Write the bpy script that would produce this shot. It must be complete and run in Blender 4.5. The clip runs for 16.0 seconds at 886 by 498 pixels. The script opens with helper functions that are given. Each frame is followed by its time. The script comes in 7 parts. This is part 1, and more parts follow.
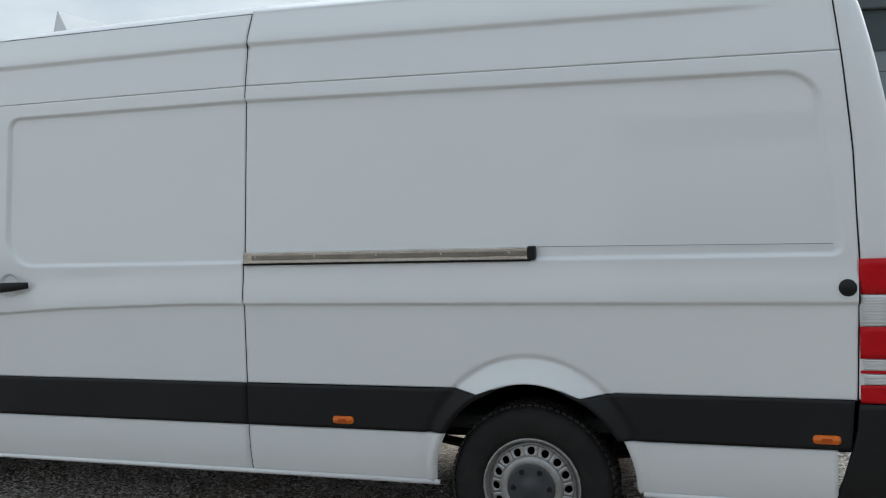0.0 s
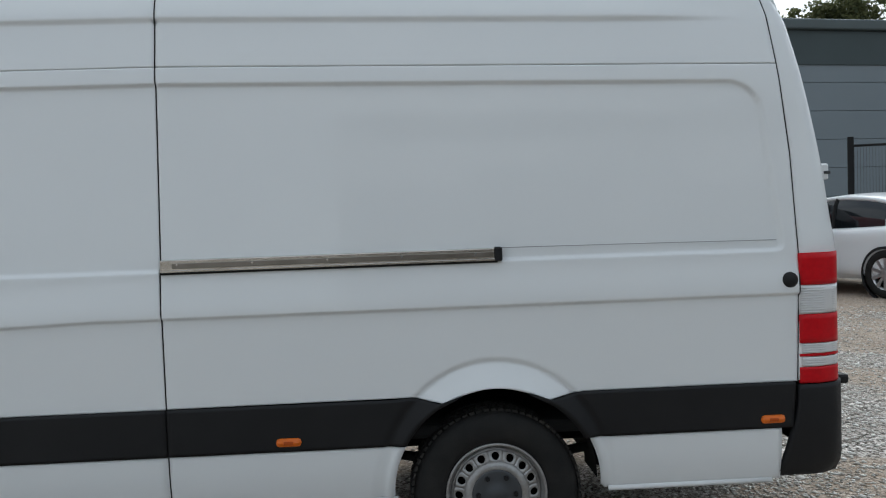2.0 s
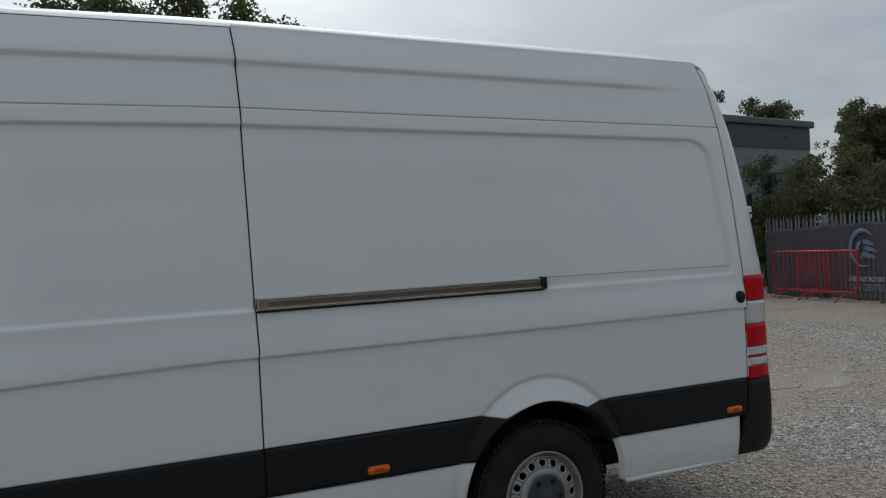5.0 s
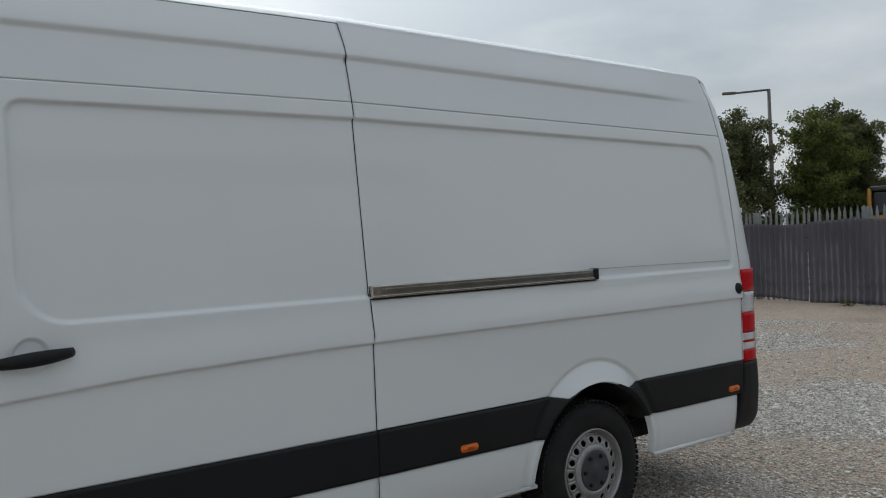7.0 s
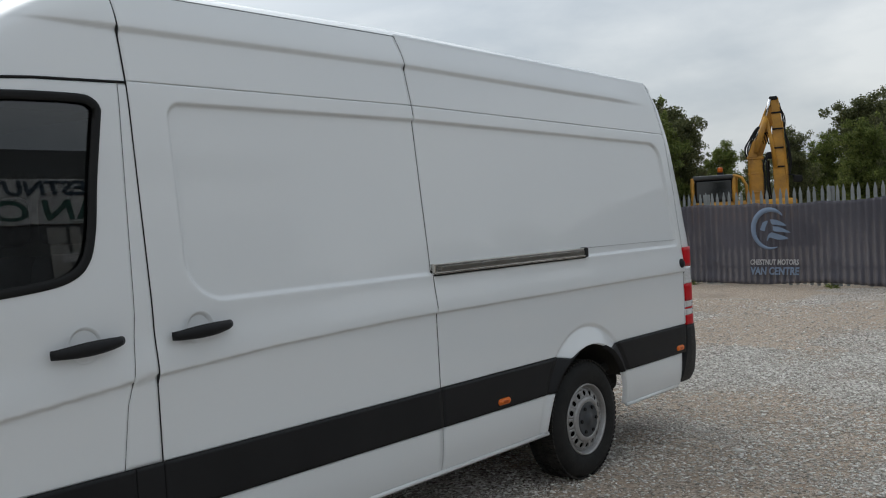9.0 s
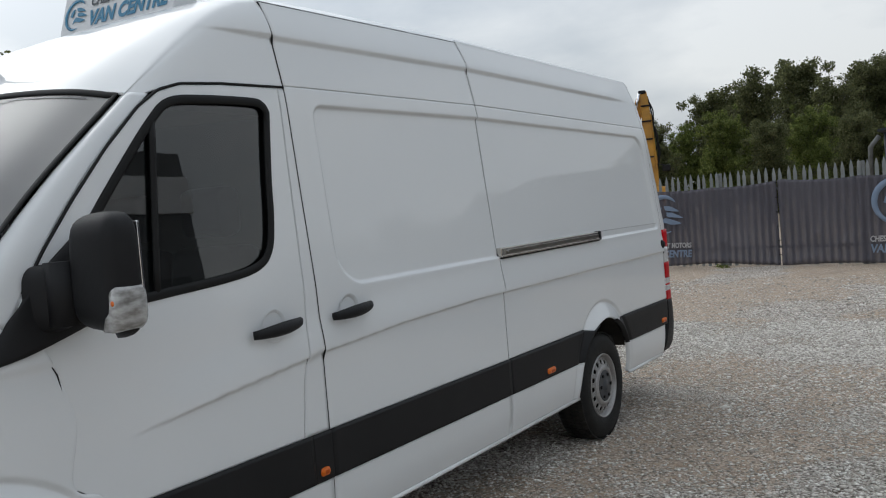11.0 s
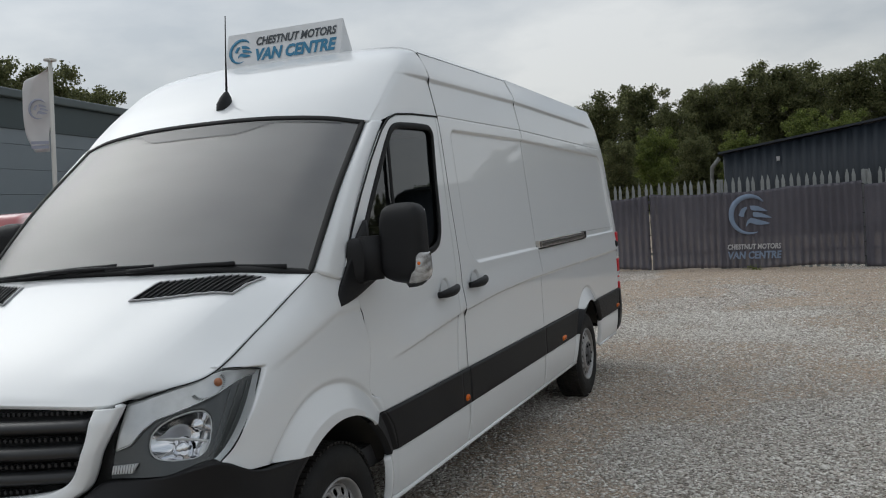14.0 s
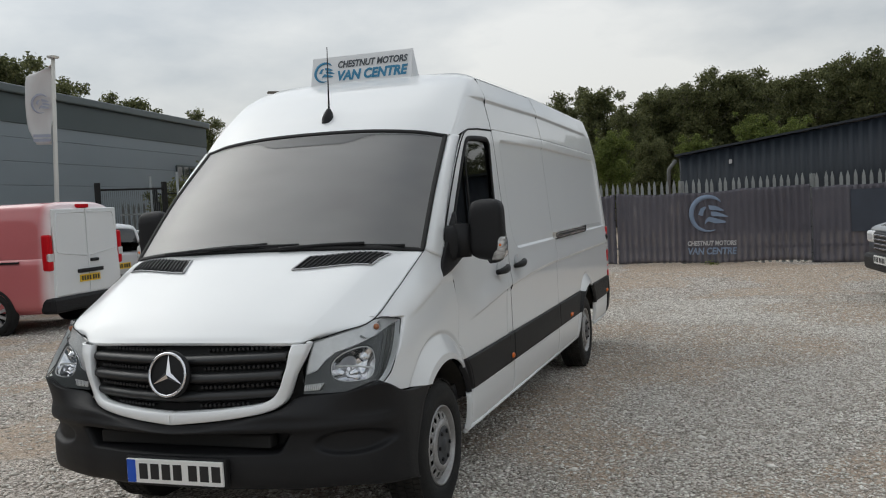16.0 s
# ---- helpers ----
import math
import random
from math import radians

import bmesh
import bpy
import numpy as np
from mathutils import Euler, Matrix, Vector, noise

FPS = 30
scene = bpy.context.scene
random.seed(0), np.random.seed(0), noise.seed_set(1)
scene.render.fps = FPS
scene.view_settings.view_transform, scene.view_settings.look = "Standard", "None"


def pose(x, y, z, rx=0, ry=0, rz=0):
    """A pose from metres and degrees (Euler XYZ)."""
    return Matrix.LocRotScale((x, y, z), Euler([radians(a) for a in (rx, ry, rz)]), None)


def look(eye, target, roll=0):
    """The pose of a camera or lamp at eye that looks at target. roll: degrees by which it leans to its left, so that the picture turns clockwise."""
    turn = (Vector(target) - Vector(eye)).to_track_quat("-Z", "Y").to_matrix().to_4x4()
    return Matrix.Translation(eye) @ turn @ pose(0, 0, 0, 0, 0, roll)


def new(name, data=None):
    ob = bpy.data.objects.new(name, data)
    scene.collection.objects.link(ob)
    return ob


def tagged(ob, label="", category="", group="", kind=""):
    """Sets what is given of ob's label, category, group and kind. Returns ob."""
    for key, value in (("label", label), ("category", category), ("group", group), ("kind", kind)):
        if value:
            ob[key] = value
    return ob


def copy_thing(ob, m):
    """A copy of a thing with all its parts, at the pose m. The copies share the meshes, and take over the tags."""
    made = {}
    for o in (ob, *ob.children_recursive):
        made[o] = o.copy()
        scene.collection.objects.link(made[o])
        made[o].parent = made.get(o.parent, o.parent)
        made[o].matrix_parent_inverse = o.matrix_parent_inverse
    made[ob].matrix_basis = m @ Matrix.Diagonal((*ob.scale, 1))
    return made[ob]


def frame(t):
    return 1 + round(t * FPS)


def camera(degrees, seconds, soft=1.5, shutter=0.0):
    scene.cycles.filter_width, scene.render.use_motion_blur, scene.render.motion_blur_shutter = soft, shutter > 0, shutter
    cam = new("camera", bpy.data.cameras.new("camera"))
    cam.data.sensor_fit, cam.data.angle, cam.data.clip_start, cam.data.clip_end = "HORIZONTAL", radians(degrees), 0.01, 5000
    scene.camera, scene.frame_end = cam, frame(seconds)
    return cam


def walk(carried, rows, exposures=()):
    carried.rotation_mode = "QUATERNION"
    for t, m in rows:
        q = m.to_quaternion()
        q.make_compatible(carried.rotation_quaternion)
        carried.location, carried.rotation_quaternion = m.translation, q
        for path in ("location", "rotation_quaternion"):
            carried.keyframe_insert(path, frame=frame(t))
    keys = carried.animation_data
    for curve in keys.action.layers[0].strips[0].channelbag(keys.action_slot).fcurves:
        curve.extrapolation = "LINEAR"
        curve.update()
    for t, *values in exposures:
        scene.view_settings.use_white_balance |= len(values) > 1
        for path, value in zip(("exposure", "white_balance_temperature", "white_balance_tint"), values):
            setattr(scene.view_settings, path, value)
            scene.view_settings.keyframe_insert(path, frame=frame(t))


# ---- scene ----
cam = camera(51.7, 16.0, 1.1)
SKY, SUN, MID = 0.90, 0.3, 0.99
PUD = (5.2, 3.1)
PATH = [
    (0, (0.856, -3.746, 1.487), (0.242, -1.844, 1.418), -1.8),
    (0.5, (0.474, -3.669, 1.525), (-0.001, -1.729, 1.427), -1.7),
    (1, (0.247, -3.576, 1.488), (-0.052, -1.6, 1.411), -2.1),
    (1.5, (-0.057, -3.668, 1.537), (-0.139, -1.672, 1.427), -2.1),
    (2, (-0.394, -3.711, 1.538), (-0.285, -1.716, 1.44), -2.0),
    (2.5, (-0.739, -3.7, 1.547), (-0.512, -1.714, 1.494), -2.3),
    (3, (-1.078, -3.755, 1.513), (-0.693, -1.793, 1.5), -2.7),
    (3.5, (-1.394, -3.726, 1.531), (-0.84, -1.804, 1.537), -2.9),
    (4, (-1.714, -3.681, 1.522), (-1.007, -1.81, 1.525), -3.1),
    (6.5, (-3.13, -3.361, 1.493), (-2.007, -1.706, 1.491), -2.6),
    (7, (-3.435, -3.197, 1.533), (-2.205, -1.62, 1.513), -2.4),
    (7.5, (-3.743, -3.111, 1.52), (-2.433, -1.6, 1.492), -2.5),
    (8, (-4.039, -3.056, 1.557), (-2.649, -1.619, 1.513), -2.4),
    (8.5, (-4.365, -2.954, 1.541), (-2.889, -1.607, 1.494), -3.4),
    (9, (-4.638, -2.96, 1.548), (-3.133, -1.643, 1.492), -3.3),
    (11.5, (-5.933, -2.274, 1.603), (-4.214, -1.256, 1.507), -4.9),
    (12, (-6.225, -2.217, 1.612), (-4.477, -1.249, 1.516), -4.7),
    (12.5, (-6.486, -2.068, 1.619), (-4.687, -1.199, 1.539), -4.6),
    (13, (-6.78, -1.946, 1.64), (-4.958, -1.125, 1.556), -4.3),
    (13.5, (-7.141, -1.919, 1.625), (-5.308, -1.124, 1.538), -4.0),
    (14, (-7.506, -1.805, 1.627), (-5.658, -1.047, 1.538), -3.9),
    (14.5, (-7.86, -1.773, 1.655), (-6.002, -1.038, 1.561), -4.0),
    (15, (-8.2, -1.804, 1.652), (-6.337, -1.083, 1.556), -3.7),
    (15.5, (-8.524, -1.689, 1.65), (-6.647, -1.004, 1.552), -3.5),
    (16, (-8.895, -1.624, 1.662), (-7.009, -0.968, 1.558), -3.1),
]
EXPOSURES = [(0.0, 0.44, 5850, 5), (1.5, 0.44, 5850, 5), (2.0, 0.38, 5800, 5), (2.5, -0.06, 5800, 5), (3.0, -0.4, 5800, 5), (3.5, -0.48, 5800, 5), (4.2, -0.52, 5800, 5), (6.3, -0.06, 5900, 6), (7.0, -0.03, 5950, 6), (9.0, 0.18, 6000, 7), (11.5, 0.26, 6000, 8), (13.0, 0.07, 6050, 8), (14.5, 0.15, 6150, 8), (16.0, 0.27, 6250, 8)]

walk(cam, [(t, look(eye, target, roll)) for t, eye, target, roll in PATH], EXPOSURES)

# ---- world and sun: bright hazy overcast, soft sun from beyond the van ----
SUN_AZ, SUN_EL = 74.0, 38.0
world = bpy.data.worlds.new("overcast_sky")
scene.world = world
world.use_nodes = True
wt = world.node_tree
wt.nodes.clear()


def wnode(kind, **inputs):
    n = wt.nodes.new(kind)
    for k, v in inputs.items():
        n.inputs[k].default_value = v
    return n


sky = wnode("ShaderNodeTexSky")
sky.sky_type, sky.sun_disc = "NISHITA", False
sky.sun_elevation, sky.sun_rotation = radians(SUN_EL), radians(90 - SUN_AZ)
sky.air_density, sky.dust_density = 1.2, 3.0
coord = wnode("ShaderNodeTexCoord")
flat = wnode("ShaderNodeMapping")
flat.inputs["Scale"].default_value = (1.0, 1.0, 2.6)
clouds = wnode("ShaderNodeTexNoise", Scale=2.3, Detail=8.0, Roughness=0.52)
ramp = wnode("ShaderNodeValToRGB")
ramp.color_ramp.elements[0].position, ramp.color_ramp.elements[0].color = 0.38, (0.47, 0.505, 0.545, 1)
ramp.color_ramp.elements[1].position, ramp.color_ramp.elements[1].color = 0.64, (0.90, 0.885, 0.86, 1)
haze = wnode("ShaderNodeMix")
haze.data_type = "RGBA"
haze.inputs["Factor"].default_value = 0.12
tone = wnode("ShaderNodeVectorMath")
tone.operation = "SCALE"
tone.inputs["Scale"].default_value = 0.10
back = wnode("ShaderNodeBackground", Strength=SKY)
wout = wnode("ShaderNodeOutputWorld")
wt.links.new(coord.outputs["Generated"], flat.inputs["Vector"])
wt.links.new(flat.outputs["Vector"], clouds.inputs["Vector"])
wt.links.new(clouds.outputs["Fac"], ramp.inputs["Fac"])
wt.links.new(sky.outputs["Color"], tone.inputs[0])
wt.links.new(ramp.outputs["Color"], haze.inputs["A"])
wt.links.new(tone.outputs["Vector"], haze.inputs["B"])
# brighter haze round the veiled sun
toward = wnode("ShaderNodeVectorMath")
toward.operation = "DOT_PRODUCT"
toward.inputs[1].default_value = (math.cos(radians(SUN_AZ)) * math.cos(radians(SUN_EL)), math.sin(radians(SUN_AZ)) * math.cos(radians(SUN_EL)), math.sin(radians(SUN_EL)))
wt.links.new(coord.outputs["Generated"], toward.inputs[0])
floor_ = wnode("ShaderNodeMath")
floor_.operation = "MAXIMUM"
floor_.inputs[1].default_value = 0.0
wt.links.new(toward.outputs["Value"], floor_.inputs[0])
glow = None
for power, amount in ((3.0, 0.20), (11.0, 0.80), (45.0, 1.4)):
    p = wnode("ShaderNodeMath")
    p.operation = "POWER"
    p.inputs[1].default_value = power
    wt.links.new(floor_.outputs["Value"], p.inputs[0])
    q = wnode("ShaderNodeMath")
    q.operation = "MULTIPLY_ADD"
    q.inputs[1].default_value, q.inputs[2].default_value = amount, 0.0
    wt.links.new(p.outputs["Value"], q.inputs[0])
    if glow is not None:
        wt.links.new(glow.outputs["Value"], q.inputs[2])
    glow = q
bright = wnode("ShaderNodeVectorMath")
bright.operation = "ADD"
warm = wnode("ShaderNodeVectorMath")
warm.operation = "SCALE"
warm.inputs[0].default_value = (1.0, 0.97, 0.92)
wt.links.new(glow.outputs["Value"], warm.inputs["Scale"])
# an overcast sky is brighter overhead than near the horizon
up_ = wnode("ShaderNodeSeparateXYZ")
wt.links.new(coord.outputs["Generated"], up_.inputs[0])
lift = wnode("ShaderNodeMapRange")
lift.inputs["From Min"].default_value, lift.inputs["From Max"].default_value = 0.08, 0.5
lift.inputs["To Min"].default_value, lift.inputs["To Max"].default_value = 0.84, 1.03
wt.links.new(up_.outputs["Z"], lift.inputs["Value"])
dome = wnode("ShaderNodeVectorMath")
dome.operation = "SCALE"
wt.links.new(haze.outputs["Result"], dome.inputs[0])
wt.links.new(lift.outputs["Result"], dome.inputs["Scale"])
# hazier and warmer towards the horizon
low = wnode("ShaderNodeValToRGB")
low.color_ramp.elements[0].position, low.color_ramp.elements[0].color = 0.03, (1.015, 1.0, 0.975, 1)
low.color_ramp.elements[1].position, low.color_ramp.elements[1].color = 0.42, (1, 1, 1, 1)
wt.links.new(up_.outputs["Z"], low.inputs["Fac"])
hazed = wnode("ShaderNodeVectorMath")
hazed.operation = "MULTIPLY"
wt.links.new(dome.outputs["Vector"], hazed.inputs[0])
wt.links.new(low.outputs["Color"], hazed.inputs[1])
wt.links.new(hazed.outputs["Vector"], bright.inputs[0])
wt.links.new(warm.outputs["Vector"], bright.inputs[1])
wt.links.new(bright.outputs["Vector"], back.inputs["Color"])
wt.links.new(back.outputs["Background"], wout.inputs["Surface"])
sun = new("sun", bpy.data.lights.new("sun", "SUN"))
sun.data.energy, sun.data.angle, sun.data.color = SUN, radians(80), (1.0, 0.95, 0.88)
ca, sa = math.cos(radians(SUN_AZ)), math.sin(radians(SUN_AZ))
ce, se = math.cos(radians(SUN_EL)), math.sin(radians(SUN_EL))
sun.matrix_world = look((30 * ca * ce, 30 * sa * ce, 30 * se), (0, 0, 0))


# ---- materials ----
def material(name, color, rough=0.5, metal=0.0, coat=0.0, vary=0.0, scale=8.0, bump=0.0, bump_scale=60.0, spec=0.5,
             tint=None, per_object=0.0, fine=0.0, fine_scale=200.0, coat_rough=0.04, streak=1.0):
    """A procedural surface: base colour with large and fine variation, and a fine relief."""
    m = bpy.data.materials.new(name)
    m.use_nodes = True
    t = m.node_tree
    b = t.nodes["Principled BSDF"]
    b.inputs["Roughness"].default_value = rough
    b.inputs["Metallic"].default_value = metal
    b.inputs["Coat Weight"].default_value = coat
    b.inputs["Coat Roughness"].default_value = coat_rough
    b.inputs["Specular IOR Level"].default_value = spec
    b.inputs["Base Color"].default_value = (*color, 1)
    tc = t.nodes.new("ShaderNodeTexCoord")
    mp = t.nodes.new("ShaderNodeMapping")
    mp.inputs["Scale"].default_value = (1, 1, streak)
    t.links.new(tc.outputs["Object"], mp.inputs["Vector"])
    if vary or fine or per_object:
        other = tint or tuple(c * 0.55 for c in color)
        mix = t.nodes.new("ShaderNodeMix")
        mix.data_type = "RGBA"
        mix.inputs["A"].default_value, mix.inputs["B"].default_value = (*color, 1), (*other, 1)
        add = t.nodes.new("ShaderNodeMath")
        add.operation, add.use_clamp = "ADD", True
        for k, (amount, sc, det) in enumerate(((vary, scale, 6.0), (fine, fine_scale, 4.0))):
            n = t.nodes.new("ShaderNodeTexNoise")
            n.inputs["Scale"].default_value, n.inputs["Detail"].default_value = sc, det
            t.links.new(mp.outputs["Vector"], n.inputs["Vector"])
            r = t.nodes.new("ShaderNodeMapRange")
            r.inputs["From Min"].default_value, r.inputs["From Max"].default_value = 0.35, 0.7
            r.inputs["To Min"].default_value, r.inputs["To Max"].default_value = 0.0, amount
            t.links.new(n.outputs["Fac"], r.inputs["Value"])
            t.links.new(r.outputs["Result"], add.inputs[k])
        fac = add.outputs["Value"]
        if per_object:
            info = t.nodes.new("ShaderNodeObjectInfo")
            mul = t.nodes.new("ShaderNodeMath")
            mul.operation, mul.use_clamp = "MULTIPLY_ADD", True
            mul.inputs[1].default_value = per_object
            t.links.new(info.outputs["Random"], mul.inputs[0])
            t.links.new(fac, mul.inputs[2])
            fac = mul.outputs["Value"]
        t.links.new(fac, mix.inputs["Factor"])
        t.links.new(mix.outputs["Result"], b.inputs["Base Color"])
    if bump:
        n = t.nodes.new("ShaderNodeTexNoise")
        n.inputs["Scale"].default_value, n.inputs["Detail"].default_value = bump_scale, 5.0
        t.links.new(mp.outputs["Vector"], n.inputs["Vector"])
        k = t.nodes.new("ShaderNodeBump")
        k.inputs["Strength"].default_value, k.inputs["Distance"].default_value = bump, 0.02
        t.links.new(n.outputs["Fac"], k.inputs["Height"])
        t.links.new(k.outputs["Normal"], b.inputs["Normal"])
    return m


def glass_material(name, tint, gloss_rough=0.0, ior=1.5, dust=0.0):
    """A pane: tinted see-through with a clear reflection at its surface and a film of dust."""
    m = bpy.data.materials.new(name)
    m.use_nodes = True
    t = m.node_tree
    t.nodes.clear()
    out = t.nodes.new("ShaderNodeOutputMaterial")
    mix = t.nodes.new("ShaderNodeMixShader")
    clear = t.nodes.new("ShaderNodeBsdfTransparent")
    shine = t.nodes.new("ShaderNodeBsdfGlossy")
    fres = t.nodes.new("ShaderNodeFresnel")
    clear.inputs["Color"].default_value = (*tint, 1)
    shine.inputs["Roughness"].default_value = gloss_rough
    fres.inputs["IOR"].default_value = ior
    t.links.new(fres.outputs["Fac"], mix.inputs["Fac"])
    t.links.new(clear.outputs["BSDF"], mix.inputs[1])
    t.links.new(shine.outputs["BSDF"], mix.inputs[2])
    last = mix.outputs["Shader"]
    if dust:
        film, over, spots = t.nodes.new("ShaderNodeBsdfDiffuse"), t.nodes.new("ShaderNodeMixShader"), t.nodes.new("ShaderNodeTexNoise")
        film.inputs["Color"].default_value = (0.5, 0.49, 0.47, 1)
        spots.inputs["Scale"].default_value = 2.5
        amount = t.nodes.new("ShaderNodeMath")
        amount.operation = "MULTIPLY"
        amount.inputs[1].default_value = dust * 2
        t.links.new(spots.outputs["Fac"], amount.inputs[0])
        t.links.new(amount.outputs["Value"], over.inputs["Fac"])
        t.links.new(last, over.inputs[1])
        t.links.new(film.outputs["BSDF"], over.inputs[2])
        last = over.outputs["Shader"]
    t.links.new(last, out.inputs["Surface"])
    return m


WHITE = material("white_paint", (0.75, 0.765, 0.77), 0.4, coat=0.72, spec=0.3, vary=0.08, scale=1.3, tint=(0.66, 0.67, 0.66), bump=0.0, coat_rough=0.02)
BLACKPL = material("black_plastic", (0.008, 0.008, 0.009), 0.55, vary=0.6, scale=3.0, tint=(0.014, 0.014, 0.015), bump=0.12, bump_scale=900, spec=0.28)
DARK = material("dark_void", (0.008, 0.008, 0.008), 0.9)
RUBBER = material("tyre_rubber", (0.009, 0.009, 0.009), 0.7, spec=0.3, vary=0.6, scale=10, tint=(0.022, 0.021, 0.019), bump=0.2, bump_scale=120)
TREAD = material("dusty_tread_rubber", (0.014, 0.0135, 0.013), 0.85, spec=0.2, vary=0.8, scale=9, tint=(0.055, 0.05, 0.044), bump=0.3, bump_scale=150)
TRIMRUB = material("window_rubber", (0.01, 0.01, 0.01), 0.65, spec=0.25)
STEEL = material("silver_wheel_paint", (0.40, 0.40, 0.40), 0.36, metal=0.45, vary=0.55, scale=14, tint=(0.22, 0.20, 0.18), fine=0.25, fine_scale=90)
CAPGREY = material("hub_cap_plastic", (0.042, 0.046, 0.052), 0.5, vary=0.4, scale=20, tint=(0.05, 0.05, 0.05))
CHROME = material("chrome", (0.78, 0.78, 0.8), 0.08, metal=1.0)
RAIL = material("brushed_steel_rail", (0.66, 0.63, 0.58), 0.22, metal=1.0, vary=0.6, scale=6, tint=(0.36, 0.32, 0.26))
RAILDARK = material("rail_groove_steel", (0.30, 0.28, 0.25), 0.3, metal=1.0, vary=0.5, scale=9, tint=(0.14, 0.12, 0.10))
REDLENS = material("red_lens", (0.52, 0.002, 0.008), 0.4, coat=0.03, spec=0.2, fine=0.25, fine_scale=60, tint=(0.25, 0.0, 0.005))
CLEARLENS = material("clear_ribbed_lens", (0.62, 0.62, 0.62), 0.15, coat=1.0)
ORANGE = material("orange_lens", (0.70, 0.15, 0.008), 0.3, coat=0.2, spec=0.3, fine=0.2, fine_scale=80, tint=(0.5, 0.08, 0.004))
AMBERDARK = material("dark_amber_lens", (0.42, 0.07, 0.004), 0.4, spec=0.3)
MIRLENS = material("smoky_indicator_lens", (0.50, 0.50, 0.49), 0.15, coat=1.0, vary=0.9, scale=22, tint=(0.16, 0.15, 0.14), streak=2.5)
GLASS = glass_material("tinted_glass", (0.40, 0.44, 0.45), 0.0, 1.85)
SCREEN = glass_material("windscreen_glass", (0.55, 0.58, 0.57), 0.30, 2.3, 0.10)
SUNBAND = material("smoky_sun_band", (0.035, 0.037, 0.04), 0.4, coat=0.25, vary=0.2, scale=3)
HOUSING = material("dusty_wheel_housing", (0.020, 0.018, 0.016), 0.9, vary=0.7, scale=5, tint=(0.045, 0.038, 0.03))
CLEAR = glass_material("clear_lens_cover", (0.94, 0.95, 0.95), ior=1.25)
GRILLE = material("grille_plastic", (0.014, 0.0145, 0.0155), 0.42, vary=0.4, scale=8, tint=(0.02, 0.02, 0.021))
GREYCAB = material("cab_trim", (0.055, 0.055, 0.058), 0.7, vary=0.3, scale=4)
DASH = material("dashboard_plastic", (0.24, 0.23, 0.215), 0.6, vary=0.3, scale=5)


# ---- mesh helpers ----
def link_mesh(name, verts, faces, mat, parent=None, label="", smooth=True):
    me = bpy.data.meshes.new(name)
    me.from_pydata([tuple(map(float, v)) for v in verts], [], faces)
    me.materials.append(mat)
    if smooth:
        me.shade_smooth()
    ob = new(name, me)
    if parent is not None:
        ob.parent = parent
    if label:
        ob["label"] = label
    return ob


def part(name, bm, mat, parent=None, label="", smooth=False):
    me = bpy.data.meshes.new(name)
    bm.to_mesh(me)
    bm.free()
    me.materials.append(mat)
    if smooth:
        me.shade_smooth()
    ob = new(name, me)
    if parent is not None:
        ob.parent = parent
    if label:
        ob["label"] = label
    return ob


def empty(name, m=None, label="", category="", group=""):
    ob = new(name)
    ob.empty_display_size = 0.1
    if m is not None:
        ob.matrix_basis = m
    return tagged(ob, label, category, group)


def add_box(bm, lo, hi, bevel=0.0, m=None, seg=2):
    """A box from corner lo to corner hi, with rounded edges."""
    r = bmesh.ops.create_cube(bm, size=1.0)
    vs = r["verts"]
    size = [hi[i] - lo[i] for i in range(3)]
    mid = [(hi[i] + lo[i]) / 2 for i in range(3)]
    for v in vs:
        v.co = Vector([v.co[i] * size[i] + mid[i] for i in range(3)])
    if bevel:
        es = list({e for v in vs for e in v.link_edges})
        r2 = bmesh.ops.bevel(bm, geom=es, offset=bevel, segments=seg, affect="EDGES", profile=0.5, clamp_overlap=True)
        vs = list({v for f in r2["faces"] for v in f.verts} | {v for v in vs if v.is_valid})
    if m is not None:
        for v in vs:
            v.co = m @ v.co
    return vs


def box(name, lo, hi, mat, parent=None, bevel=0.0, label="", m=None):
    bm = bmesh.new()
    add_box(bm, lo, hi, bevel, m)
    return part(name, bm, mat, parent, label)


def lathe(profile, n, axis="y"):
    """Verts and faces of the profile (radius, along) turned round an axis."""
    vs, fs = [], []
    k = len(profile)
    for i in range(n):
        a = 2 * math.pi * i / n
        c, s = math.cos(a), math.sin(a)
        for r, h in profile:
            vs.append({"y": (r * c, h, r * s), "z": (r * c, r * s, h), "x": (h, r * c, r * s)}[axis])
    for i in range(n):
        for j in range(k - 1):
            p, q = i * k + j, ((i + 1) % n) * k + j
            fs.append((p, p + 1, q + 1, q))
    return vs, fs


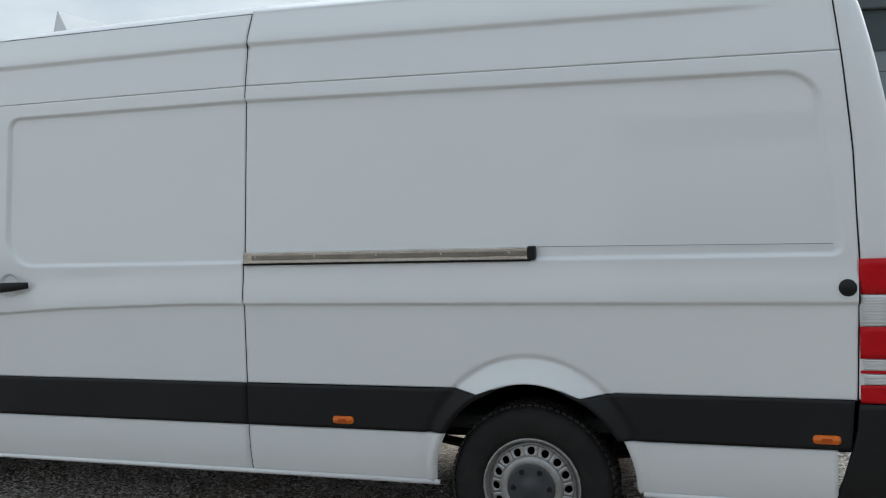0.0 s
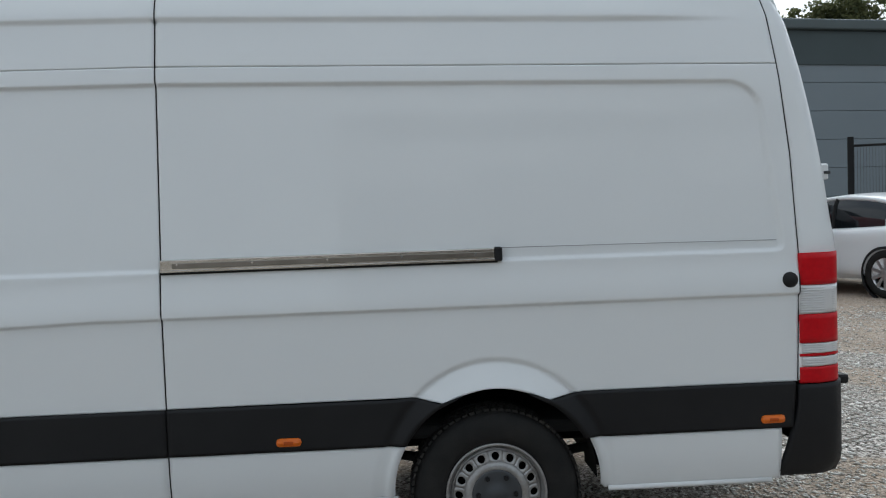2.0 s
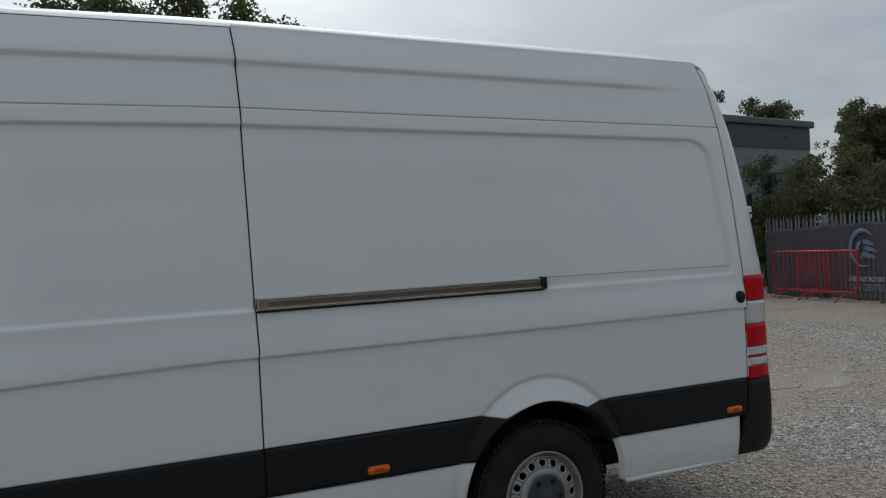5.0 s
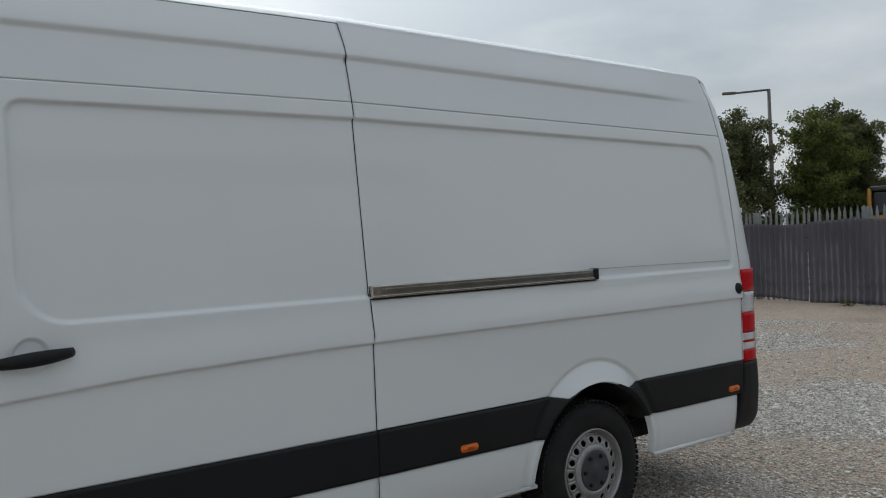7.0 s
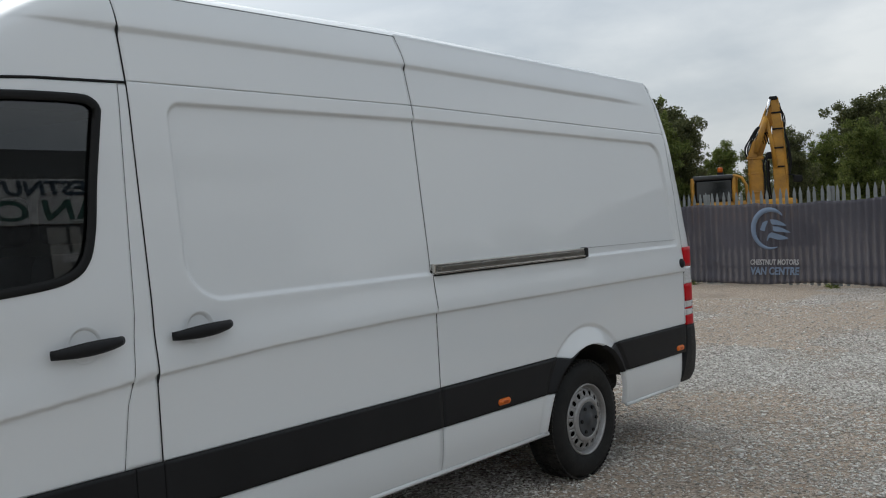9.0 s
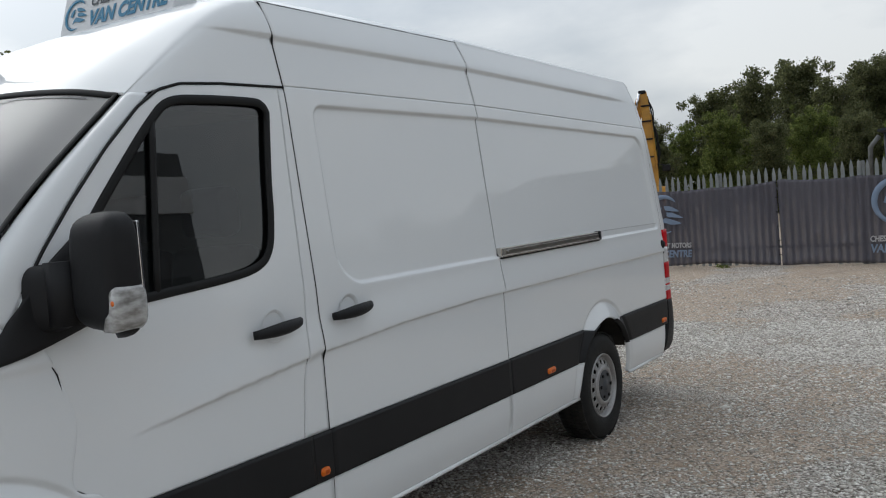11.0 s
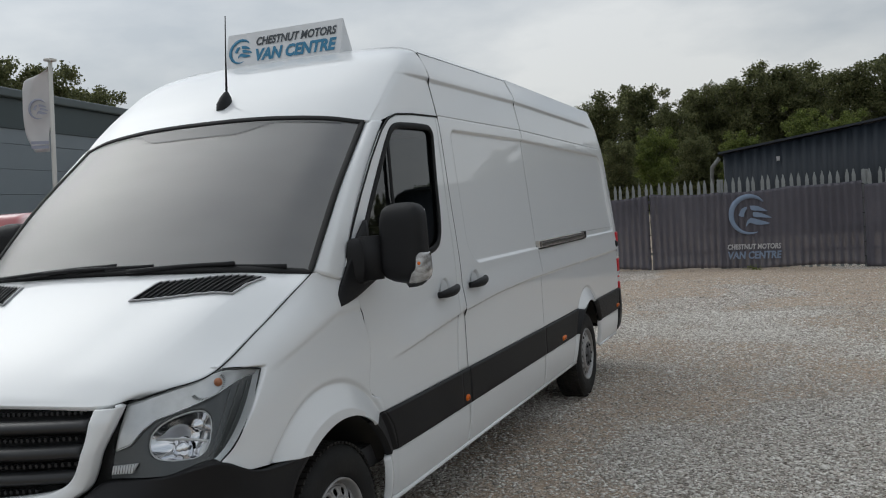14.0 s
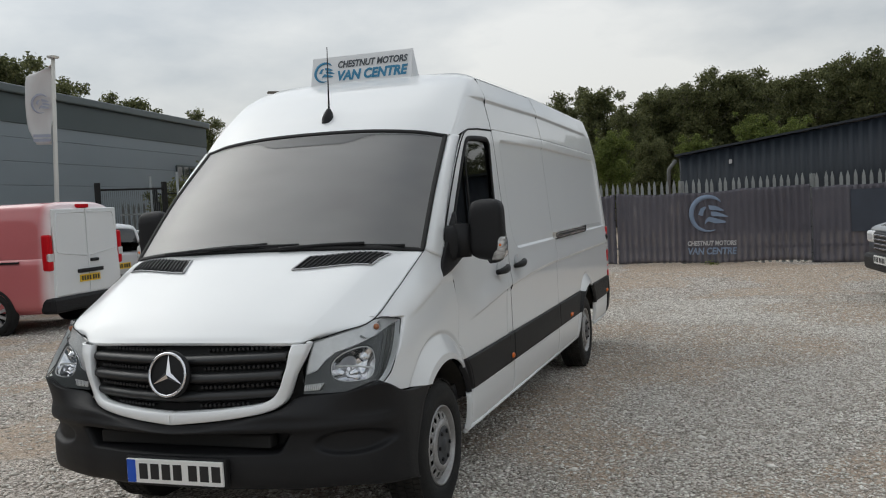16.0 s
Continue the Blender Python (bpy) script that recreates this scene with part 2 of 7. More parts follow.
def tube_mesh(path, radius, n=8, closed=False, flat=1.0, up=(0, 1, 0)):
    """Verts and faces of a tube along a path; flat squeezes it along up."""
    P = np.array(path, float)
    m = len(P)
    vs, fs = [], []
    upv = np.array(up, float)
    rad = radius if hasattr(radius, "__len__") else [radius] * m
    for i in range(m):
        a = P[(i - 1) % m] if (closed or i > 0) else P[i]
        b = P[(i + 1) % m] if (closed or i < m - 1) else P[i]
        d = b - a
        d /= max(np.linalg.norm(d), 1e-9)
        s = np.cross(d, upv)
        if np.linalg.norm(s) < 1e-3:
            s = np.cross(d, (1.0, 0.0, 0.0))
        s /= np.linalg.norm(s)
        w = np.cross(s, d)
        for k in range(n):
            t = 2 * math.pi * (k + 0.5) / n
            vs.append(P[i] + rad[i] * (math.cos(t) * s + flat * math.sin(t) * w))
    for i in range(m if closed else m - 1):
        for k in range(n):
            p, q = i * n, ((i + 1) % m) * n
            fs.append((p + k, p + (k + 1) % n, q + (k + 1) % n, q + k))
    if not closed:
        fs.append(tuple(range(n))[::-1])
        fs.append(tuple((m - 1) * n + k for k in range(n)))
    return vs, fs


def tube(name, path, radius, mat, parent=None, n=8, closed=False, flat=1.0, up=(0, 1, 0), label=""):
    vs, fs = tube_mesh(path, radius, n, closed, flat, up)
    return link_mesh(name, vs, fs, mat, parent, label)


def catmull(ctrl, n):
    """n points on a smooth curve through the control points (any trailing shape)."""
    C = np.asarray(ctrl, float)
    k = len(C)
    if k == 2:
        t = np.linspace(0, 1, n).reshape((n,) + (1,) * (C.ndim - 1))
        return C[0] * (1 - t) + C[1] * t
    ext = np.concatenate([[2 * C[0] - C[1]], C, [2 * C[-1] - C[-2]]])
    s = np.linspace(0, k - 1, n)
    i = np.minimum(s.astype(int), k - 2)
    f = (s - i).reshape((n,) + (1,) * (C.ndim - 1))
    p0, p1, p2, p3 = ext[i], ext[i + 1], ext[i + 2], ext[i + 3]
    return 0.5 * (2 * p1 + (p2 - p0) * f + (2 * p0 - 5 * p1 + 4 * p2 - p3) * f ** 2 + (3 * p1 - p0 - 3 * p2 + p3) * f ** 3)


def loft(sections, nu, nv):
    """A smooth grid (nv, nu, 3) through the sections, each a curve through its points."""
    return catmull(np.array([catmull(s, nu) for s in sections]), nv)


def grid_normals(P):
    du, dv = np.gradient(P, axis=1), np.gradient(P, axis=0)
    n = np.cross(du, dv)
    return n / np.maximum(np.linalg.norm(n, axis=2, keepdims=True), 1e-9)


def sheet(name, P, out, mat, parent=None, label="", skirt=0.014, keep=None, mirror=False):
    """A panel from a grid, with its edges folded inwards. out: the way that it faces. keep: which cells stay."""
    N = grid_normals(P)
    flip = (N * np.array(out)).sum() < 0
    if flip:
        N = -N
    nv, nu = P.shape[:2]
    verts = list(P.reshape(-1, 3))
    faces = []
    for j in range(nv - 1):
        for i in range(nu - 1):
            if keep is None or keep[j, i]:
                a = j * nu + i
                f = (a, a + 1, a + nu + 1, a + nu)
                faces.append(f[::-1] if flip else f)
    if skirt:
        ring = [(0, i) for i in range(nu)] + [(j, nu - 1) for j in range(1, nv)] + [(nv - 1, i) for i in range(nu - 2, -1, -1)] + [(j, 0) for j in range(nv - 2, 0, -1)]
        base = len(verts)
        for j, i in ring:
            verts.append(P[j, i] - N[j, i] * skirt)
        m = len(ring)
        for k in range(m):
            (j, i), (j2, i2) = ring[k], ring[(k + 1) % m]
            f = (j * nu + i, base + k, base + (k + 1) % m, j2 * nu + i2)
            faces.append(f[::-1] if flip else f)
    obs = [link_mesh(name, verts, faces, mat, parent, label)]
    if mirror:
        mv = [(v[0], 2 * MID - v[1], v[2]) for v in verts]
        obs.append(link_mesh(name, mv, [f[::-1] for f in faces], mat, parent, label))
    return obs[0]


def prism(bm, outline, depth, m=None):
    """An outline (x, z) with depth along y."""
    a = [bm.verts.new((x, 0, z)) for x, z in outline]
    b = [bm.verts.new((x, depth, z)) for x, z in outline]
    k = len(outline)
    bm.faces.new(a)
    bm.faces.new(b[::-1])
    for i in range(k):
        bm.faces.new((a[i], b[i], b[(i + 1) % k], a[(i + 1) % k]))
    if m is not None:
        for v in a + b:
            v.co = m @ v.co


def lettering(name, text, size, mat, parent, m, depth=0.001, shear=0.0, bold=0.0, fit=None):
    """Words in the built-in font as a mesh, in the x-z plane of m, reading along +x."""
    cu = bpy.data.curves.new(name, "FONT")
    cu.body, cu.size, cu.extrude, cu.shear, cu.offset = text, size, depth, shear, bold
    cu.align_x, cu.align_y, cu.resolution_u = "LEFT", "BOTTOM_BASELINE", 3
    tmp = new("tmp_text", cu)
    bpy.context.view_layer.update()
    me = bpy.data.meshes.new_from_object(tmp.evaluated_get(bpy.context.evaluated_depsgraph_get()))
    bpy.data.objects.remove(tmp)
    bpy.data.curves.remove(cu)
    k = 1.0
    if fit:
        w = max(v.co.x for v in me.vertices) - min(v.co.x for v in me.vertices)
        k = fit / w
    me.transform(m @ Matrix.Rotation(radians(90), 4, "X") @ Matrix.Diagonal((k, 1, 1, 1)))
    me.materials.clear()
    me.materials.append(mat)
    ob = new(name, me)
    ob.parent = parent
    return ob


def smooth(a, b, x):
    t = np.clip((np.asarray(x, float) - a) / (b - a), 0, 1)
    return t * t * (3 - 2 * t)

# ---- sign colours and the emblem ----
BOARD = material("board_white", (0.66, 0.67, 0.68), 0.45, vary=0.1, scale=4)
NAVY = material("sign_navy", (0.02, 0.05, 0.09), 0.5)
TEAL = material("sign_teal", (0.02, 0.17, 0.30), 0.5)
GREYSIGN = material("sign_grey", (0.045, 0.055, 0.065), 0.5)


def emblem(parent, m, r, mat):
    """A sweeping ring, thick at one side, with wing-like strokes that run out through its gap."""
    k = 40
    ang = np.linspace(radians(42), radians(292), k)
    pts = [(r * math.cos(a), 0, r * math.sin(a)) for a in ang]
    wid = [r * (0.02 + 0.15 * math.sin(math.pi * (i / (k - 1)) ** 0.8) ** 0.8) for i in range(k)]
    vs, fs = tube_mesh(pts, wid, 6, False, 0.02)
    link_mesh("emblem_ring", [tuple(m @ Vector(v)) for v in vs], fs, mat, parent)
    strokes = (((-0.60, -0.02), (-0.42, 0.34), (-0.12, 0.42), (-0.28, 0.10), (-0.34, -0.10)),
               ((0.02, 0.50), (0.45, 0.44), (0.92, 0.16), (0.42, 0.20), (0.10, 0.26)),
               ((0.16, 0.14), (0.55, 0.08), (1.14, -0.20), (0.56, -0.16), (0.20, -0.10)),
               ((0.04, -0.16), (0.46, -0.28), (1.02, -0.50), (0.44, -0.56), (-0.02, -0.44), (-0.22, -0.62), (-0.16, -0.34)))
    for st in strokes:
        bm = bmesh.new()
        c = catmull([(x, z) for x, z in st] + [st[0]], 26)[:-1]
        prism(bm, [(r * x, r * z) for x, z in c], r * 0.02, m)
        bmesh.ops.recalc_face_normals(bm, faces=bm.faces)
        part("emblem_stroke", bm, mat, parent)


# ---- ground: pale crushed stone on earth ----
def ground_material():
    m = bpy.data.materials.new("crushed_stone_ground")
    m.use_nodes = True
    t = m.node_tree
    b = t.nodes["Principled BSDF"]
    b.inputs["Roughness"].default_value = 0.95
    b.inputs["Specular IOR Level"].default_value = 0.2
    tc = t.nodes.new("ShaderNodeTexCoord")

    def noise_tex(scale, detail, lo, hi):
        n = t.nodes.new("ShaderNodeTexNoise")
        n.inputs["Scale"].default_value, n.inputs["Detail"].default_value = scale, detail
        t.links.new(tc.outputs["Object"], n.inputs["Vector"])
        r = t.nodes.new("ShaderNodeMapRange")
        r.inputs["From Min"].default_value, r.inputs["From Max"].default_value = lo, hi
        t.links.new(n.outputs["Fac"], r.inputs["Value"])
        return r.outputs["Result"]

    def mix(fac, a, c):
        x = t.nodes.new("ShaderNodeMix")
        x.data_type = "RGBA"
        for key, v in (("Factor", fac), ("A", a), ("B", c)):
            if isinstance(v, tuple):
                x.inputs[key].default_value = v
            else:
                t.links.new(v, x.inputs[key])
        return x.outputs["Result"]

    def ramp3(fac, a, c, d):
        r = t.nodes.new("ShaderNodeValToRGB")
        e = r.color_ramp.elements
        e[0].color, e[1].color = a, d
        e.new(0.5).color = c
        t.links.new(fac, r.inputs["Fac"])
        return r.outputs["Color"]

    def chips(scale, a, c, d):
        """Broken stones of one size: a colour each, with dark joints, and their relief."""
        v = t.nodes.new("ShaderNodeTexVoronoi")
        v.inputs["Scale"].default_value = scale
        t.links.new(warp.outputs["Vector"], v.inputs["Vector"])
        q = t.nodes.new("ShaderNodeSeparateColor")
        t.links.new(v.outputs["Color"], q.inputs["Color"])
        g = t.nodes.new("ShaderNodeMapRange")
        g.inputs["From Min"].default_value, g.inputs["From Max"].default_value = 0.46, 0.72
        t.links.new(v.outputs["Distance"], g.inputs["Value"])
        return mix(g.outputs["Result"], ramp3(q.outputs["Red"], a, c, d), (0.12, 0.100, 0.080, 1)), v.outputs["Distance"]

    def times(a, k):
        x = t.nodes.new("ShaderNodeMath")
        x.operation, x.use_clamp = "MULTIPLY", True
        t.links.new(a, x.inputs[0])
        if isinstance(k, float):
            x.inputs[1].default_value = k
        else:
            t.links.new(k, x.inputs[1])
        return x.outputs["Value"]

    # joints run unevenly
    wob = t.nodes.new("ShaderNodeTexNoise")
    wob.inputs["Scale"].default_value, wob.inputs["Detail"].default_value = 60.0, 3.0
    t.links.new(tc.outputs["Object"], wob.inputs["Vector"])
    warp = t.nodes.new("ShaderNodeVectorMath")
    warp.operation = "MULTIPLY_ADD"
    warp.inputs[1].default_value = (0.018, 0.018, 0.018)
    t.links.new(wob.outputs["Color"], warp.inputs[0])
    t.links.new(tc.outputs["Object"], warp.inputs[2])
    big, h1 = chips(36.0, (0.27, 0.232, 0.20, 1), (0.67, 0.605, 0.54, 1), (0.95, 0.885, 0.83, 1))
    fine_, h2 = chips(80.0, (0.30, 0.265, 0.225, 1), (0.60, 0.53, 0.46, 1), (0.89, 0.815, 0.74, 1))
    warm_, _ = chips(64.0, (0.30, 0.245, 0.19, 1), (0.56, 0.465, 0.375, 1), (0.84, 0.74, 0.64, 1))
    gravel_ = mix(noise_tex(2.2, 5, 0.40, 0.60), big, fine_)
    earth = mix(noise_tex(24, 6, 0.34, 0.66), (0.33, 0.235, 0.162, 1), (0.58, 0.455, 0.335, 1))
    earth = mix(times(noise_tex(9, 4, 0.30, 0.60), 0.80), earth, warm_)
    # bare trodden earth: broad in the open yard and along the fence, in patches elsewhere
    lane = t.nodes.new("ShaderNodeAttribute")
    lane.attribute_name = "trodden"
    patch = t.nodes.new("ShaderNodeTexNoise")
    patch.inputs["Scale"].default_value, patch.inputs["Detail"].default_value = 1.6, 7.0
    t.links.new(tc.outputs["Object"], patch.inputs["Vector"])
    both = t.nodes.new("ShaderNodeMath")
    both.operation = "ADD"
    t.links.new(patch.outputs["Fac"], both.inputs[0])
    t.links.new(lane.outputs["Fac"], both.inputs[1])
    bare = t.nodes.new("ShaderNodeMapRange")
    bare.inputs["From Min"].default_value, bare.inputs["From Max"].default_value = 0.88, 1.12
    t.links.new(both.outputs["Value"], bare.inputs["Value"])
    col = mix(times(bare.outputs["Result"], 0.85), gravel_, earth)
    # damp, darker stains
    col = mix(times(noise_tex(0.8, 6, 0.56, 0.72), 0.30), col, mix(noise_tex(40, 3, 0.3, 0.7), (0.10, 0.085, 0.07, 1), (0.24, 0.205, 0.17, 1)))
    t.links.new(col, b.inputs["Base Color"])
    bump = t.nodes.new("ShaderNodeBump")
    bump.inputs["Strength"].default_value, bump.inputs["Distance"].default_value = 0.9, 0.016
    t.links.new(h1, bump.inputs["Height"])
    bump.invert = True
    b2 = t.nodes.new("ShaderNodeBump")
    b2.inputs["Strength"].default_value, b2.inputs["Distance"].default_value = 0.6, 0.05
    t.links.new(noise_tex(7, 6, 0.0, 1.0), b2.inputs["Height"])
    b3 = t.nodes.new("ShaderNodeBump")
    b3.inputs["Strength"].default_value, b3.inputs["Distance"].default_value = 0.5, 0.008
    b3.invert = True
    t.links.new(h2, b3.inputs["Height"])
    t.links.new(b2.outputs["Normal"], b3.inputs["Normal"])
    t.links.new(b3.outputs["Normal"], bump.inputs["Normal"])
    t.links.new(bump.outputs["Normal"], b.inputs["Normal"])
    return m


def ground_z(x, y):
    """The yard is flat but for a shallow hollow where the van's rear wheels stand."""
    x, y = np.asarray(x, float), np.asarray(y, float)
    t_ = np.clip((np.abs(y - 1.0) - 1.4) / 2.2, 0, 1)
    return (-0.028 * np.exp(-(x / 1.7) ** 2) + 0.004 * np.exp(-((x + 4.3) / 1.6) ** 2)) * (1 - t_ * t_ * (3 - 2 * t_))


def trodden(x, y):
    """0 where clean stones lie thick, 1 where bare earth shows: wheel lanes and patches of a few metres."""
    x, y = np.asarray(x, float), np.asarray(y, float)
    n = np.zeros(np.shape(x))
    for wave, turn, shift, amp in ((6.3, 0.3, 0.5, 0.8), (4.1, 1.9, 2.1, 0.7), (2.9, 1.1, 4.0, 0.7), (2.1, 2.7, 1.3, 0.55), (1.5, 0.7, 5.2, 0.45), (1.1, 2.2, 3.3, 0.35)):
        u = x * math.cos(turn) + y * math.sin(turn)
        v = y * math.cos(turn) - x * math.sin(turn)
        n = n + amp * np.sin(2 * math.pi * u / wave + shift + 1.3 * np.sin(2 * math.pi * v / (wave * 1.7) + shift))
    lane_ = 0.32 * np.clip((x - 2.5) / 4, 0, 1) + 0.2 * np.clip((x - 8) / 3, 0, 1)
    return np.clip(0.42 + 0.38 * n + lane_, 0, 1)


GROUND = ground_material()
gv, gf = [], []
rings = [0.25 * i for i in range(57)] + [15, 18, 22, 28, 40, 70, 140, 300, 700]
seg = 160
gv.append((0, 2, float(ground_z(0, 2))))
for r in rings[1:]:
    for i in range(seg):
        a = 2 * math.pi * i / seg
        gx, gy = r * math.cos(a), 2 + r * math.sin(a)
        gv.append((gx, gy, float(ground_z(gx, gy))))
for i in range(seg):
    gf.append((0, 1 + i, 1 + (i + 1) % seg))
for k in range(len(rings) - 2):
    for i in range(seg):
        p, q = 1 + k * seg, 1 + (k + 1) * seg
        gf.append((p + i, q + i, q + (i + 1) % seg, p + (i + 1) % seg))
ground_ob = link_mesh("ground", gv, gf, GROUND, None, "pale grey crushed stone yard with brown earth patches")
ground_ob.data.attributes.new("trodden", "FLOAT", "POINT").data.foreach_set("value", trodden([v[0] for v in gv], [v[1] for v in gv]).astype(np.float32))
tagged(ground_ob, kind="structure", category="ground")


def stone_material():
    m = material("loose_stone", (0.40, 0.375, 0.345), 0.9)
    t = m.node_tree
    g = t.nodes.new("ShaderNodeNewGeometry")
    r = t.nodes.new("ShaderNodeValToRGB")
    r.color_ramp.elements[0].color = (0.30, 0.268, 0.228, 1)
    r.color_ramp.elements[1].color = (0.88, 0.845, 0.79, 1)
    r.color_ramp.elements.new(0.45).color = (0.58, 0.54, 0.48, 1)
    t.links.new(g.outputs["Random Per Island"], r.inputs["Fac"])
    t.links.new(r.outputs["Color"], t.nodes["Principled BSDF"].inputs["Base Color"])
    return m


STONE = stone_material()


def stones(count, x0, x1, y0, y1, smin, smax, rng):
    """Loose chips of stone: squashed octahedra half sunk in the ground."""
    x, y = rng.uniform(x0, x1, count), rng.uniform(y0, y1, count)
    k = rng.uniform(0, 1, count) > 0.74 * trodden(x, y)
    x, y = x[k], y[k]
    n = len(x)
    s = rng.uniform(0, 1, n) ** 2 * (smax - smin) + smin
    base = np.array([(1, 0, 0), (0.1, 1, 0), (-0.9, 0.1, 0), (0, -0.9, 0), (0.1, 0.1, 0.75), (0, 0, -0.4)])
    V = base[None] * (1 + rng.uniform(-0.35, 0.35, (n, 6, 3))) * np.stack([rng.uniform(0.9, 1.6, n), np.ones(n), rng.uniform(0.5, 1.0, n)], 1)[:, None]
    a = rng.uniform(0, 6.28, n)
    c, d = np.cos(a)[:, None], np.sin(a)[:, None]
    X, Y, Z = V[..., 0] * c - V[..., 1] * d, V[..., 0] * d + V[..., 1] * c, V[..., 2]
    co = np.stack([X * s[:, None] + x[:, None], Y * s[:, None] + y[:, None], Z * s[:, None] * 0.8 + 0.003 + ground_z(x, y)[:, None]], axis=2).reshape(-1, 3)
    tri_ = np.array([(0, 1, 4), (1, 2, 4), (2, 3, 4), (3, 0, 4), (1, 0, 5), (2, 1, 5), (3, 2, 5), (0, 3, 5)])
    F = (np.arange(n)[:, None, None] * 6 + tri_[None]).reshape(-1, 3)
    me = bpy.data.meshes.new("gravel")
    me.vertices.add(len(co))
    me.vertices.foreach_set("co", co.ravel())
    me.loops.add(F.size)
    me.loops.foreach_set("vertex_index", F.ravel().astype(np.int32))
    me.polygons.add(len(F))
    me.polygons.foreach_set("loop_start", (np.arange(len(F)) * 3).astype(np.int32))
    me.update(calc_edges=True)
    me.materials.append(STONE)
    return tagged(new("gravel", me), "loose pale grey stone chips scattered over the yard", "gravel", kind="stuff")


rng = np.random.default_rng(7)
stones(190000, -5.5, 5, -3.6, 1.2, 0.005, 0.016, rng)
stones(70000, 1.5, 10, -4.5, 8, 0.008, 0.022, rng)
stones(30000, -7, 3, 2, 9, 0.008, 0.024, rng)
stones(500, -5, 10, -4, 8, 0.025, 0.045, rng)

# shallow puddle
WATER = material("muddy_water", (0.46, 0.37, 0.275), 0.2, spec=0.4, vary=0.4, scale=2, tint=(0.36, 0.285, 0.21))
pv = [(PUD[0], PUD[1], 0.004)]
for i in range(40):
    a = 2 * math.pi * i / 40
    r = 1 + 0.22 * math.sin(3 * a + 1) + 0.12 * math.sin(7 * a)
    pv.append((PUD[0] + 0.9 * r * math.cos(a), PUD[1] + 0.45 * r * math.sin(a) + 0.3 * math.cos(a), 0.004))
tagged(link_mesh("puddle", pv, [(0, 1 + i, 1 + (i + 1) % 40) for i in range(40)], WATER, None, "shallow muddy brown puddle lying in the yard"), category="puddle")

# ---- palisade fence with printed banners along the far edge of the yard ----
FK = 0.22


def fence_x(y):
    return 11.85 + FK * y


GALV = material("galvanised_steel", (0.30, 0.32, 0.32), 0.55, metal=0.4, vary=0.5, scale=5, tint=(0.18, 0.19, 0.19), per_object=0.3)
BANNER = material("banner_cloth", (0.112, 0.106, 0.124), 0.85, vary=0.45, scale=1.2, tint=(0.060, 0.058, 0.074), fine=0.15, fine_scale=40)
# open weave: a little of what stands behind shows through
bt = BANNER.node_tree
weave, hole = bt.nodes.new("ShaderNodeMixShader"), bt.nodes.new("ShaderNodeBsdfTransparent")
weave.inputs["Fac"].default_value = 0.09
bt.links.new(bt.nodes["Principled BSDF"].outputs["BSDF"], weave.inputs[1])
bt.links.new(hole.outputs["BSDF"], weave.inputs[2])
bt.links.new(weave.outputs["Shader"], bt.nodes["Material Output"].inputs["Surface"])
PRINT = material("banner_print_blue", (0.20, 0.26, 0.36), 0.85, vary=0.3, scale=6)
PRINTW = material("banner_print_white", (0.42, 0.42, 0.43), 0.85)
PRINTD = material("banner_print_dark", (0.05, 0.06, 0.08), 0.85, vary=0.4, scale=2)
fence = empty("palisade_fence", Matrix.Translation((fence_x(0), 0, 0)) @ Matrix.Rotation(math.atan2(-FK, 1), 4, "Z"), "galvanised steel palisade fence with pointed pales", "fence")
# local: y runs along the fence, -x faces the yard
bm = bmesh.new()
prism(bm, [(-0.034, 0.05), (0.034, 0.05), (0.034, 1.75), (0.012, 1.85), (0.0, 1.88), (-0.012, 1.85), (-0.034, 1.75)], 0.004, Matrix.Rotation(radians(90), 4, "Z"))
add_box(bm, (0.0, -0.006, 0.05), (0.012, 0.006, 1.78), 0.0)
bmesh.ops.recalc_face_normals(bm, faces=bm.faces)
pale_me = bpy.data.meshes.new("pale")
bm.to_mesh(pale_me)
bm.free()
pale_me.materials.append(GALV)
SP = 0.142
for i in range(-86, 92):
    o = new("pale", pale_me)
    o.parent = fence
    o.matrix_basis = Matrix.Translation((0, i * SP + (0.01 if i % 5 == 0 else 0), -0.03 + 0.012 * math.sin(i * 1.7))) @ Matrix.Rotation(radians(0.5 * math.sin(i * 2.9)), 4, "X")
for zc in (0.35, 1.45):
    box("fence_rail", (0.01, -12.3, zc - 0.025), (0.06, 12.95, zc + 0.025), GALV, fence)
for i in range(-5, 5):
    box("fence_post", (0.03, i * 2.72 - 0.05, 0), (0.13, i * 2.72 + 0.05, 1.82), GALV, fence, 0.006)

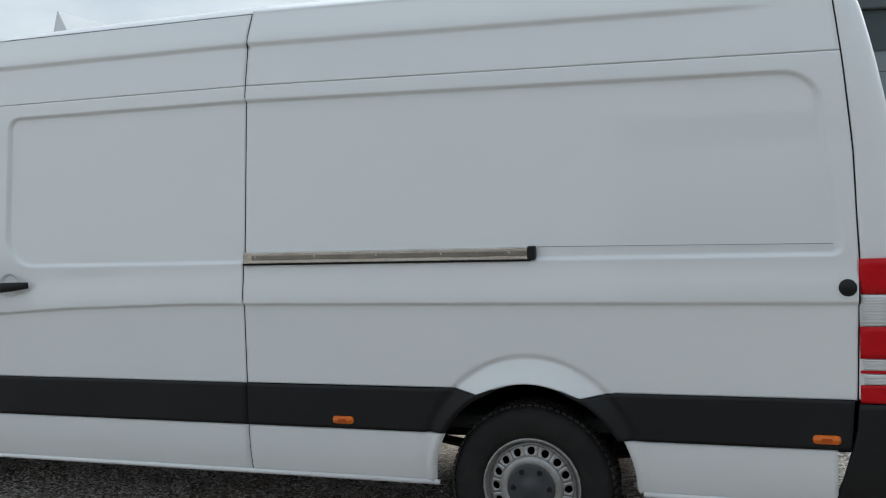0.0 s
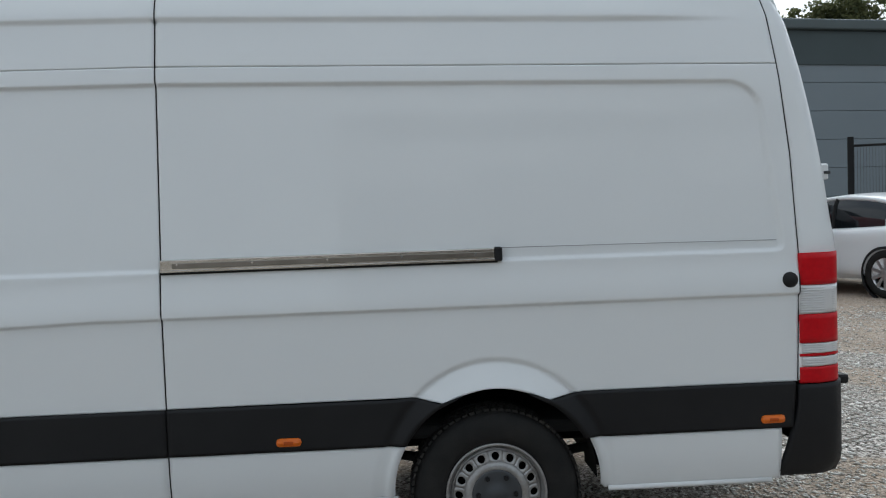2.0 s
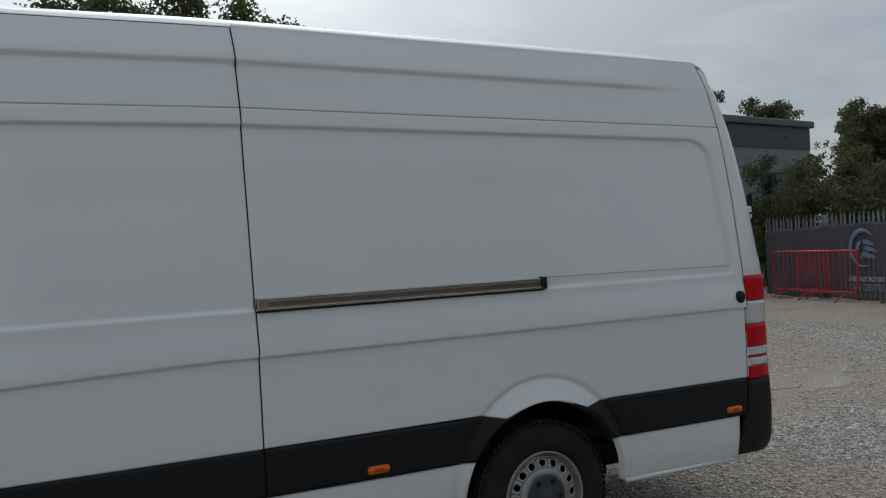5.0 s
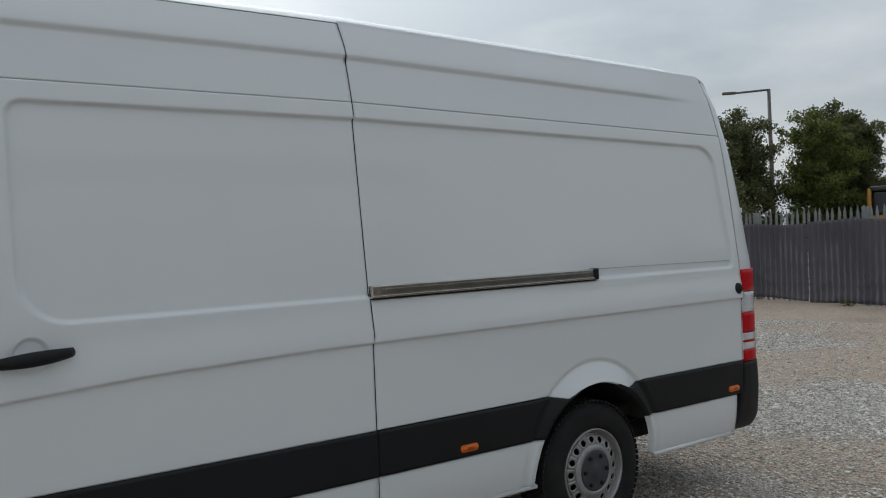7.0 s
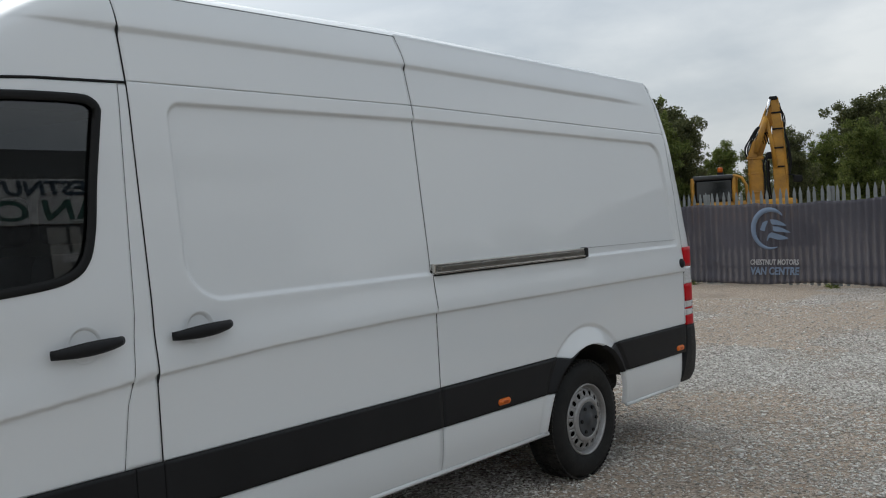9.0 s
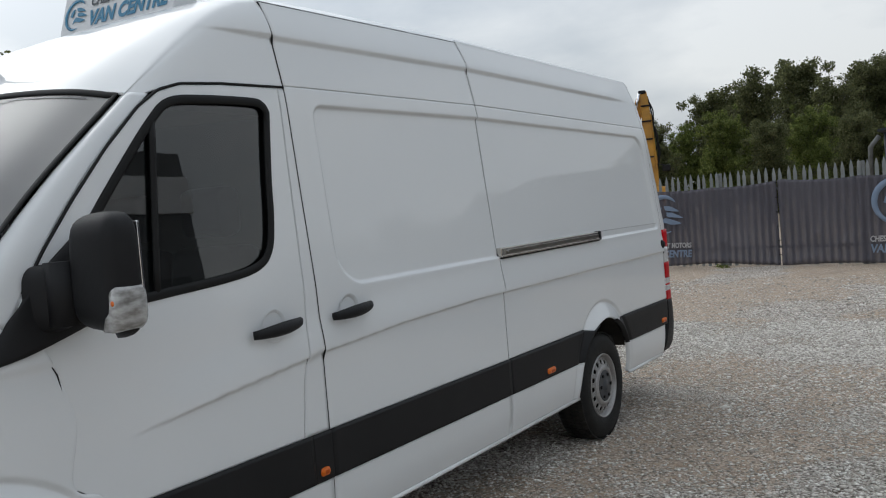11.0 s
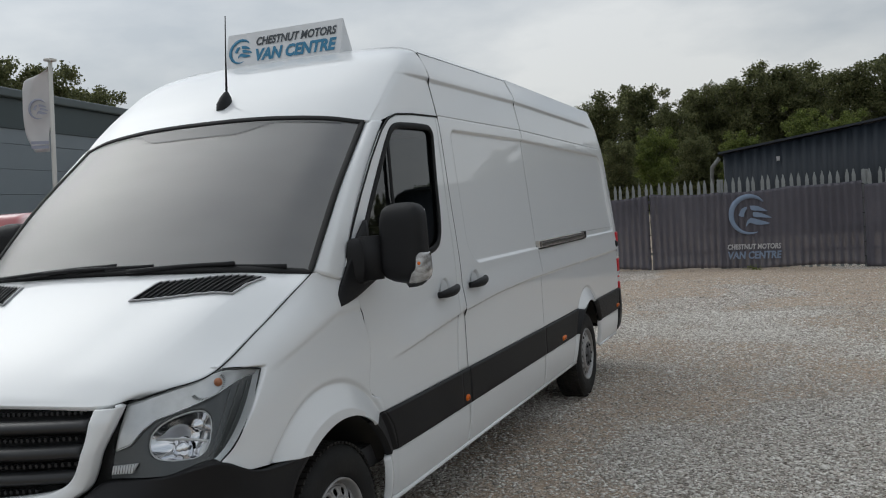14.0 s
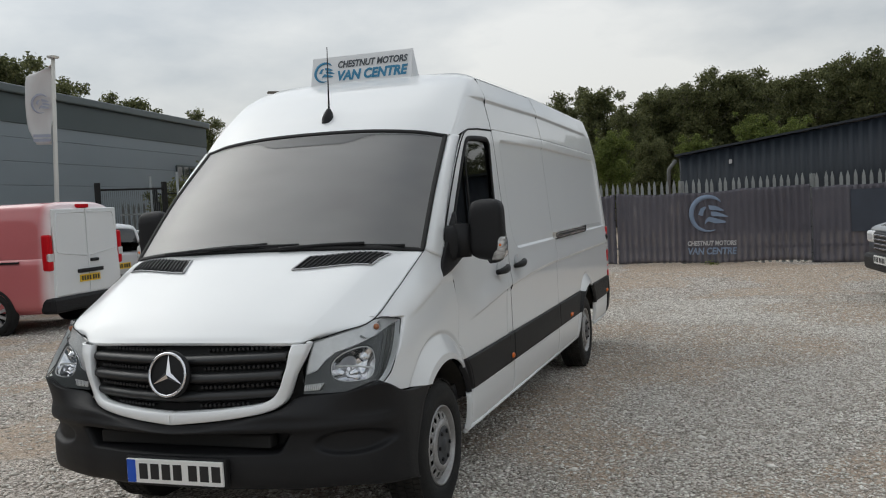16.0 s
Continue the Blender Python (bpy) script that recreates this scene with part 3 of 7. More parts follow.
# each banner: its two ends along the fence and the middle of its print
for k, (y0, y1, ye) in enumerate(((-12.3, -7.3, None), (-7.3, -2.70, None), (-2.70, 1.50, -0.67), (1.50, 6.70, 3.84), (6.70, 12.95, 9.45))):
    yc, width_ = (y0 + y1) / 2, y1 - y0
    top, bot = 1.60, 0.03
    ny, nz = 300, 26
    Y, Z = np.meshgrid(np.linspace(y0 + 0.012, y1 - 0.012, ny), np.linspace(bot, top, nz))
    h_ = (Z - bot) / (top - bot)
    wave = 0.027 * np.cos(2 * math.pi * Y / SP) * (0.70 + 0.30 * np.sin(Y * 3 + k)) + 0.012 * np.sin(Y * 2.3 + Z * 2.1 + k)
    # the hem curls, and slack cloth hangs in slanting creases
    wave += 0.03 * np.exp(-((Z - bot - 0.10 * np.abs(np.sin((Y - yc) * 1.1))) / 0.05) ** 2)
    for q, slope in ((0.12, 0.42), (0.30, -0.50), (0.62, 0.36), (0.80, -0.40), (0.97, -0.55)):
        wave += 0.022 * np.exp(-((Z - bot - 0.25 - slope * (Y - y0 - q * width_)) / 0.035) ** 2) * smooth(1.9, 0.2, np.abs(Y - y0 - q * width_))
    sag = 0.03 * np.sin((Y - yc) / width_ * 6 + k * 2.0) * h_ - 0.035 * np.abs(np.sin(math.pi * (Y - y0) / 1.36)) ** 0.6 * h_ ** 3
    hem = 0.035 * np.sin(Y * 1.7 + k) * np.sin(Y * 0.6) * (1 - h_) ** 4
    ban = empty("banner", fence.matrix_basis, "grey printed mesh banner tied along the palisade fence", "banner", "fence banners")
    sheet("banner_cloth", np.stack([-0.035 - wave * 0.9, Y, Z + sag + hem], axis=2), (-1, 0, 0), BANNER, ban, "", 0.004)
    if ye is not None:
        Mb = Matrix(((0, 1, 0, -0.072), (-1, 0, 0, ye), (0, 0, 1, 0), (0, 0, 0, 1)))
        emblem(ban, Mb @ Matrix.Translation((-0.06, 0, 1.08)), 0.37, PRINT)
        lettering("banner_text", "CHESTNUT MOTORS", 0.14, PRINTW, ban, Mb @ Matrix.Translation((-0.54, 0, 0.40)), 0.001, 0.15, 0.0045, fit=1.05)
        lettering("banner_text", "VAN CENTRE", 0.2, PRINT, ban, Mb @ Matrix.Translation((-0.54, 0, 0.21)), 0.001, 0.15, 0.007, fit=1.05)
    else:
        box("banner_picture", (-0.076, y1 - 1.75, 0.62), (-0.068, y1 - 0.75, 1.46), PRINTD, ban)
    for zc in np.arange(0.2, 1.6, 0.27):
        box("cable_tie", (-0.08, y0 - 0.015, zc), (-0.02, y0 + 0.02, zc + 0.012), DARK, ban)

# ---- gate at the fence's far end ----
# darker steel: the shade over gate and short fence pales is in its colour
GALVD = material("dark_steel", (0.15, 0.155, 0.15), 0.6, metal=0.3, vary=0.5, scale=5, tint=(0.05, 0.052, 0.05), per_object=0.3)
dark_pale = pale_me.copy()
dark_pale.materials.clear()
dark_pale.materials.append(GALVD)
gate = empty("mesh_gate", Matrix.Translation((14.1, 12.6, 0)) @ Matrix.Rotation(math.atan2(3.5, 1.0), 4, "Z"), "black-framed steel gate beside the fence", "gate")
for xx, pw, ph in ((0.0, 0.05, 2.45), (3.64, 0.07, 2.52)):
    box("gate_post", (xx - pw, -pw, 0), (xx + pw, pw, ph), DARK, gate, 0.01)
box("gate_post_sleeve", (3.53, -0.11, 0), (3.75, 0.11, 2.12), DARK, gate, 0.02)
for zc in (0.15, 1.2, 2.35):
    tube("gate_bar", [(0, 0, zc), (1.8, 0, zc), (3.64, 0, zc)], 0.022, DARK, gate, 6)
for xx, ph in ((1.9, 2.95), (3.15, 2.9)):
    tube("rear_pole", [(xx, 0.5, 0), (xx, 0.5, 1.5), (xx, 0.5, ph)], 0.04, GALV, gate, 8)
for i in range(22):
    o = new("gate_pale", dark_pale)
    o.parent = gate
    o.matrix_basis = Matrix.Translation((0.14 + i * 0.155, 0.03, 0.05)) @ Matrix.Rotation(radians(90), 4, "Z") @ Matrix.Diagonal((1, 1, 0.95, 1))

# open mesh gate leaf and a length of palisade by the warehouse
leaf = empty("gate_leaf", Matrix.Translation((7.8, 12.2, 0)) @ Matrix.Rotation(math.atan2(-0.6, 1.6), 4, "Z"), "open black-framed wire mesh gate leaf", "gate")
for xx in (0.0, 1.7):
    box("gate_post", (xx - 0.05, -0.05, 0), (xx + 0.05, 0.05, 2.48), DARK, leaf, 0.01)
for zc in (0.2, 1.3, 2.32):
    tube("gate_bar", [(0, 0, zc), (0.8, 0, zc), (1.7, 0, zc)], 0.025, DARK, leaf, 6)
WIRE = material("grey_wire", (0.09, 0.10, 0.10), 0.5, metal=0.3)
for i in range(33):
    tube("wire", [(0.06 + i * 0.05, 0, 0.2), (0.06 + i * 0.05, 0, 1.3), (0.06 + i * 0.05, 0, 2.32)], 0.004, WIRE, leaf, 4)
short = empty("palisade_length", Matrix.Translation((15.02, 16.28, 0)) @ Matrix.Rotation(math.atan2(0.7, -0.45), 4, "Z"), "short length of galvanised palisade fence", "fence")
for i in range(5):
    o = new("pale", dark_pale)
    o.parent = short
    o.matrix_basis = Matrix.Translation((0.14 + i * 0.155, 0.03, 0.05)) @ Matrix.Rotation(radians(90), 4, "Z") @ Matrix.Diagonal((1, 1, 1.1, 1))
for zc in (0.4, 1.75):
    box("fence_rail", (0, 0.02, zc), (0.85, 0.06, zc + 0.05), GALV, short)

# ---- grey warehouse ----
CLAD = material("grey_cladding", (0.195, 0.228, 0.252), 0.45, vary=0.3, scale=0.5, tint=(0.165, 0.192, 0.212), bump=0.03, bump_scale=4)
FASCIA = material("dark_fascia", (0.047, 0.066, 0.070), 0.5, vary=0.3, scale=0.7)
FASCIAL = material("fascia_edge", (0.075, 0.095, 0.098), 0.45, vary=0.2, scale=0.8)
wh = empty("warehouse", Matrix.Translation((0, 16.3, 0)) @ Matrix.Rotation(math.atan2(0.2, 1), 4, "Z"), "long low grey warehouse with dark green-grey eaves band", "warehouse")
X0, X1 = -26.0, 27.0
box("wall", (X0, 0.06, 0), (X1, 16, 5.6), FASCIA, wh)
for i in range(7):
    box("cladding_panel", (X0, 0.0, i * 0.70 + 0.005), (X1 + 0.02, 0.08, (i + 1) * 0.70 - 0.005), CLAD, wh, 0.006)
box("eaves_band", (X0, -0.03, 4.62), (X1 + 0.03, 0.1, 5.46), FASCIA, wh, 0.01)
box("gutter", (X0, -0.16, 5.46), (X1 + 0.2, 0.1, 5.72), FASCIAL, wh, 0.04)
bm = bmesh.new()
prism(bm, [(X0, 5.66), (X1 + 0.1, 5.66), (X1 + 0.1, 5.71), (X0, 5.71)], 16)
part("roof", bm, FASCIAL, wh)
PANE = material("dark_window", (0.01, 0.012, 0.014), 0.06, spec=0.6)
win = box("window", (23.6, -0.04, 1.1), (26.2, 0.05, 3.7), PANE, wh, 0.01)
for i in range(5):
    box("window_bar", (23.6 + i * 0.635, -0.06, 1.1), (23.66 + i * 0.635, -0.03, 3.7), FASCIA, win)
for i in range(4):
    box("window_bar", (23.6, -0.06, 1.1 + i * 0.86), (26.2, -0.03, 1.16 + i * 0.86), FASCIA, win)

# ---- dark corrugated shed behind the fence ----
SHED = material("navy_corrugated", (0.012, 0.018, 0.027), 0.55, vary=0.4, scale=1.0, tint=(0.013, 0.018, 0.024), streak=0.2)
shed = empty("corrugated_shed", Matrix.Translation((24.0, 0.95, 0)), "dark navy corrugated shed with a sloping roof line", "shed")
# its gable faces the yard and rises towards -y
ny = 420
yv = np.linspace(0, -16, ny)
ridge = 2.75 + 0.137 * np.minimum(-yv, 13) - 0.137 * np.maximum(-yv - 13, 0)
cor = 0.022 * np.sign(np.sin(2 * math.pi * yv / 0.3)) * np.abs(np.sin(2 * math.pi * yv / 0.3)) ** 0.4
Pg = np.stack([np.stack([cor, yv, np.zeros(ny)], 1), np.stack([cor, yv, ridge], 1)])
sheet("gable_wall", Pg, (-1, 0, 0), SHED, shed, "", 0.1)
for a, b in (((0, -13), (2.75, 4.531)), ((-13, -16), (4.531, 4.12))):
    bm = bmesh.new()
    vs = [bm.verts.new(p) for p in ((-0.12, a[0] + (0.15 if a[0] == 0 else 0), b[0] + 0.02), (-0.12, a[1], b[1] + 0.04), (12, a[1], b[1] + 0.04), (12, a[0] + (0.15 if a[0] == 0 else 0), b[0] + 0.02))]
    bm.faces.new(vs)
    r = bmesh.ops.extrude_face_region(bm, geom=list(bm.faces))
    bmesh.ops.translate(bm, verts=[g for g in r["geom"] if isinstance(g, bmesh.types.BMVert)], vec=(0, 0, 0.07))
    bmesh.ops.recalc_face_normals(bm, faces=bm.faces)
    part("roof_slope", bm, SHED, shed)
box("side_wall", (0.05, -0.1, 0), (12, 0.0, 2.72), SHED, shed)
tube("downpipe", [(-0.15, 0.10, 2.65), (-0.15, 0.35, 2.35), (-0.12, 0.40, 1.2)], 0.07, GALVD, shed, 8)
box("small_sign", (-0.04, -1.75, 2.42), (-0.02, -1.65, 2.56), PRINTW, shed)

# ---- street lamp ----
lp = empty("street_lamp", Matrix.Translation((34.0, 20.3, 0)), "tall grey steel street lamp with a side arm", "street lamp")
LAMPST = material("lamp_steel", (0.16, 0.14, 0.12), 0.5, metal=0.3, vary=0.5, scale=1.0)
tube("column", [(0, 0, 0), (0, 0, 4), (0, 0, 7.75)], [0.12, 0.10, 0.075], LAMPST, lp, 10)
tube("arm", [(0, 0, 7.72), (-0.6, 0.6, 7.68), (-1.0, 1.1, 7.66)], 0.05, LAMPST, lp, 8)
bm = bmesh.new()
add_box(bm, (-0.3, -0.12, -0.05), (0.3, 0.12, 0.07), 0.04, pose(-1.15, 1.3, 7.66, 0, 0, 132))
part("lamp_head", bm, LAMPST, lp)

# ---- flag ----
fl = empty("flag_pole", Matrix.Translation((6.09, 11.92, 0)) @ Matrix.Rotation(radians(2.7), 4, Vector((0.94, 0.33, 0))) @ Matrix.Diagonal((1, 1, 0.965, 1)), "white feather flag on a tall pale pole", "flag")
POLE = material("pale_pole", (0.55, 0.54, 0.50), 0.5)
FLAGC = material("flag_cloth", (0.62, 0.61, 0.60), 0.85, vary=0.2, scale=2)
FLAGP = material("flag_print", (0.33, 0.35, 0.42), 0.85)
tube("pole", [(0, 0, 0), (0, 0, 2.5), (0, 0, 5.15)], [0.05, 0.045, 0.04], POLE, fl, 10)
box("pole_cap", (-0.09, -0.09, 5.14), (0.09, 0.09, 5.2), POLE, fl, 0.02)
fd = Vector((-0.2, 0.98, 0)).normalized()
secs = []
for zc, w in ((3.35, 0.40), (3.7, 0.52), (4.1, 0.60), (4.5, 0.64), (4.8, 0.62), (4.93, 0.52), (5.05, 0.1)):
    secs.append([tuple(fd * (w * t) + Vector((0.04 * math.sin(zc * 3 + t * 5), 0.04 * math.sin(zc * 4 + t * 6), zc - 0.12 * t * (zc - 3.35) / 1.7))) for t in (0.06, 0.4, 0.7, 1.0)])
sheet("flag_sheet", loft(secs, 16, 30), (-0.7, -0.7, 0), FLAGC, fl, "", 0.004)
Mf = Matrix(((-fd.x, 0.70, 0, fd.x * 0.30 - 0.05), (-fd.y, 0.62, 0, fd.y * 0.30 - 0.06), (0, 0, 1, 4.2), (0, 0, 0, 1)))
emblem(fl, Mf, 0.19, FLAGP)
for k in range(2):
    box("print_bar", (-0.18, -0.05, -0.70 - k * 0.09), (0.20, -0.045, -0.64 - k * 0.09), FLAGP, fl, 0, "", Mf)

# ---- the white panel van: left side at y = 0, rear axle at x = 0, nose towards -x ----
van = empty("panel_van", Matrix.Identity(4), "long white high-roof panel van with black side mouldings", "van")
HUB_R, HUB_F, HUB_Z = 0.0, -4.325, 0.345
ARCH = 0.435
FA_X, FA_Z, FA_R = -4.345, 0.315, 0.505     # front wheel opening
FL_X, FL_Z, FL_R = -4.385, 0.390, 0.588     # outer line of the front flare
_z = np.arange(0, 2.8, 0.005)
_y = np.interp(_z, (0.28, 0.345, 0.45, 0.56, 0.75, 1.10, 1.30, 1.385, 1.70, 2.055, 2.13, 2.337, 2.485, 2.6),
               (0.05, 0.022, 0.004, 0.0, 0.0, 0.0, 0.004, 0.011, 0.041, 0.073, 0.084, 0.128, 0.176, 0.23))
_k = np.exp(-0.5 * (np.arange(-20, 21) * 0.005 / 0.03) ** 2)
_y = np.convolve(np.pad(_y, 20, mode="edge"), _k / _k.sum(), "valid")


def seam_lower(x):
    """Height of the lower body crease."""
    return np.interp(x, (-3.85, -3.4, -2.9, -2.3, -1.6, 2), (0.955, 1.008, 1.060, 1.097, 1.117, 1.119))


def recess(x, z):
    """0 outside, 1 inside the pressed panel of the load bay."""
    right = 1.226 - 0.10 * np.maximum(z - 1.36, 0)
    cx, hx = (right - 2.70) / 2, (right + 2.70) / 2
    cz, hz = (1.305 + 2.062) / 2, (2.062 - 1.305) / 2
    r = np.where(x < -1.3, np.where(z < 1.6, 0.17, 0.06), np.where(z < 1.6, 0.03, 0.13))
    qx, qz = np.abs(x - cx) - hx + r, np.abs(z - cz) - hz + r
    d = np.minimum(np.maximum(qx, qz), 0) + np.hypot(np.maximum(qx, 0), np.maximum(qz, 0)) - r
    return smooth(0.004, -0.008, d)


def flare(d, r):
    """The pressing round a wheel opening: a step inwards at its rim, then a lip that leans out to the tyre."""
    return 0.012 * smooth(r + 0.006, r - 0.022, d) - 0.046 * np.clip((r - 0.018 - d) / 0.10, 0, 1)


def body_y(x, z):
    x, z = np.asarray(x, float), np.asarray(z, float)
    y = np.interp(z, _z, _y)
    y = y + 0.017 * recess(x, z)
    c = z - seam_lower(x)
    fade = smooth(-3.85, -3.45, x)
    y = y - fade * 0.016 * smooth(0.17, 0.003, c) * smooth(-0.008, 0.0, c)
    u = z - 2.337
    y = y - 0.016 * smooth(-0.022, 0.006, u) * smooth(0.16, 0.01, u) * smooth(1.15, 0.6, x) * smooth(-3.35, -2.88, x)
    y = y + flare(np.hypot((x - HUB_R) * 1.12, z - 0.345), 0.556)
    y = y + flare(np.hypot(x - FL_X, z - FL_Z), FL_R)
    y = y + 0.045 * np.maximum(-3.5 - x, 0) ** 2
    return y


def drop(x, z):
    return 0.020 * np.maximum(np.asarray(x) + 1.33, 0) * np.clip((np.asarray(z) - 1.2) / 0.85, 0, 1)


def as_fn(v):
    return v if callable(v) else (lambda s: np.full(np.shape(s), float(v)))


def curve(*pts):
    a = sorted(pts)
    xs, ys = [p[0] for p in a], [p[1] for p in a]
    return lambda s: np.interp(s, xs, ys)


def side_grid(xl, xr, zl, zh, nx, nz, push=0.0):
    xl, xr, zl, zh = map(as_fn, (xl, xr, zl, zh))
    u, v = np.meshgrid(np.linspace(0, 1, nx), np.linspace(0, 1, nz))
    z = 0.4 + 1.6 * v
    x = xl(z) * (1 - u) + xr(z) * u
    for _ in range(12):
        z = zl(x) * (1 - v) + zh(x) * v
        x = xl(z) * (1 - u) + xr(z) * u
    return np.stack([x, body_y(x, z) - push, z - drop(x, z)], axis=2), x, z


def side_panel(name, xl, xr, zl, zh, nx, nz, mat=WHITE, push=0.0, label="", keep=None, skirt=0.014, mirror=True):
    P, x, z = side_grid(xl, xr, zl, zh, nx, nz, push)
    k = keep(x, z)[:-1, :-1] if keep else None
    return sheet(name, P, (0, -1, 0), mat, van, label, skirt, k, mirror)


def front_arch(z):
    """Rear edge of the front wheel opening over z."""
    return FA_X + np.sqrt(np.maximum(FA_R ** 2 - (np.asarray(z) - FA_Z) ** 2, 0))


def arch_top(hub, r=ARCH):
    """Height of the wheel opening over x."""
    return lambda x: HUB_Z + np.sqrt(np.maximum(r * r - (np.asarray(x) - hub) ** 2, 0))


def arch_side(hub, sign, r=ARCH):
    return lambda z: hub + sign * np.sqrt(np.maximum(r * r - (np.asarray(z) - HUB_Z) ** 2, 0.0))


G = 0.0032
MOULD_T, MOULD_B, SILL_B = 0.747, 0.555, 0.33
rear_edge = curve((0.3, 1.24), (0.53, 1.262), (0.75, 1.278), (1.28, 1.291), (1.42, 1.286), (1.73, 1.278), (2.06, 1.252), (2.25, 1.232), (2.34, 1.222), (2.50, 1.185), (2.6, 1.15))
S1, S2 = -1.331, -2.858            # sliding door seams
door_rear = curve((0.3, -3.01), (0.755, -3.006), (0.97, -2.978), (1.045, -2.955), (1.28, -2.93), (2.116, -2.892), (2.5, -2.89))
door_front = curve((0.3, -3.87), (0.746, -3.905), (0.82, -3.965), (0.874, -4.047), (0.93, -4.035), (1.07, -4.008), (1.2, -4.03), (1.30, -4.085), (1.36, -4.12))
door_top = curve((-4.16, 1.33), (-4.10, 1.44), (-4.02, 1.555), (-3.9, 1.70), (-3.75, 1.865), (-3.6, 2.005), (-3.5, 2.07), (-3.4, 2.098), (-3.2, 2.112), (-2.8, 2.122))


def rear_bottom(x):
    x = np.asarray(x, float)
    base = np.interp(x, (-2, -0.34, -0.19, 0.22, 0.37, 2), (MOULD_T, MOULD_T + 0.004, 0.722, 0.722, MOULD_T, MOULD_T))
    return np.where(np.abs(x - HUB_R) < 0.20, np.maximum(arch_top(HUB_R)(x), base), base)


# white skin panels
side_panel("rear_side_panel", S1 + G, lambda z: rear_edge(z) - G, rear_bottom, 2.131, 260, 230)
side_panel("roof_side_panel", S1 + G, lambda z: rear_edge(z) - G, 2.135, 2.50, 120, 70)
side_panel("sliding_door", S2 + G, S1 - G, MOULD_T, 2.131, 170, 230, label="white sliding side door with a black handle")
side_panel("sliding_door_upper", S2 + G, S1 - G, 2.1345, 2.484, 80, 70)
side_panel("door_pillar", lambda z: door_rear(z) + G * 0.6, S2 - G, MOULD_T, 2.118, 10, 90)
WIN = [(-2.985, 2.02), (-3.005, 2.044), (-3.06, 2.056), (-3.30, 2.052), (-3.46, 2.035), (-3.56, 1.96), (-3.72, 1.785), (-3.86, 1.62), (-3.96, 1.49),
       (-4.0, 1.40), (-3.9, 1.372), (-3.55, 1.392), (-3.30, 1.41), (-3.16, 1.435), (-3.09, 1.49), (-3.055, 1.60), (-3.03, 1.77)]


def inside(x, z, poly, grow=0.0):
    cx, cz = np.mean([p[0] for p in poly]), np.mean([p[1] for p in poly])
    poly = [(cx + (px - cx) * (1 + grow), cz + (pz - cz) * (1 + grow)) for px, pz in poly]
    r = np.zeros(np.shape(x), bool)
    for (x1, z1), (x2, z2) in zip(poly, poly[1:] + poly[:1]):
        hit = ((z1 > z) != (z2 > z)) & (x < (x2 - x1) * (z - z1) / ((z2 - z1) or 1e-9) + x1)
        r ^= hit
    return r


side_panel("front_door", lambda z: door_front(z) + G, lambda z: door_rear(z) - G * 0.6, MOULD_T, door_top, 130, 170,
           keep=lambda x, z: ~inside(x, z, WIN, 0.0), label="white front door with black-framed tinted window")

# dark shell behind the gaps
for name, a, b, c, d in (("inner_shell", -3.6, 1.24, 0.80, 2.45), ("inner_shell", -4.3, -2.7, 0.95, 1.33)):
    P, x, z = side_grid(a, b, c, d, 40, 30, -0.03)
    if a == -3.6:
        sheet(name, P, (0, -1, 0), DARK, van, "", 0, (~((x < -2.86) & (z > 1.34)) & ~((x < -2.8) & (z > 2.0)))[:-1, :-1], True)
    else:
        sheet(name, P, (0, -1, 0), DARK, van, "", 0, None, True)

# dark tubes along the door gaps, standing in for the shade inside them


def seam_line(xf, z0, z1, r=0.0042, depth=0.0035, n=60, mirror=True):
    zs = np.linspace(z0, z1, n)
    xs = as_fn(xf)(zs)
    P = np.stack([xs, body_y(xs, zs) + depth, zs - drop(xs, zs)], axis=1)
    tube("door_seal", P, r, DARK, van, 6)
    if mirror:
        P[:, 1] = 2 * MID - P[:, 1]
        tube("door_seal", P, r, DARK, van, 6)


seam_line(S1, 0.34, 2.484, 0.0034)
seam_line(S2, 0.34, 2.484, 0.0042, 0.003)
seam_line(rear_edge, 0.75, 2.46, 0.0032)
seam_line(door_rear, 0.75, 2.11, 0.003, 0.005)
seam_line(door_front, 0.75, 1.28, 0.0024, -0.0008)
for sgn in (0, 1):
    xs = np.linspace(S2, S1, 40)
    P = np.stack([xs, body_y(xs, np.full(40, 2.486)) + 0.003, np.full(40, 2.486)], axis=1)
    if sgn:
        P[:, 1] = 2 * MID - P[:, 1]
    # dark tube in place of the shade in the gap under the roof
    tube("roof_seal", P, 0.0036, DARK, van, 6)
    xs = np.linspace(-4.10, S2, 60)
    P = np.stack([xs, body_y(xs, door_top(xs)) + 0.001, door_top(xs) + 0.006], axis=1)
    if sgn:
        P[:, 1] = 2 * MID - P[:, 1]
    tube("door_seal", P, 0.0052, TRIMRUB, van, 6)

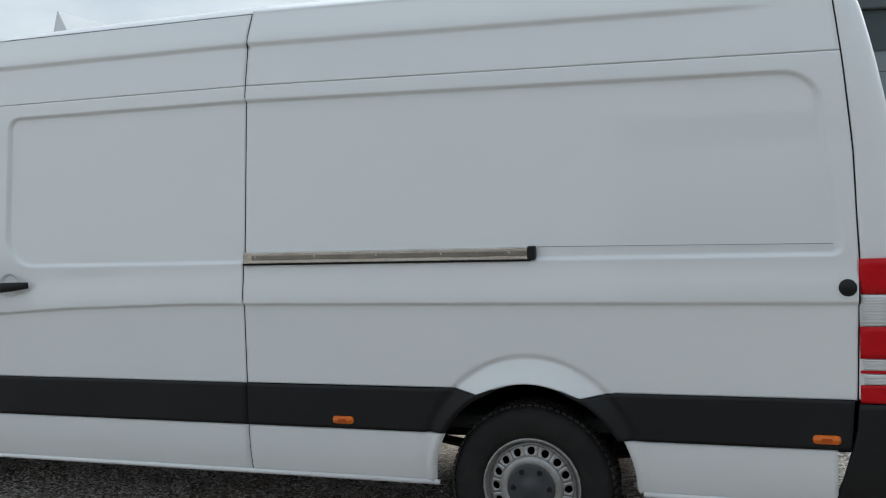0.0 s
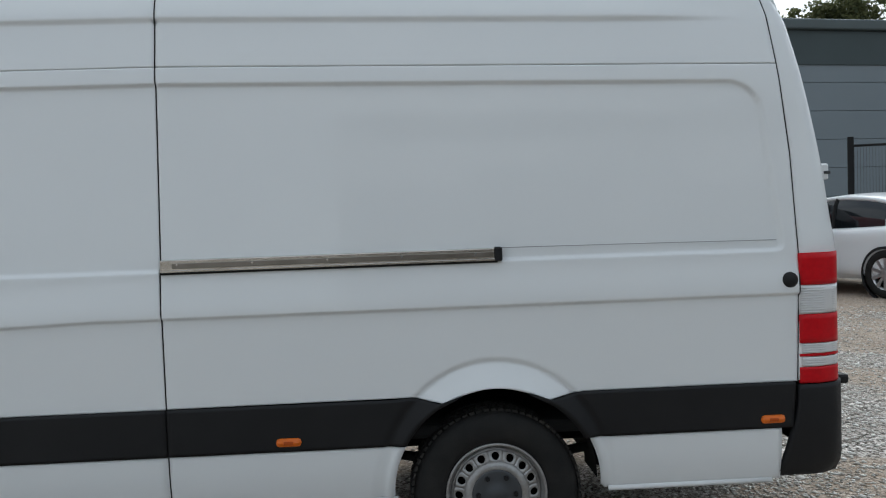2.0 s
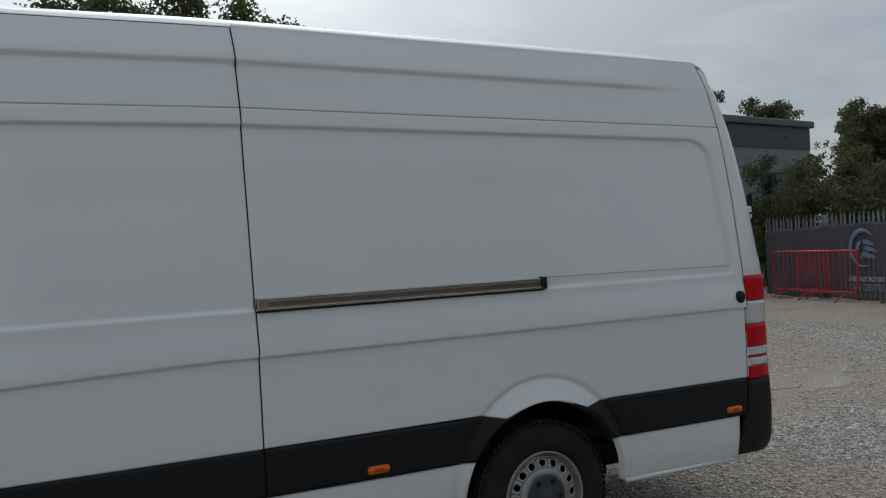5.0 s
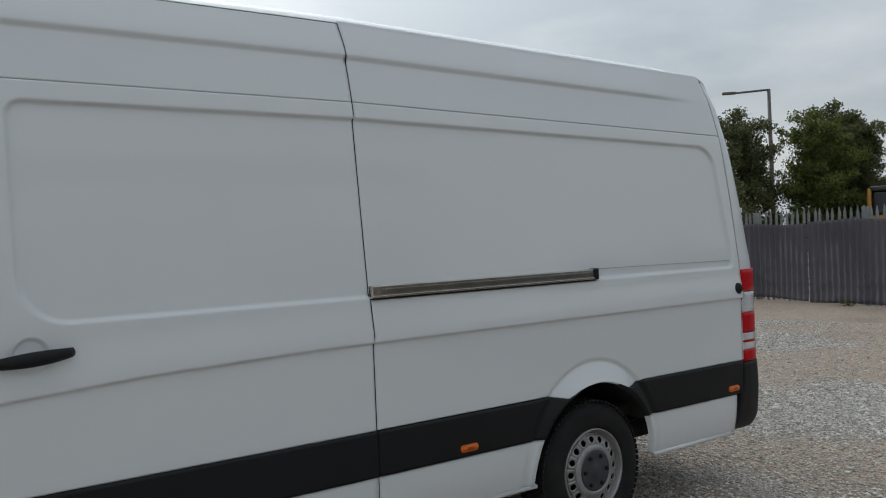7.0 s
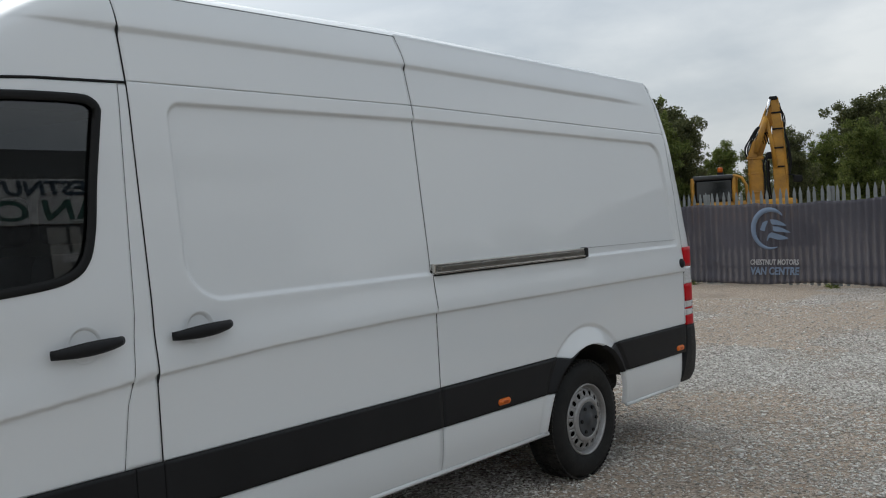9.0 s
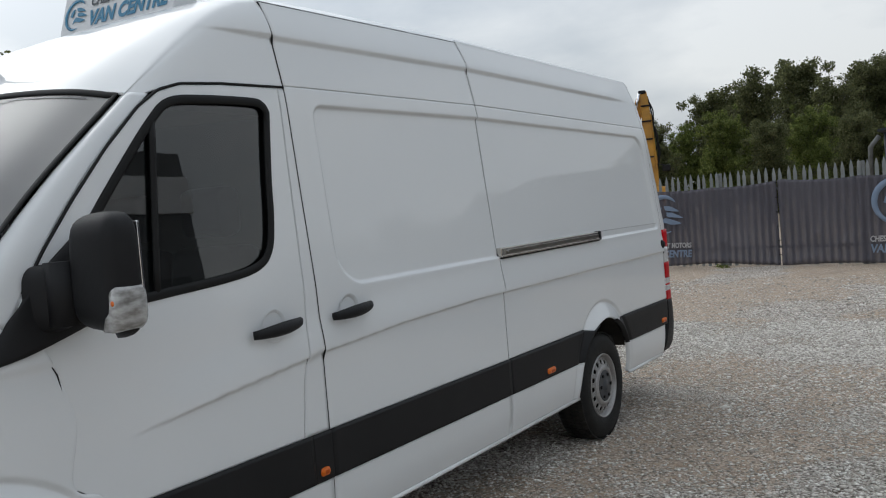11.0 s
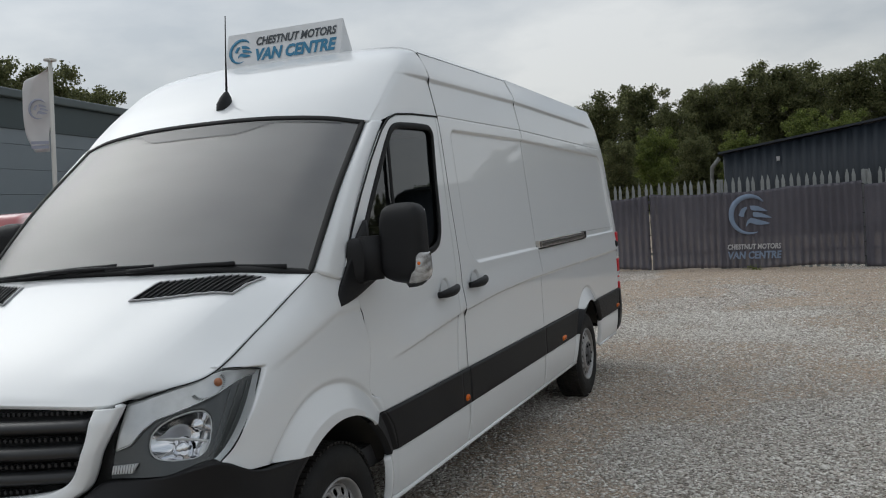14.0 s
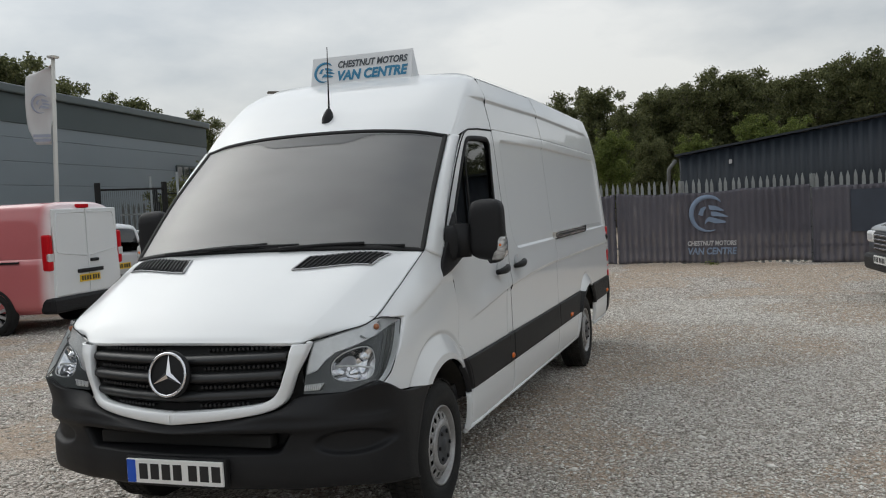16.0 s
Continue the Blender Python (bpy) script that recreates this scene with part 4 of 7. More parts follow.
# window: glass, rubber surround and divider
P, x, z = side_grid(-4.05, -2.96, 1.33, 2.08, 60, 50, -0.012)
sheet("side_window", P, (0, -1, 0), GLASS, van, "dark tinted side window", 0, inside(x, z, WIN, 0.04)[:-1, :-1], True).visible_shadow = False
ring = catmull(WIN + WIN[:1], 90)[:-1]
for s in (0, 1):
    pts = [(px, (body_y(px, pz) - 0.001) if not s else 2 * MID - body_y(px, pz) + 0.001, pz) for px, pz in ring]
    tube("window_seal", pts, 0.017, TRIMRUB, van, 8, True, 0.45)
    bar = [(px, (body_y(px, pz) - 0.001) if not s else 2 * MID - body_y(px, pz) + 0.001, pz) for px, pz in zip(np.linspace(-3.55, -3.64, 8), np.linspace(1.97, 1.385, 8))]
    tube("window_divider", bar, 0.014, TRIMRUB, van, 6, False, 0.5)

cap_edge = curve((0.5, -3.812), (0.553, -3.815), (0.61, -3.822), (0.674, -3.846), (0.752, -3.915))
# black mouldings and white sills
for nm, a, b in (("side_moulding", S1 + G, arch_side(HUB_R, -1)), ("side_moulding", arch_side(HUB_R, 1), lambda z: rear_edge(z) - 0.012),
                 ("side_moulding", S2 + G, S1 - G), ("side_moulding", -2.968, S2 - G), ("side_moulding", lambda z: cap_edge(z) + 0.004, -2.973), ("moulding_cap", front_arch, cap_edge)):
    side_panel(nm, a, b, MOULD_B, lambda x: np.where(np.abs(x) < 0.40, rear_bottom(x), MOULD_T) - 0.002, 60, 14, BLACKPL, 0.010, "black plastic side moulding", skirt=0.03)
for a, b in ((S1 + G, arch_side(HUB_R, -1)), (arch_side(HUB_R, 1, 0.455), 1.205), (S2 + G, S1 - G), (-3.935, S2 - G)):
    side_panel("sill_panel", a, b, SILL_B, MOULD_B - 0.003, 40, 16, WHITE, 0.002, skirt=0.03)
for a, b in ((-3.93, -0.41), (0.47, 1.17)):
    for yy in (0.03, 2 * MID - 0.03):
        tube("sill_lip", [(a, yy, 0.326), ((a + b) / 2, yy, 0.326), (b, yy, 0.326)], 0.012, WHITE, van, 8)

# rail of the sliding door
box("door_rail", (S1 + 0.004, -0.006, 1.302), (0.02, 0.03, 1.352), RAIL, van, 0.004, "bare steel rail of the sliding door")
box("rail_groove", (S1 + 0.05, -0.0085, 1.316), (0.015, 0.0, 1.338), RAILDARK, van, 0.002)
box("rail_edge", (S1 + 0.004, -0.011, 1.3015), (0.02, 0.0, 1.3105), RAIL, van, 0.002)
# thin grey tube: the shading of a fine panel groove, put into colour
tube("panel_line", [(0.05, 0.0105, 1.352), (0.6, 0.0105, 1.348), (1.20, 0.0105, 1.342)], 0.0018, material("groove_shade_grey", (0.34, 0.34, 0.34), 0.6), van, 6)
box("rail_shadow_gap", (S1 + 0.002, -0.004, 1.2925), (0.03, 0.02, 1.3), DARK, van)
box("rail_end_cap", (0.018, -0.014, 1.298), (0.05, 0.03, 1.356), BLACKPL, van, 0.006)
for k in range(5):
    bm = bmesh.new()
    bmesh.ops.create_cone(bm, cap_ends=True, segments=10, radius1=0.005, radius2=0.004, depth=0.004, matrix=pose(-1.26 + 0.3 * k, -0.0085, 1.331, 90))
    part("rail_screw", bm, CHROME, van)

# marker lamps and lock cap
for xx in (-0.846, 1.165, -2.918):
    w = 0.054 if xx > -2 else 0.03
    lamp = box("marker_lamp", (xx - w, -0.022, 0.573), (xx + w, 0.02, 0.613), ORANGE, van, 0.018, "orange side marker lamp")
    box("lamp_core", (xx - w * 0.35, -0.0235, 0.586), (xx + w * 0.35, -0.02, 0.600), AMBERDARK, lamp, 0.001)
vs, fs = lathe([(0.0, -0.030), (0.020, -0.028), (0.026, -0.020), (0.032, -0.016), (0.034, 0.0)], 24)
link_mesh("round_cap", [(v[0] + 1.247, v[1] + 0.0, v[2] + 1.174) for v in vs], fs, BLACKPL, van, "round black plastic cap")


# door handles in shallow round bowls
def door_handle(xc, zc):
    path = [(xc - 0.128 + 0.256 * t, -0.020 - 0.032 * math.sin(math.pi * t) ** 0.6, zc - 0.012 + 0.018 * t) for t in np.linspace(0, 1, 15)]
    rad = [0.016 + 0.009 * math.sin(math.pi * t) for t in np.linspace(0, 1, 15)]
    h = tube("door_handle", path, rad, BLACKPL, van, 10, False, 0.75, label="black plastic door handle")
    vs, fs = lathe([(0.0, 0.022), (0.03, 0.018), (0.052, 0.006), (0.060, -0.003), (0.066, -0.0015)], 28)
    bowl = link_mesh("handle_bowl", [(v[0] + xc + 0.0, v[1] + body_y(xc, zc) - 0.006, v[2] + zc + 0.006) for v in vs], fs, WHITE, van)
    return h


door_handle(-2.672, 1.205)
door_handle(-3.125, 1.200)

# ---- rear corner, tail lamp, rear doors, bumper ----
zz = np.array((0.75, 1.0, 1.28, 1.45, 1.73, 2.06, 2.25, 2.34, 2.46))
secs = []
for zv in zz:
    xe, y0, dz = float(rear_edge(zv)), float(body_y(rear_edge(zv), zv)), float(drop(1.25, zv))
    reach = np.interp(zv, (0.75, 1.3, 1.73, 2.06, 2.25, 2.34, 2.46), (0.205, 0.20, 0.165, 0.135, 0.115, 0.10, 0.07))
    secs.append([(xe + G, y0, zv - dz), (xe + reach * 0.55, y0 + 0.012, zv - dz), (xe + reach * 0.9, y0 + 0.05, zv - dz), (xe + reach * 1.02, y0 + 0.12, zv - dz), (xe + reach * 1.08, y0 + 0.22, zv - dz)])
sheet("rear_corner", loft(secs, 24, 60), (1, -1, 0), WHITE, van, "", 0.01, None, True)
rd = [[(s[-1][0], s[-1][1] + 0.003, s[-1][2]), (s[-1][0] + 0.01, 0.6, s[-1][2]), (s[-1][0] + 0.012, MID - 0.003, s[-1][2])] for s in secs]
sheet("rear_door", loft(rd, 16, 30), (1, 0, 0), WHITE, van, "white rear door", 0.02, None, True)
for zc in (1.62, 0.95):
    bm = bmesh.new()
    add_box(bm, (1.43, 0.09, zc - 0.034), (1.468, 0.14, zc + 0.034), 0.008)
    hg = part("door_hinge", bm, WHITE, van, "white rear door hinge")
    box("hinge_pin", (1.445, 0.084, zc - 0.010), (1.472, 0.10, zc + 0.002), GREYCAB, hg, 0.002)
for k, (za, zb_, mt, inset) in enumerate(((1.150, 1.283, REDLENS, 0), (1.030, 1.146, CLEARLENS, 0), (0.906, 1.026, REDLENS, 0), (0.862, 0.902, CLEARLENS, 1), (0.850, 0.860, REDLENS, 0), (0.808, 0.846, CLEARLENS, 1), (0.737, 0.804, REDLENS, 0))):
    s = []
    for zv in np.linspace(za, zb_, 3):
        xe, y0 = 1.287 + (0.012 if inset else 0), 0.0
        s.append([(xe, y0 - 0.006, zv), (1.38, y0 - 0.004, zv), (1.46, y0 + 0.03, zv), (1.495, y0 + 0.10, zv), (1.502, 0.19, zv)])
    lens = sheet("tail_lamp_lens", loft(s, 20, 6), (1, -1, 0), mt, van, "red tail lamp lens" if mt is REDLENS else "clear ribbed tail lamp lens", 0.02, None, True)
    if mt is CLEARLENS:
        for zr in np.arange(za + 0.006, zb_ - 0.004, 0.010):
            tube("lens_rib", [(1.292 + 0.012 * inset, -0.007, zr), (1.38, -0.005, zr), (1.45, 0.022, zr)], 0.0024, CLEARLENS, lens, 6)
s = [[(1.285, 0.012, zv), (1.38, 0.016, zv), (1.455, 0.05, zv), (1.485, 0.12, zv), (1.49, 0.22, zv)] for zv in (0.733, 0.9, 1.1, 1.287)]
sheet("lamp_housing", loft(s, 12, 6), (1, -1, 0), DARK, van, "", 0.01, None, True)
s = []
for zv, a, c in ((0.34, 1.19, 0.03), (0.40, 1.215, 0.004), (0.53, 1.25, -0.012), (0.62, 1.272, -0.014), (0.732, 1.283, -0.010)):
    top = 0.02 if zv < 0.36 else 0.0
    s.append([(a, c, zv), (1.36, c + 0.004, zv), (1.46 - top, c + 0.035, zv), (1.515 - top, 0.14, zv), (1.53 - top, 0.5, zv), (1.54 - top, MID, zv)])
sheet("rear_bumper", loft(s, 40, 20), (1, -1, 0), BLACKPL, van, "black plastic rear bumper corner", 0.03, None, True)
box("rear_step", (1.49, 0.12, 0.70), (1.56, 2 * MID - 0.12, 0.74), BLACKPL, van, 0.01)

# ---- roof ----
roof = []
for xv, zs, k in ((-2.86, -0.02, 0.0), (-2.4, 0.004, 0.6), (-1.9, 0.014, 1), (-1.33, 0.018, 1), (-0.4, 0.018, 1), (0.6, 0.018, 1), (1.0, 0.005, 0.8), (1.19, -0.03, 0.5)):
    d = float(drop(xv, 2.5))
    e = 0.177
    roof.append([(xv, e, 2.487 - d), (xv, 0.235, 2.520 - d + zs * 0.2), (xv, 0.34, 2.548 - d + zs * 0.5), (xv, 0.6, 2.566 - d + zs), (xv, MID, 2.574 - d + zs)])
ro = loft([r + [(p[0], 2 * MID - p[1], p[2]) for p in r[-2::-1]] for r in roof], 60, 90)
sheet("roof", ro, (0, 0, 1), WHITE, van, "", 0.01)
e0 = roof[-1]
back = [[(1.188, p[1], p[2]) for p in e0], [(1.24, p[1] * 0.99 + 0.004, p[2] - 0.022) for p in e0], [(1.285, p[1] * 0.98 + 0.01, p[2] - 0.085) for p in e0], [(1.318, p[1] * 0.97 + 0.02, p[2] - 0.19) for p in e0]]
sheet("roof_rear", loft([r + [(p[0], 2 * MID - p[1], p[2]) for p in r[-2::-1]] for r in back], 50, 16), (1, 0, 1), WHITE, van, "", 0.01)


def full(sec):
    """A half section, from the left edge to the middle, made whole."""
    return sec + [(p[0], 2 * MID - p[1], p[2]) for p in sec[-2::-1]]


cab = [
    [(-3.585, 0.112, 2.045), (-3.592, 0.122, 2.054), (-3.598, 0.134, 2.060), (-3.605, 0.15, 2.066), (-3.655, 0.35, 2.098), (-3.690, 0.65, 2.122), (-3.70, MID, 2.128)],
    [(-3.50, 0.094, 2.078), (-3.49, 0.108, 2.114), (-3.485, 0.124, 2.144), (-3.49, 0.160, 2.167), (-3.545, 0.36, 2.190), (-3.575, 0.66, 2.204), (-3.585, MID, 2.208)],
    [(-3.38, 0.086, 2.106), (-3.36, 0.108, 2.192), (-3.35, 0.130, 2.242), (-3.355, 0.176, 2.272), (-3.41, 0.36, 2.288), (-3.44, 0.66, 2.293), (-3.45, MID, 2.294)],
    [(-3.18, 0.084, 2.116), (-3.165, 0.114, 2.272), (-3.16, 0.142, 2.356), (-3.16, 0.196, 2.400), (-3.19, 0.36, 2.420), (-3.2, 0.66, 2.428), (-3.2, MID, 2.430)],
    [(-3.0, 0.083, 2.120), (-3.0, 0.121, 2.308), (-3.0, 0.155, 2.420), (-3.0, 0.212, 2.473), (-3.0, 0.36, 2.496), (-3.0, 0.65, 2.507), (-3.0, MID, 2.511)],
    [(-2.862, 0.083, 2.122), (-2.862, 0.128, 2.330), (-2.862, 0.168, 2.460), (-2.862, 0.225, 2.507), (-2.862, 0.35, 2.532), (-2.862, 0.62, 2.548), (-2.862, MID, 2.555)],
]
CR = loft([full(c) for c in cab], 200, 90)
u_ = CR[..., 2] - 2.337
bulge = 0.016 * smooth(-0.010, 0.003, u_) * smooth(0.16, 0.01, u_) * smooth(-3.35, -2.88, CR[..., 0]) * smooth(0.30, 0.22, np.minimum(CR[..., 1], 2 * MID - CR[..., 1]))
CR[..., 1] += bulge * np.sign(CR[..., 1] - MID)
sheet("cab_roof", CR, (-0.5, 0, 1), WHITE, van, "white cab roof cap", 0.008)

# ---- windscreen, pillars ----
ws_b = [(-4.315, 0.085, 1.408), (-4.40, 0.30, 1.432), (-4.455, 0.62, 1.446), (-4.475, MID, 1.450)]
ws_t = [(-3.61, 0.162, 2.058), (-3.66, 0.35, 2.092), (-3.695, 0.65, 2.116), (-3.705, MID, 2.122)]
ws_m = [tuple((a[i] + b[i]) / 2 + (-0.02, -0.004, 0.012)[i] for i in range(3)) for a, b in zip(ws_b, ws_t)]
WS = loft([full(ws_b), full(ws_m), full(ws_t)], 60, 40)
sheet("windscreen", WS, (-1, 0, 1), SCREEN, van, "large tinted windscreen", 0).visible_shadow = False
WF = loft([full(ws_b), full(ws_m), full(ws_t)], 241, 121)
wn = grid_normals(WF)
if (wn * np.array((-1, 0, 1))).sum() < 0:
    wn = -wn
WF = WF - wn * 0.005
uu, vv = np.meshgrid(np.linspace(0, 1, 240), np.linspace(0, 1, 120))
rim_ = (uu < 0.022) | (uu > 0.978) | (vv < 0.05) | (vv > 0.975)
deep = 0.030 + 0.085 * smooth(0.28, 0.40, uu) * smooth(0.72, 0.60, uu)
sheet("screen_border", WF, (-1, 0, 1), DARK, van, "black printed border of the windscreen", 0, rim_)
sheet("sun_band", WF + wn * 0.007, (-1, 0, 1), SUNBAND, van, "smoky tinted band along the windscreen top", 0, (vv > 1 - deep) & ~rim_ & (np.abs(uu - 0.5) < 0.42))
band = np.concatenate([WS[0], WS[1:, -1], WS[-1][::-1][1:], WS[::-1][1:, 0]])[:-1]
tube("windscreen_seal", band + np.array((-0.002, 0, 0.002)), 0.015, TRIMRUB, van, 8, True, 0.35, up=(-0.7, 0, 0.7))
wsl = WS[:, 0]
n = len(wsl)
dz = np.linspace(0, 1, n)
edge = np.stack([np.interp(dz, (0, .2, .4, .6, .8, 1), (-4.155, -4.05, -3.935, -3.81, -3.675, -3.53)),
                 np.interp(dz, (0, 1), (0.028, 0.094)), np.interp(dz, (0, .2, .4, .6, .8, 1), (1.352, 1.515, 1.665, 1.805, 1.94, 2.062))], axis=1)
midl = (wsl + edge) / 2 + np.array((-0.016, -0.014, 0.006))
sheet("windscreen_pillar", loft([np.array(wsl) + np.array((0.012, -0.010, 0)), midl, edge], 50, 14), (-0.5, -1, 0.3), WHITE, van, "", 0.012, None, True)

# ---- bonnet ----
bon = [
    [(-4.325, 0.083, 1.402), (-4.40, 0.30, 1.420), (-4.455, 0.62, 1.432), (-4.475, MID, 1.436)],
    [(-4.47, 0.088, 1.338), (-4.53, 0.30, 1.382), (-4.575, 0.62, 1.404), (-4.59, MID, 1.408)],
    [(-4.70, 0.100, 1.232), (-4.745, 0.30, 1.285), (-4.775, 0.62, 1.312), (-4.785, MID, 1.318)],
    [(-4.945, 0.126, 1.122), (-4.985, 0.33, 1.152), (-5.02, 0.62, 1.180), (-5.03, MID, 1.188)],
    [(-5.045, 0.235, 1.085), (-5.11, 0.38, 1.078), (-5.155, 0.62, 1.088), (-5.175, MID, 1.092)],
    [(-5.085, 0.335, 1.056), (-5.16, 0.40, 1.046), (-5.195, 0.62, 1.050), (-5.215, MID, 1.054)],
]
def bonnet_form(nu, nv):
    """The bonnet with a soft fold running down each side."""
    g = loft([full(b) for b in bon], nu, nv)
    q = np.minimum(g[..., 1], 2 * MID - g[..., 1])
    edge_ = np.minimum(g[:, :1, 1], 2 * MID - g[:, -1:, 1])
    fold = np.interp(g[..., 0], (-5.15, -5.0, -4.8, -4.55), (0.40, 0.335, 0.275, 0.235))
    ramp_ = np.clip((q - edge_) / np.maximum(fold - edge_, 0.02), 0, 1)
    g[..., 2] += 0.020 * ramp_ * smooth(0.32, 0.0, q - fold) * smooth(-5.19, -5.08, g[..., 0]) * smooth(-4.36, -4.55, g[..., 0])
    return g


sheet("bonnet", bonnet_form(160, 80), (-0.5, 0, 1), WHITE, van, "white bonnet with two black air vents", 0.02)


for sgn in (0, 1):
    P = catmull([b_[0] for b_ in bon], 40) + np.array((0.0, -0.004, -0.002))
    if sgn:
        P[:, 1] = 2 * MID - P[:, 1]
    tube("bonnet_gap", P, 0.0024, DARK, van, 6)


def bonnet_z(x, y):
    BO = bonnet_grid
    d = (BO[..., 0] - x) ** 2 + (BO[..., 1] - y) ** 2
    return float(BO[..., 2].flat[int(np.argmin(d))])


bonnet_grid = bonnet_form(160, 160)
for mir in (0, 1):
    c = [(-4.709, 0.661), (-4.575, 0.626), (-4.452, 0.215), (-4.556, 0.215)]
    Pv = loft([[(c[0][0], c[0][1], 0), (c[3][0] - 0.06, 0.254, 0)], [(c[1][0], c[1][1], 0), (c[2][0], c[2][1], 0)]], 24, 10)
    for j in range(10):
        for i in range(24):
            Pv[j, i, 2] = bonnet_z(Pv[j, i, 0], Pv[j, i, 1]) + 0.003
            if mir:
                Pv[j, i, 1] = 2 * MID - Pv[j, i, 1]
    vent = sheet("bonnet_vent", Pv, (0, 0, 1), DARK, van, "black slatted bonnet air vent", 0.002)
    for k in np.linspace(0.03, 0.97, 15):
        i = min(int(k * 23), 22)
        f = k * 23 - i
        path = Pv[:, i] * (1 - f) + Pv[:, i + 1] * f + np.array((0, 0, 0.004))
        tube("vent_slat", path[::3], 0.0055, BLACKPL, vent, 6, False, 0.6, up=(0, 0, 1))
    rim = np.concatenate([Pv[0], Pv[1:, -1], Pv[-1][::-1][1:], Pv[::-1][1:-1, 0]])
    tube("vent_rim", rim + np.array((0, 0, 0.002)), 0.008, material("vent_rim_grey", (0.35, 0.35, 0.36), 0.4) if not mir else bpy.data.materials["vent_rim_grey"], vent, 6, True, 0.5, up=(0, 0, 1))

# ---- front wing ----
wing = [
    [(-3.912, 0.000, 0.752), (-3.952, 0.000, 0.81), (-4.036, 0.003, 0.870), (-4.006, 0.006, 1.07), (-4.084, 0.018, 1.29), (-4.135, 0.026, 1.372)],
    [(-4.10, -0.004, 0.73), (-4.12, -0.004, 0.81), (-4.15, -0.002, 0.92), (-4.15, 0.004, 1.08), (-4.18, 0.018, 1.27), (-4.20, 0.044, 1.385)],
    [(-4.315, -0.004, 0.82), (-4.315, -0.004, 0.88), (-4.315, -0.003, 0.96), (-4.31, 0.004, 1.09), (-4.31, 0.020, 1.27), (-4.322, 0.078, 1.400)],
    [(-4.56, -0.004, 0.77), (-4.57, -0.003, 0.84), (-4.575, 0.0, 0.93), (-4.57, 0.006, 1.06), (-4.56, 0.030, 1.22), (-4.555, 0.090, 1.298)],
    [(-4.75, -0.004, 0.75), (-4.77, -0.002, 0.82), (-4.775, 0.002, 0.91), (-4.775, 0.012, 1.02), (-4.775, 0.045, 1.13), (-4.785, 0.102, 1.192)],
    [(-5.03, 0.010, 0.775), (-5.05, 0.018, 0.80), (-5.070, 0.028, 0.850), (-5.01, 0.028, 0.94), (-4.95, 0.062, 1.06), (-4.94, 0.120, 1.120)],
]
wing.insert(0, [(x + 0.030, y + 0.013, z) for x, y, z in wing[0]])
rows_ = catmull(wing, 170)


def wing_bottom(x):
    """Lower edge of the wing: the moulding's end, the wheel opening, then the bumper's top."""
    if x > -4.055:
        return np.interp(x, (-4.055, -3.925), (0.727, 0.752))
    if x > -4.60:
        return FA_Z + math.sqrt(FA_R ** 2 - (x - FA_X) ** 2)
    return np.interp(x, (-5.09, -5.03, -4.80, -4.60), (0.845, 0.800, 0.772, 0.745))


for r_ in rows_:
    r_[0, 2] = wing_bottom(r_[0, 0])
    r_[1, 2] = max(r_[1, 2], r_[0, 2] + 0.035)
    r_[2, 2] = max(r_[2, 2], r_[1, 2] + 0.04)
WG = np.array([catmull(r_, 130) for r_ in rows_])
WG[..., 1] += flare(np.hypot(WG[..., 0] - FL_X, WG[..., 2] - FL_Z), FL_R)
cr = WG[..., 2] - np.interp(WG[..., 0], (-4.75, -4.25), (1.105, 1.245))
WG[..., 1] -= 0.008 * smooth(0.10, 0.0, cr) * smooth(-0.03, 0.0, cr) * smooth(-4.78, -4.6, WG[..., 0])
lx, lz = -5.068 + 4.768, 0.848 - 1.097
ll = math.hypot(lx, lz)
gone = ((WG[..., 0] + 4.768) * lz - (WG[..., 2] - 1.097) * lx) / ll
along = np.clip(((WG[..., 0] + 4.768) * lx + (WG[..., 2] - 1.097) * lz) / ll ** 2, 0, 1)
bow = 0.020 * np.sin(math.pi * along)
under = smooth(0.0, 0.012, bow - gone if (((-5.2 + 4.768) * lz - (1.0 - 1.097) * lx) < 0) else bow + gone) * smooth(1.128, 1.112, WG[..., 2] + 0.1 * np.maximum(WG[..., 0] + 4.9, 0))
WG[..., 1] += 0.07 * under
sheet("front_wing", WG, (0, -1, 0), WHITE, van, "", 0.014, None, True)

# black corner triangle and mirror
tri = [[(-4.268, 0.014, 1.247), (-4.17, 0.002, 1.262), (-4.07, -0.002, 1.285), (-3.90, -0.004, 1.335)],
       [(-4.22, 0.022, 1.30), (-4.15, 0.008, 1.345), (-4.05, 0.006, 1.39), (-3.90, 0.008, 1.43)],
       [(-4.165, 0.022, 1.372), (-4.11, 0.012, 1.43), (-4.02, 0.012, 1.52), (-3.92, 0.016, 1.60)]]
sheet("mirror_triangle", loft(tri, 16, 12), (0, -1, 0), BLACKPL, van, "black plastic mirror base", 0.02, None, True)


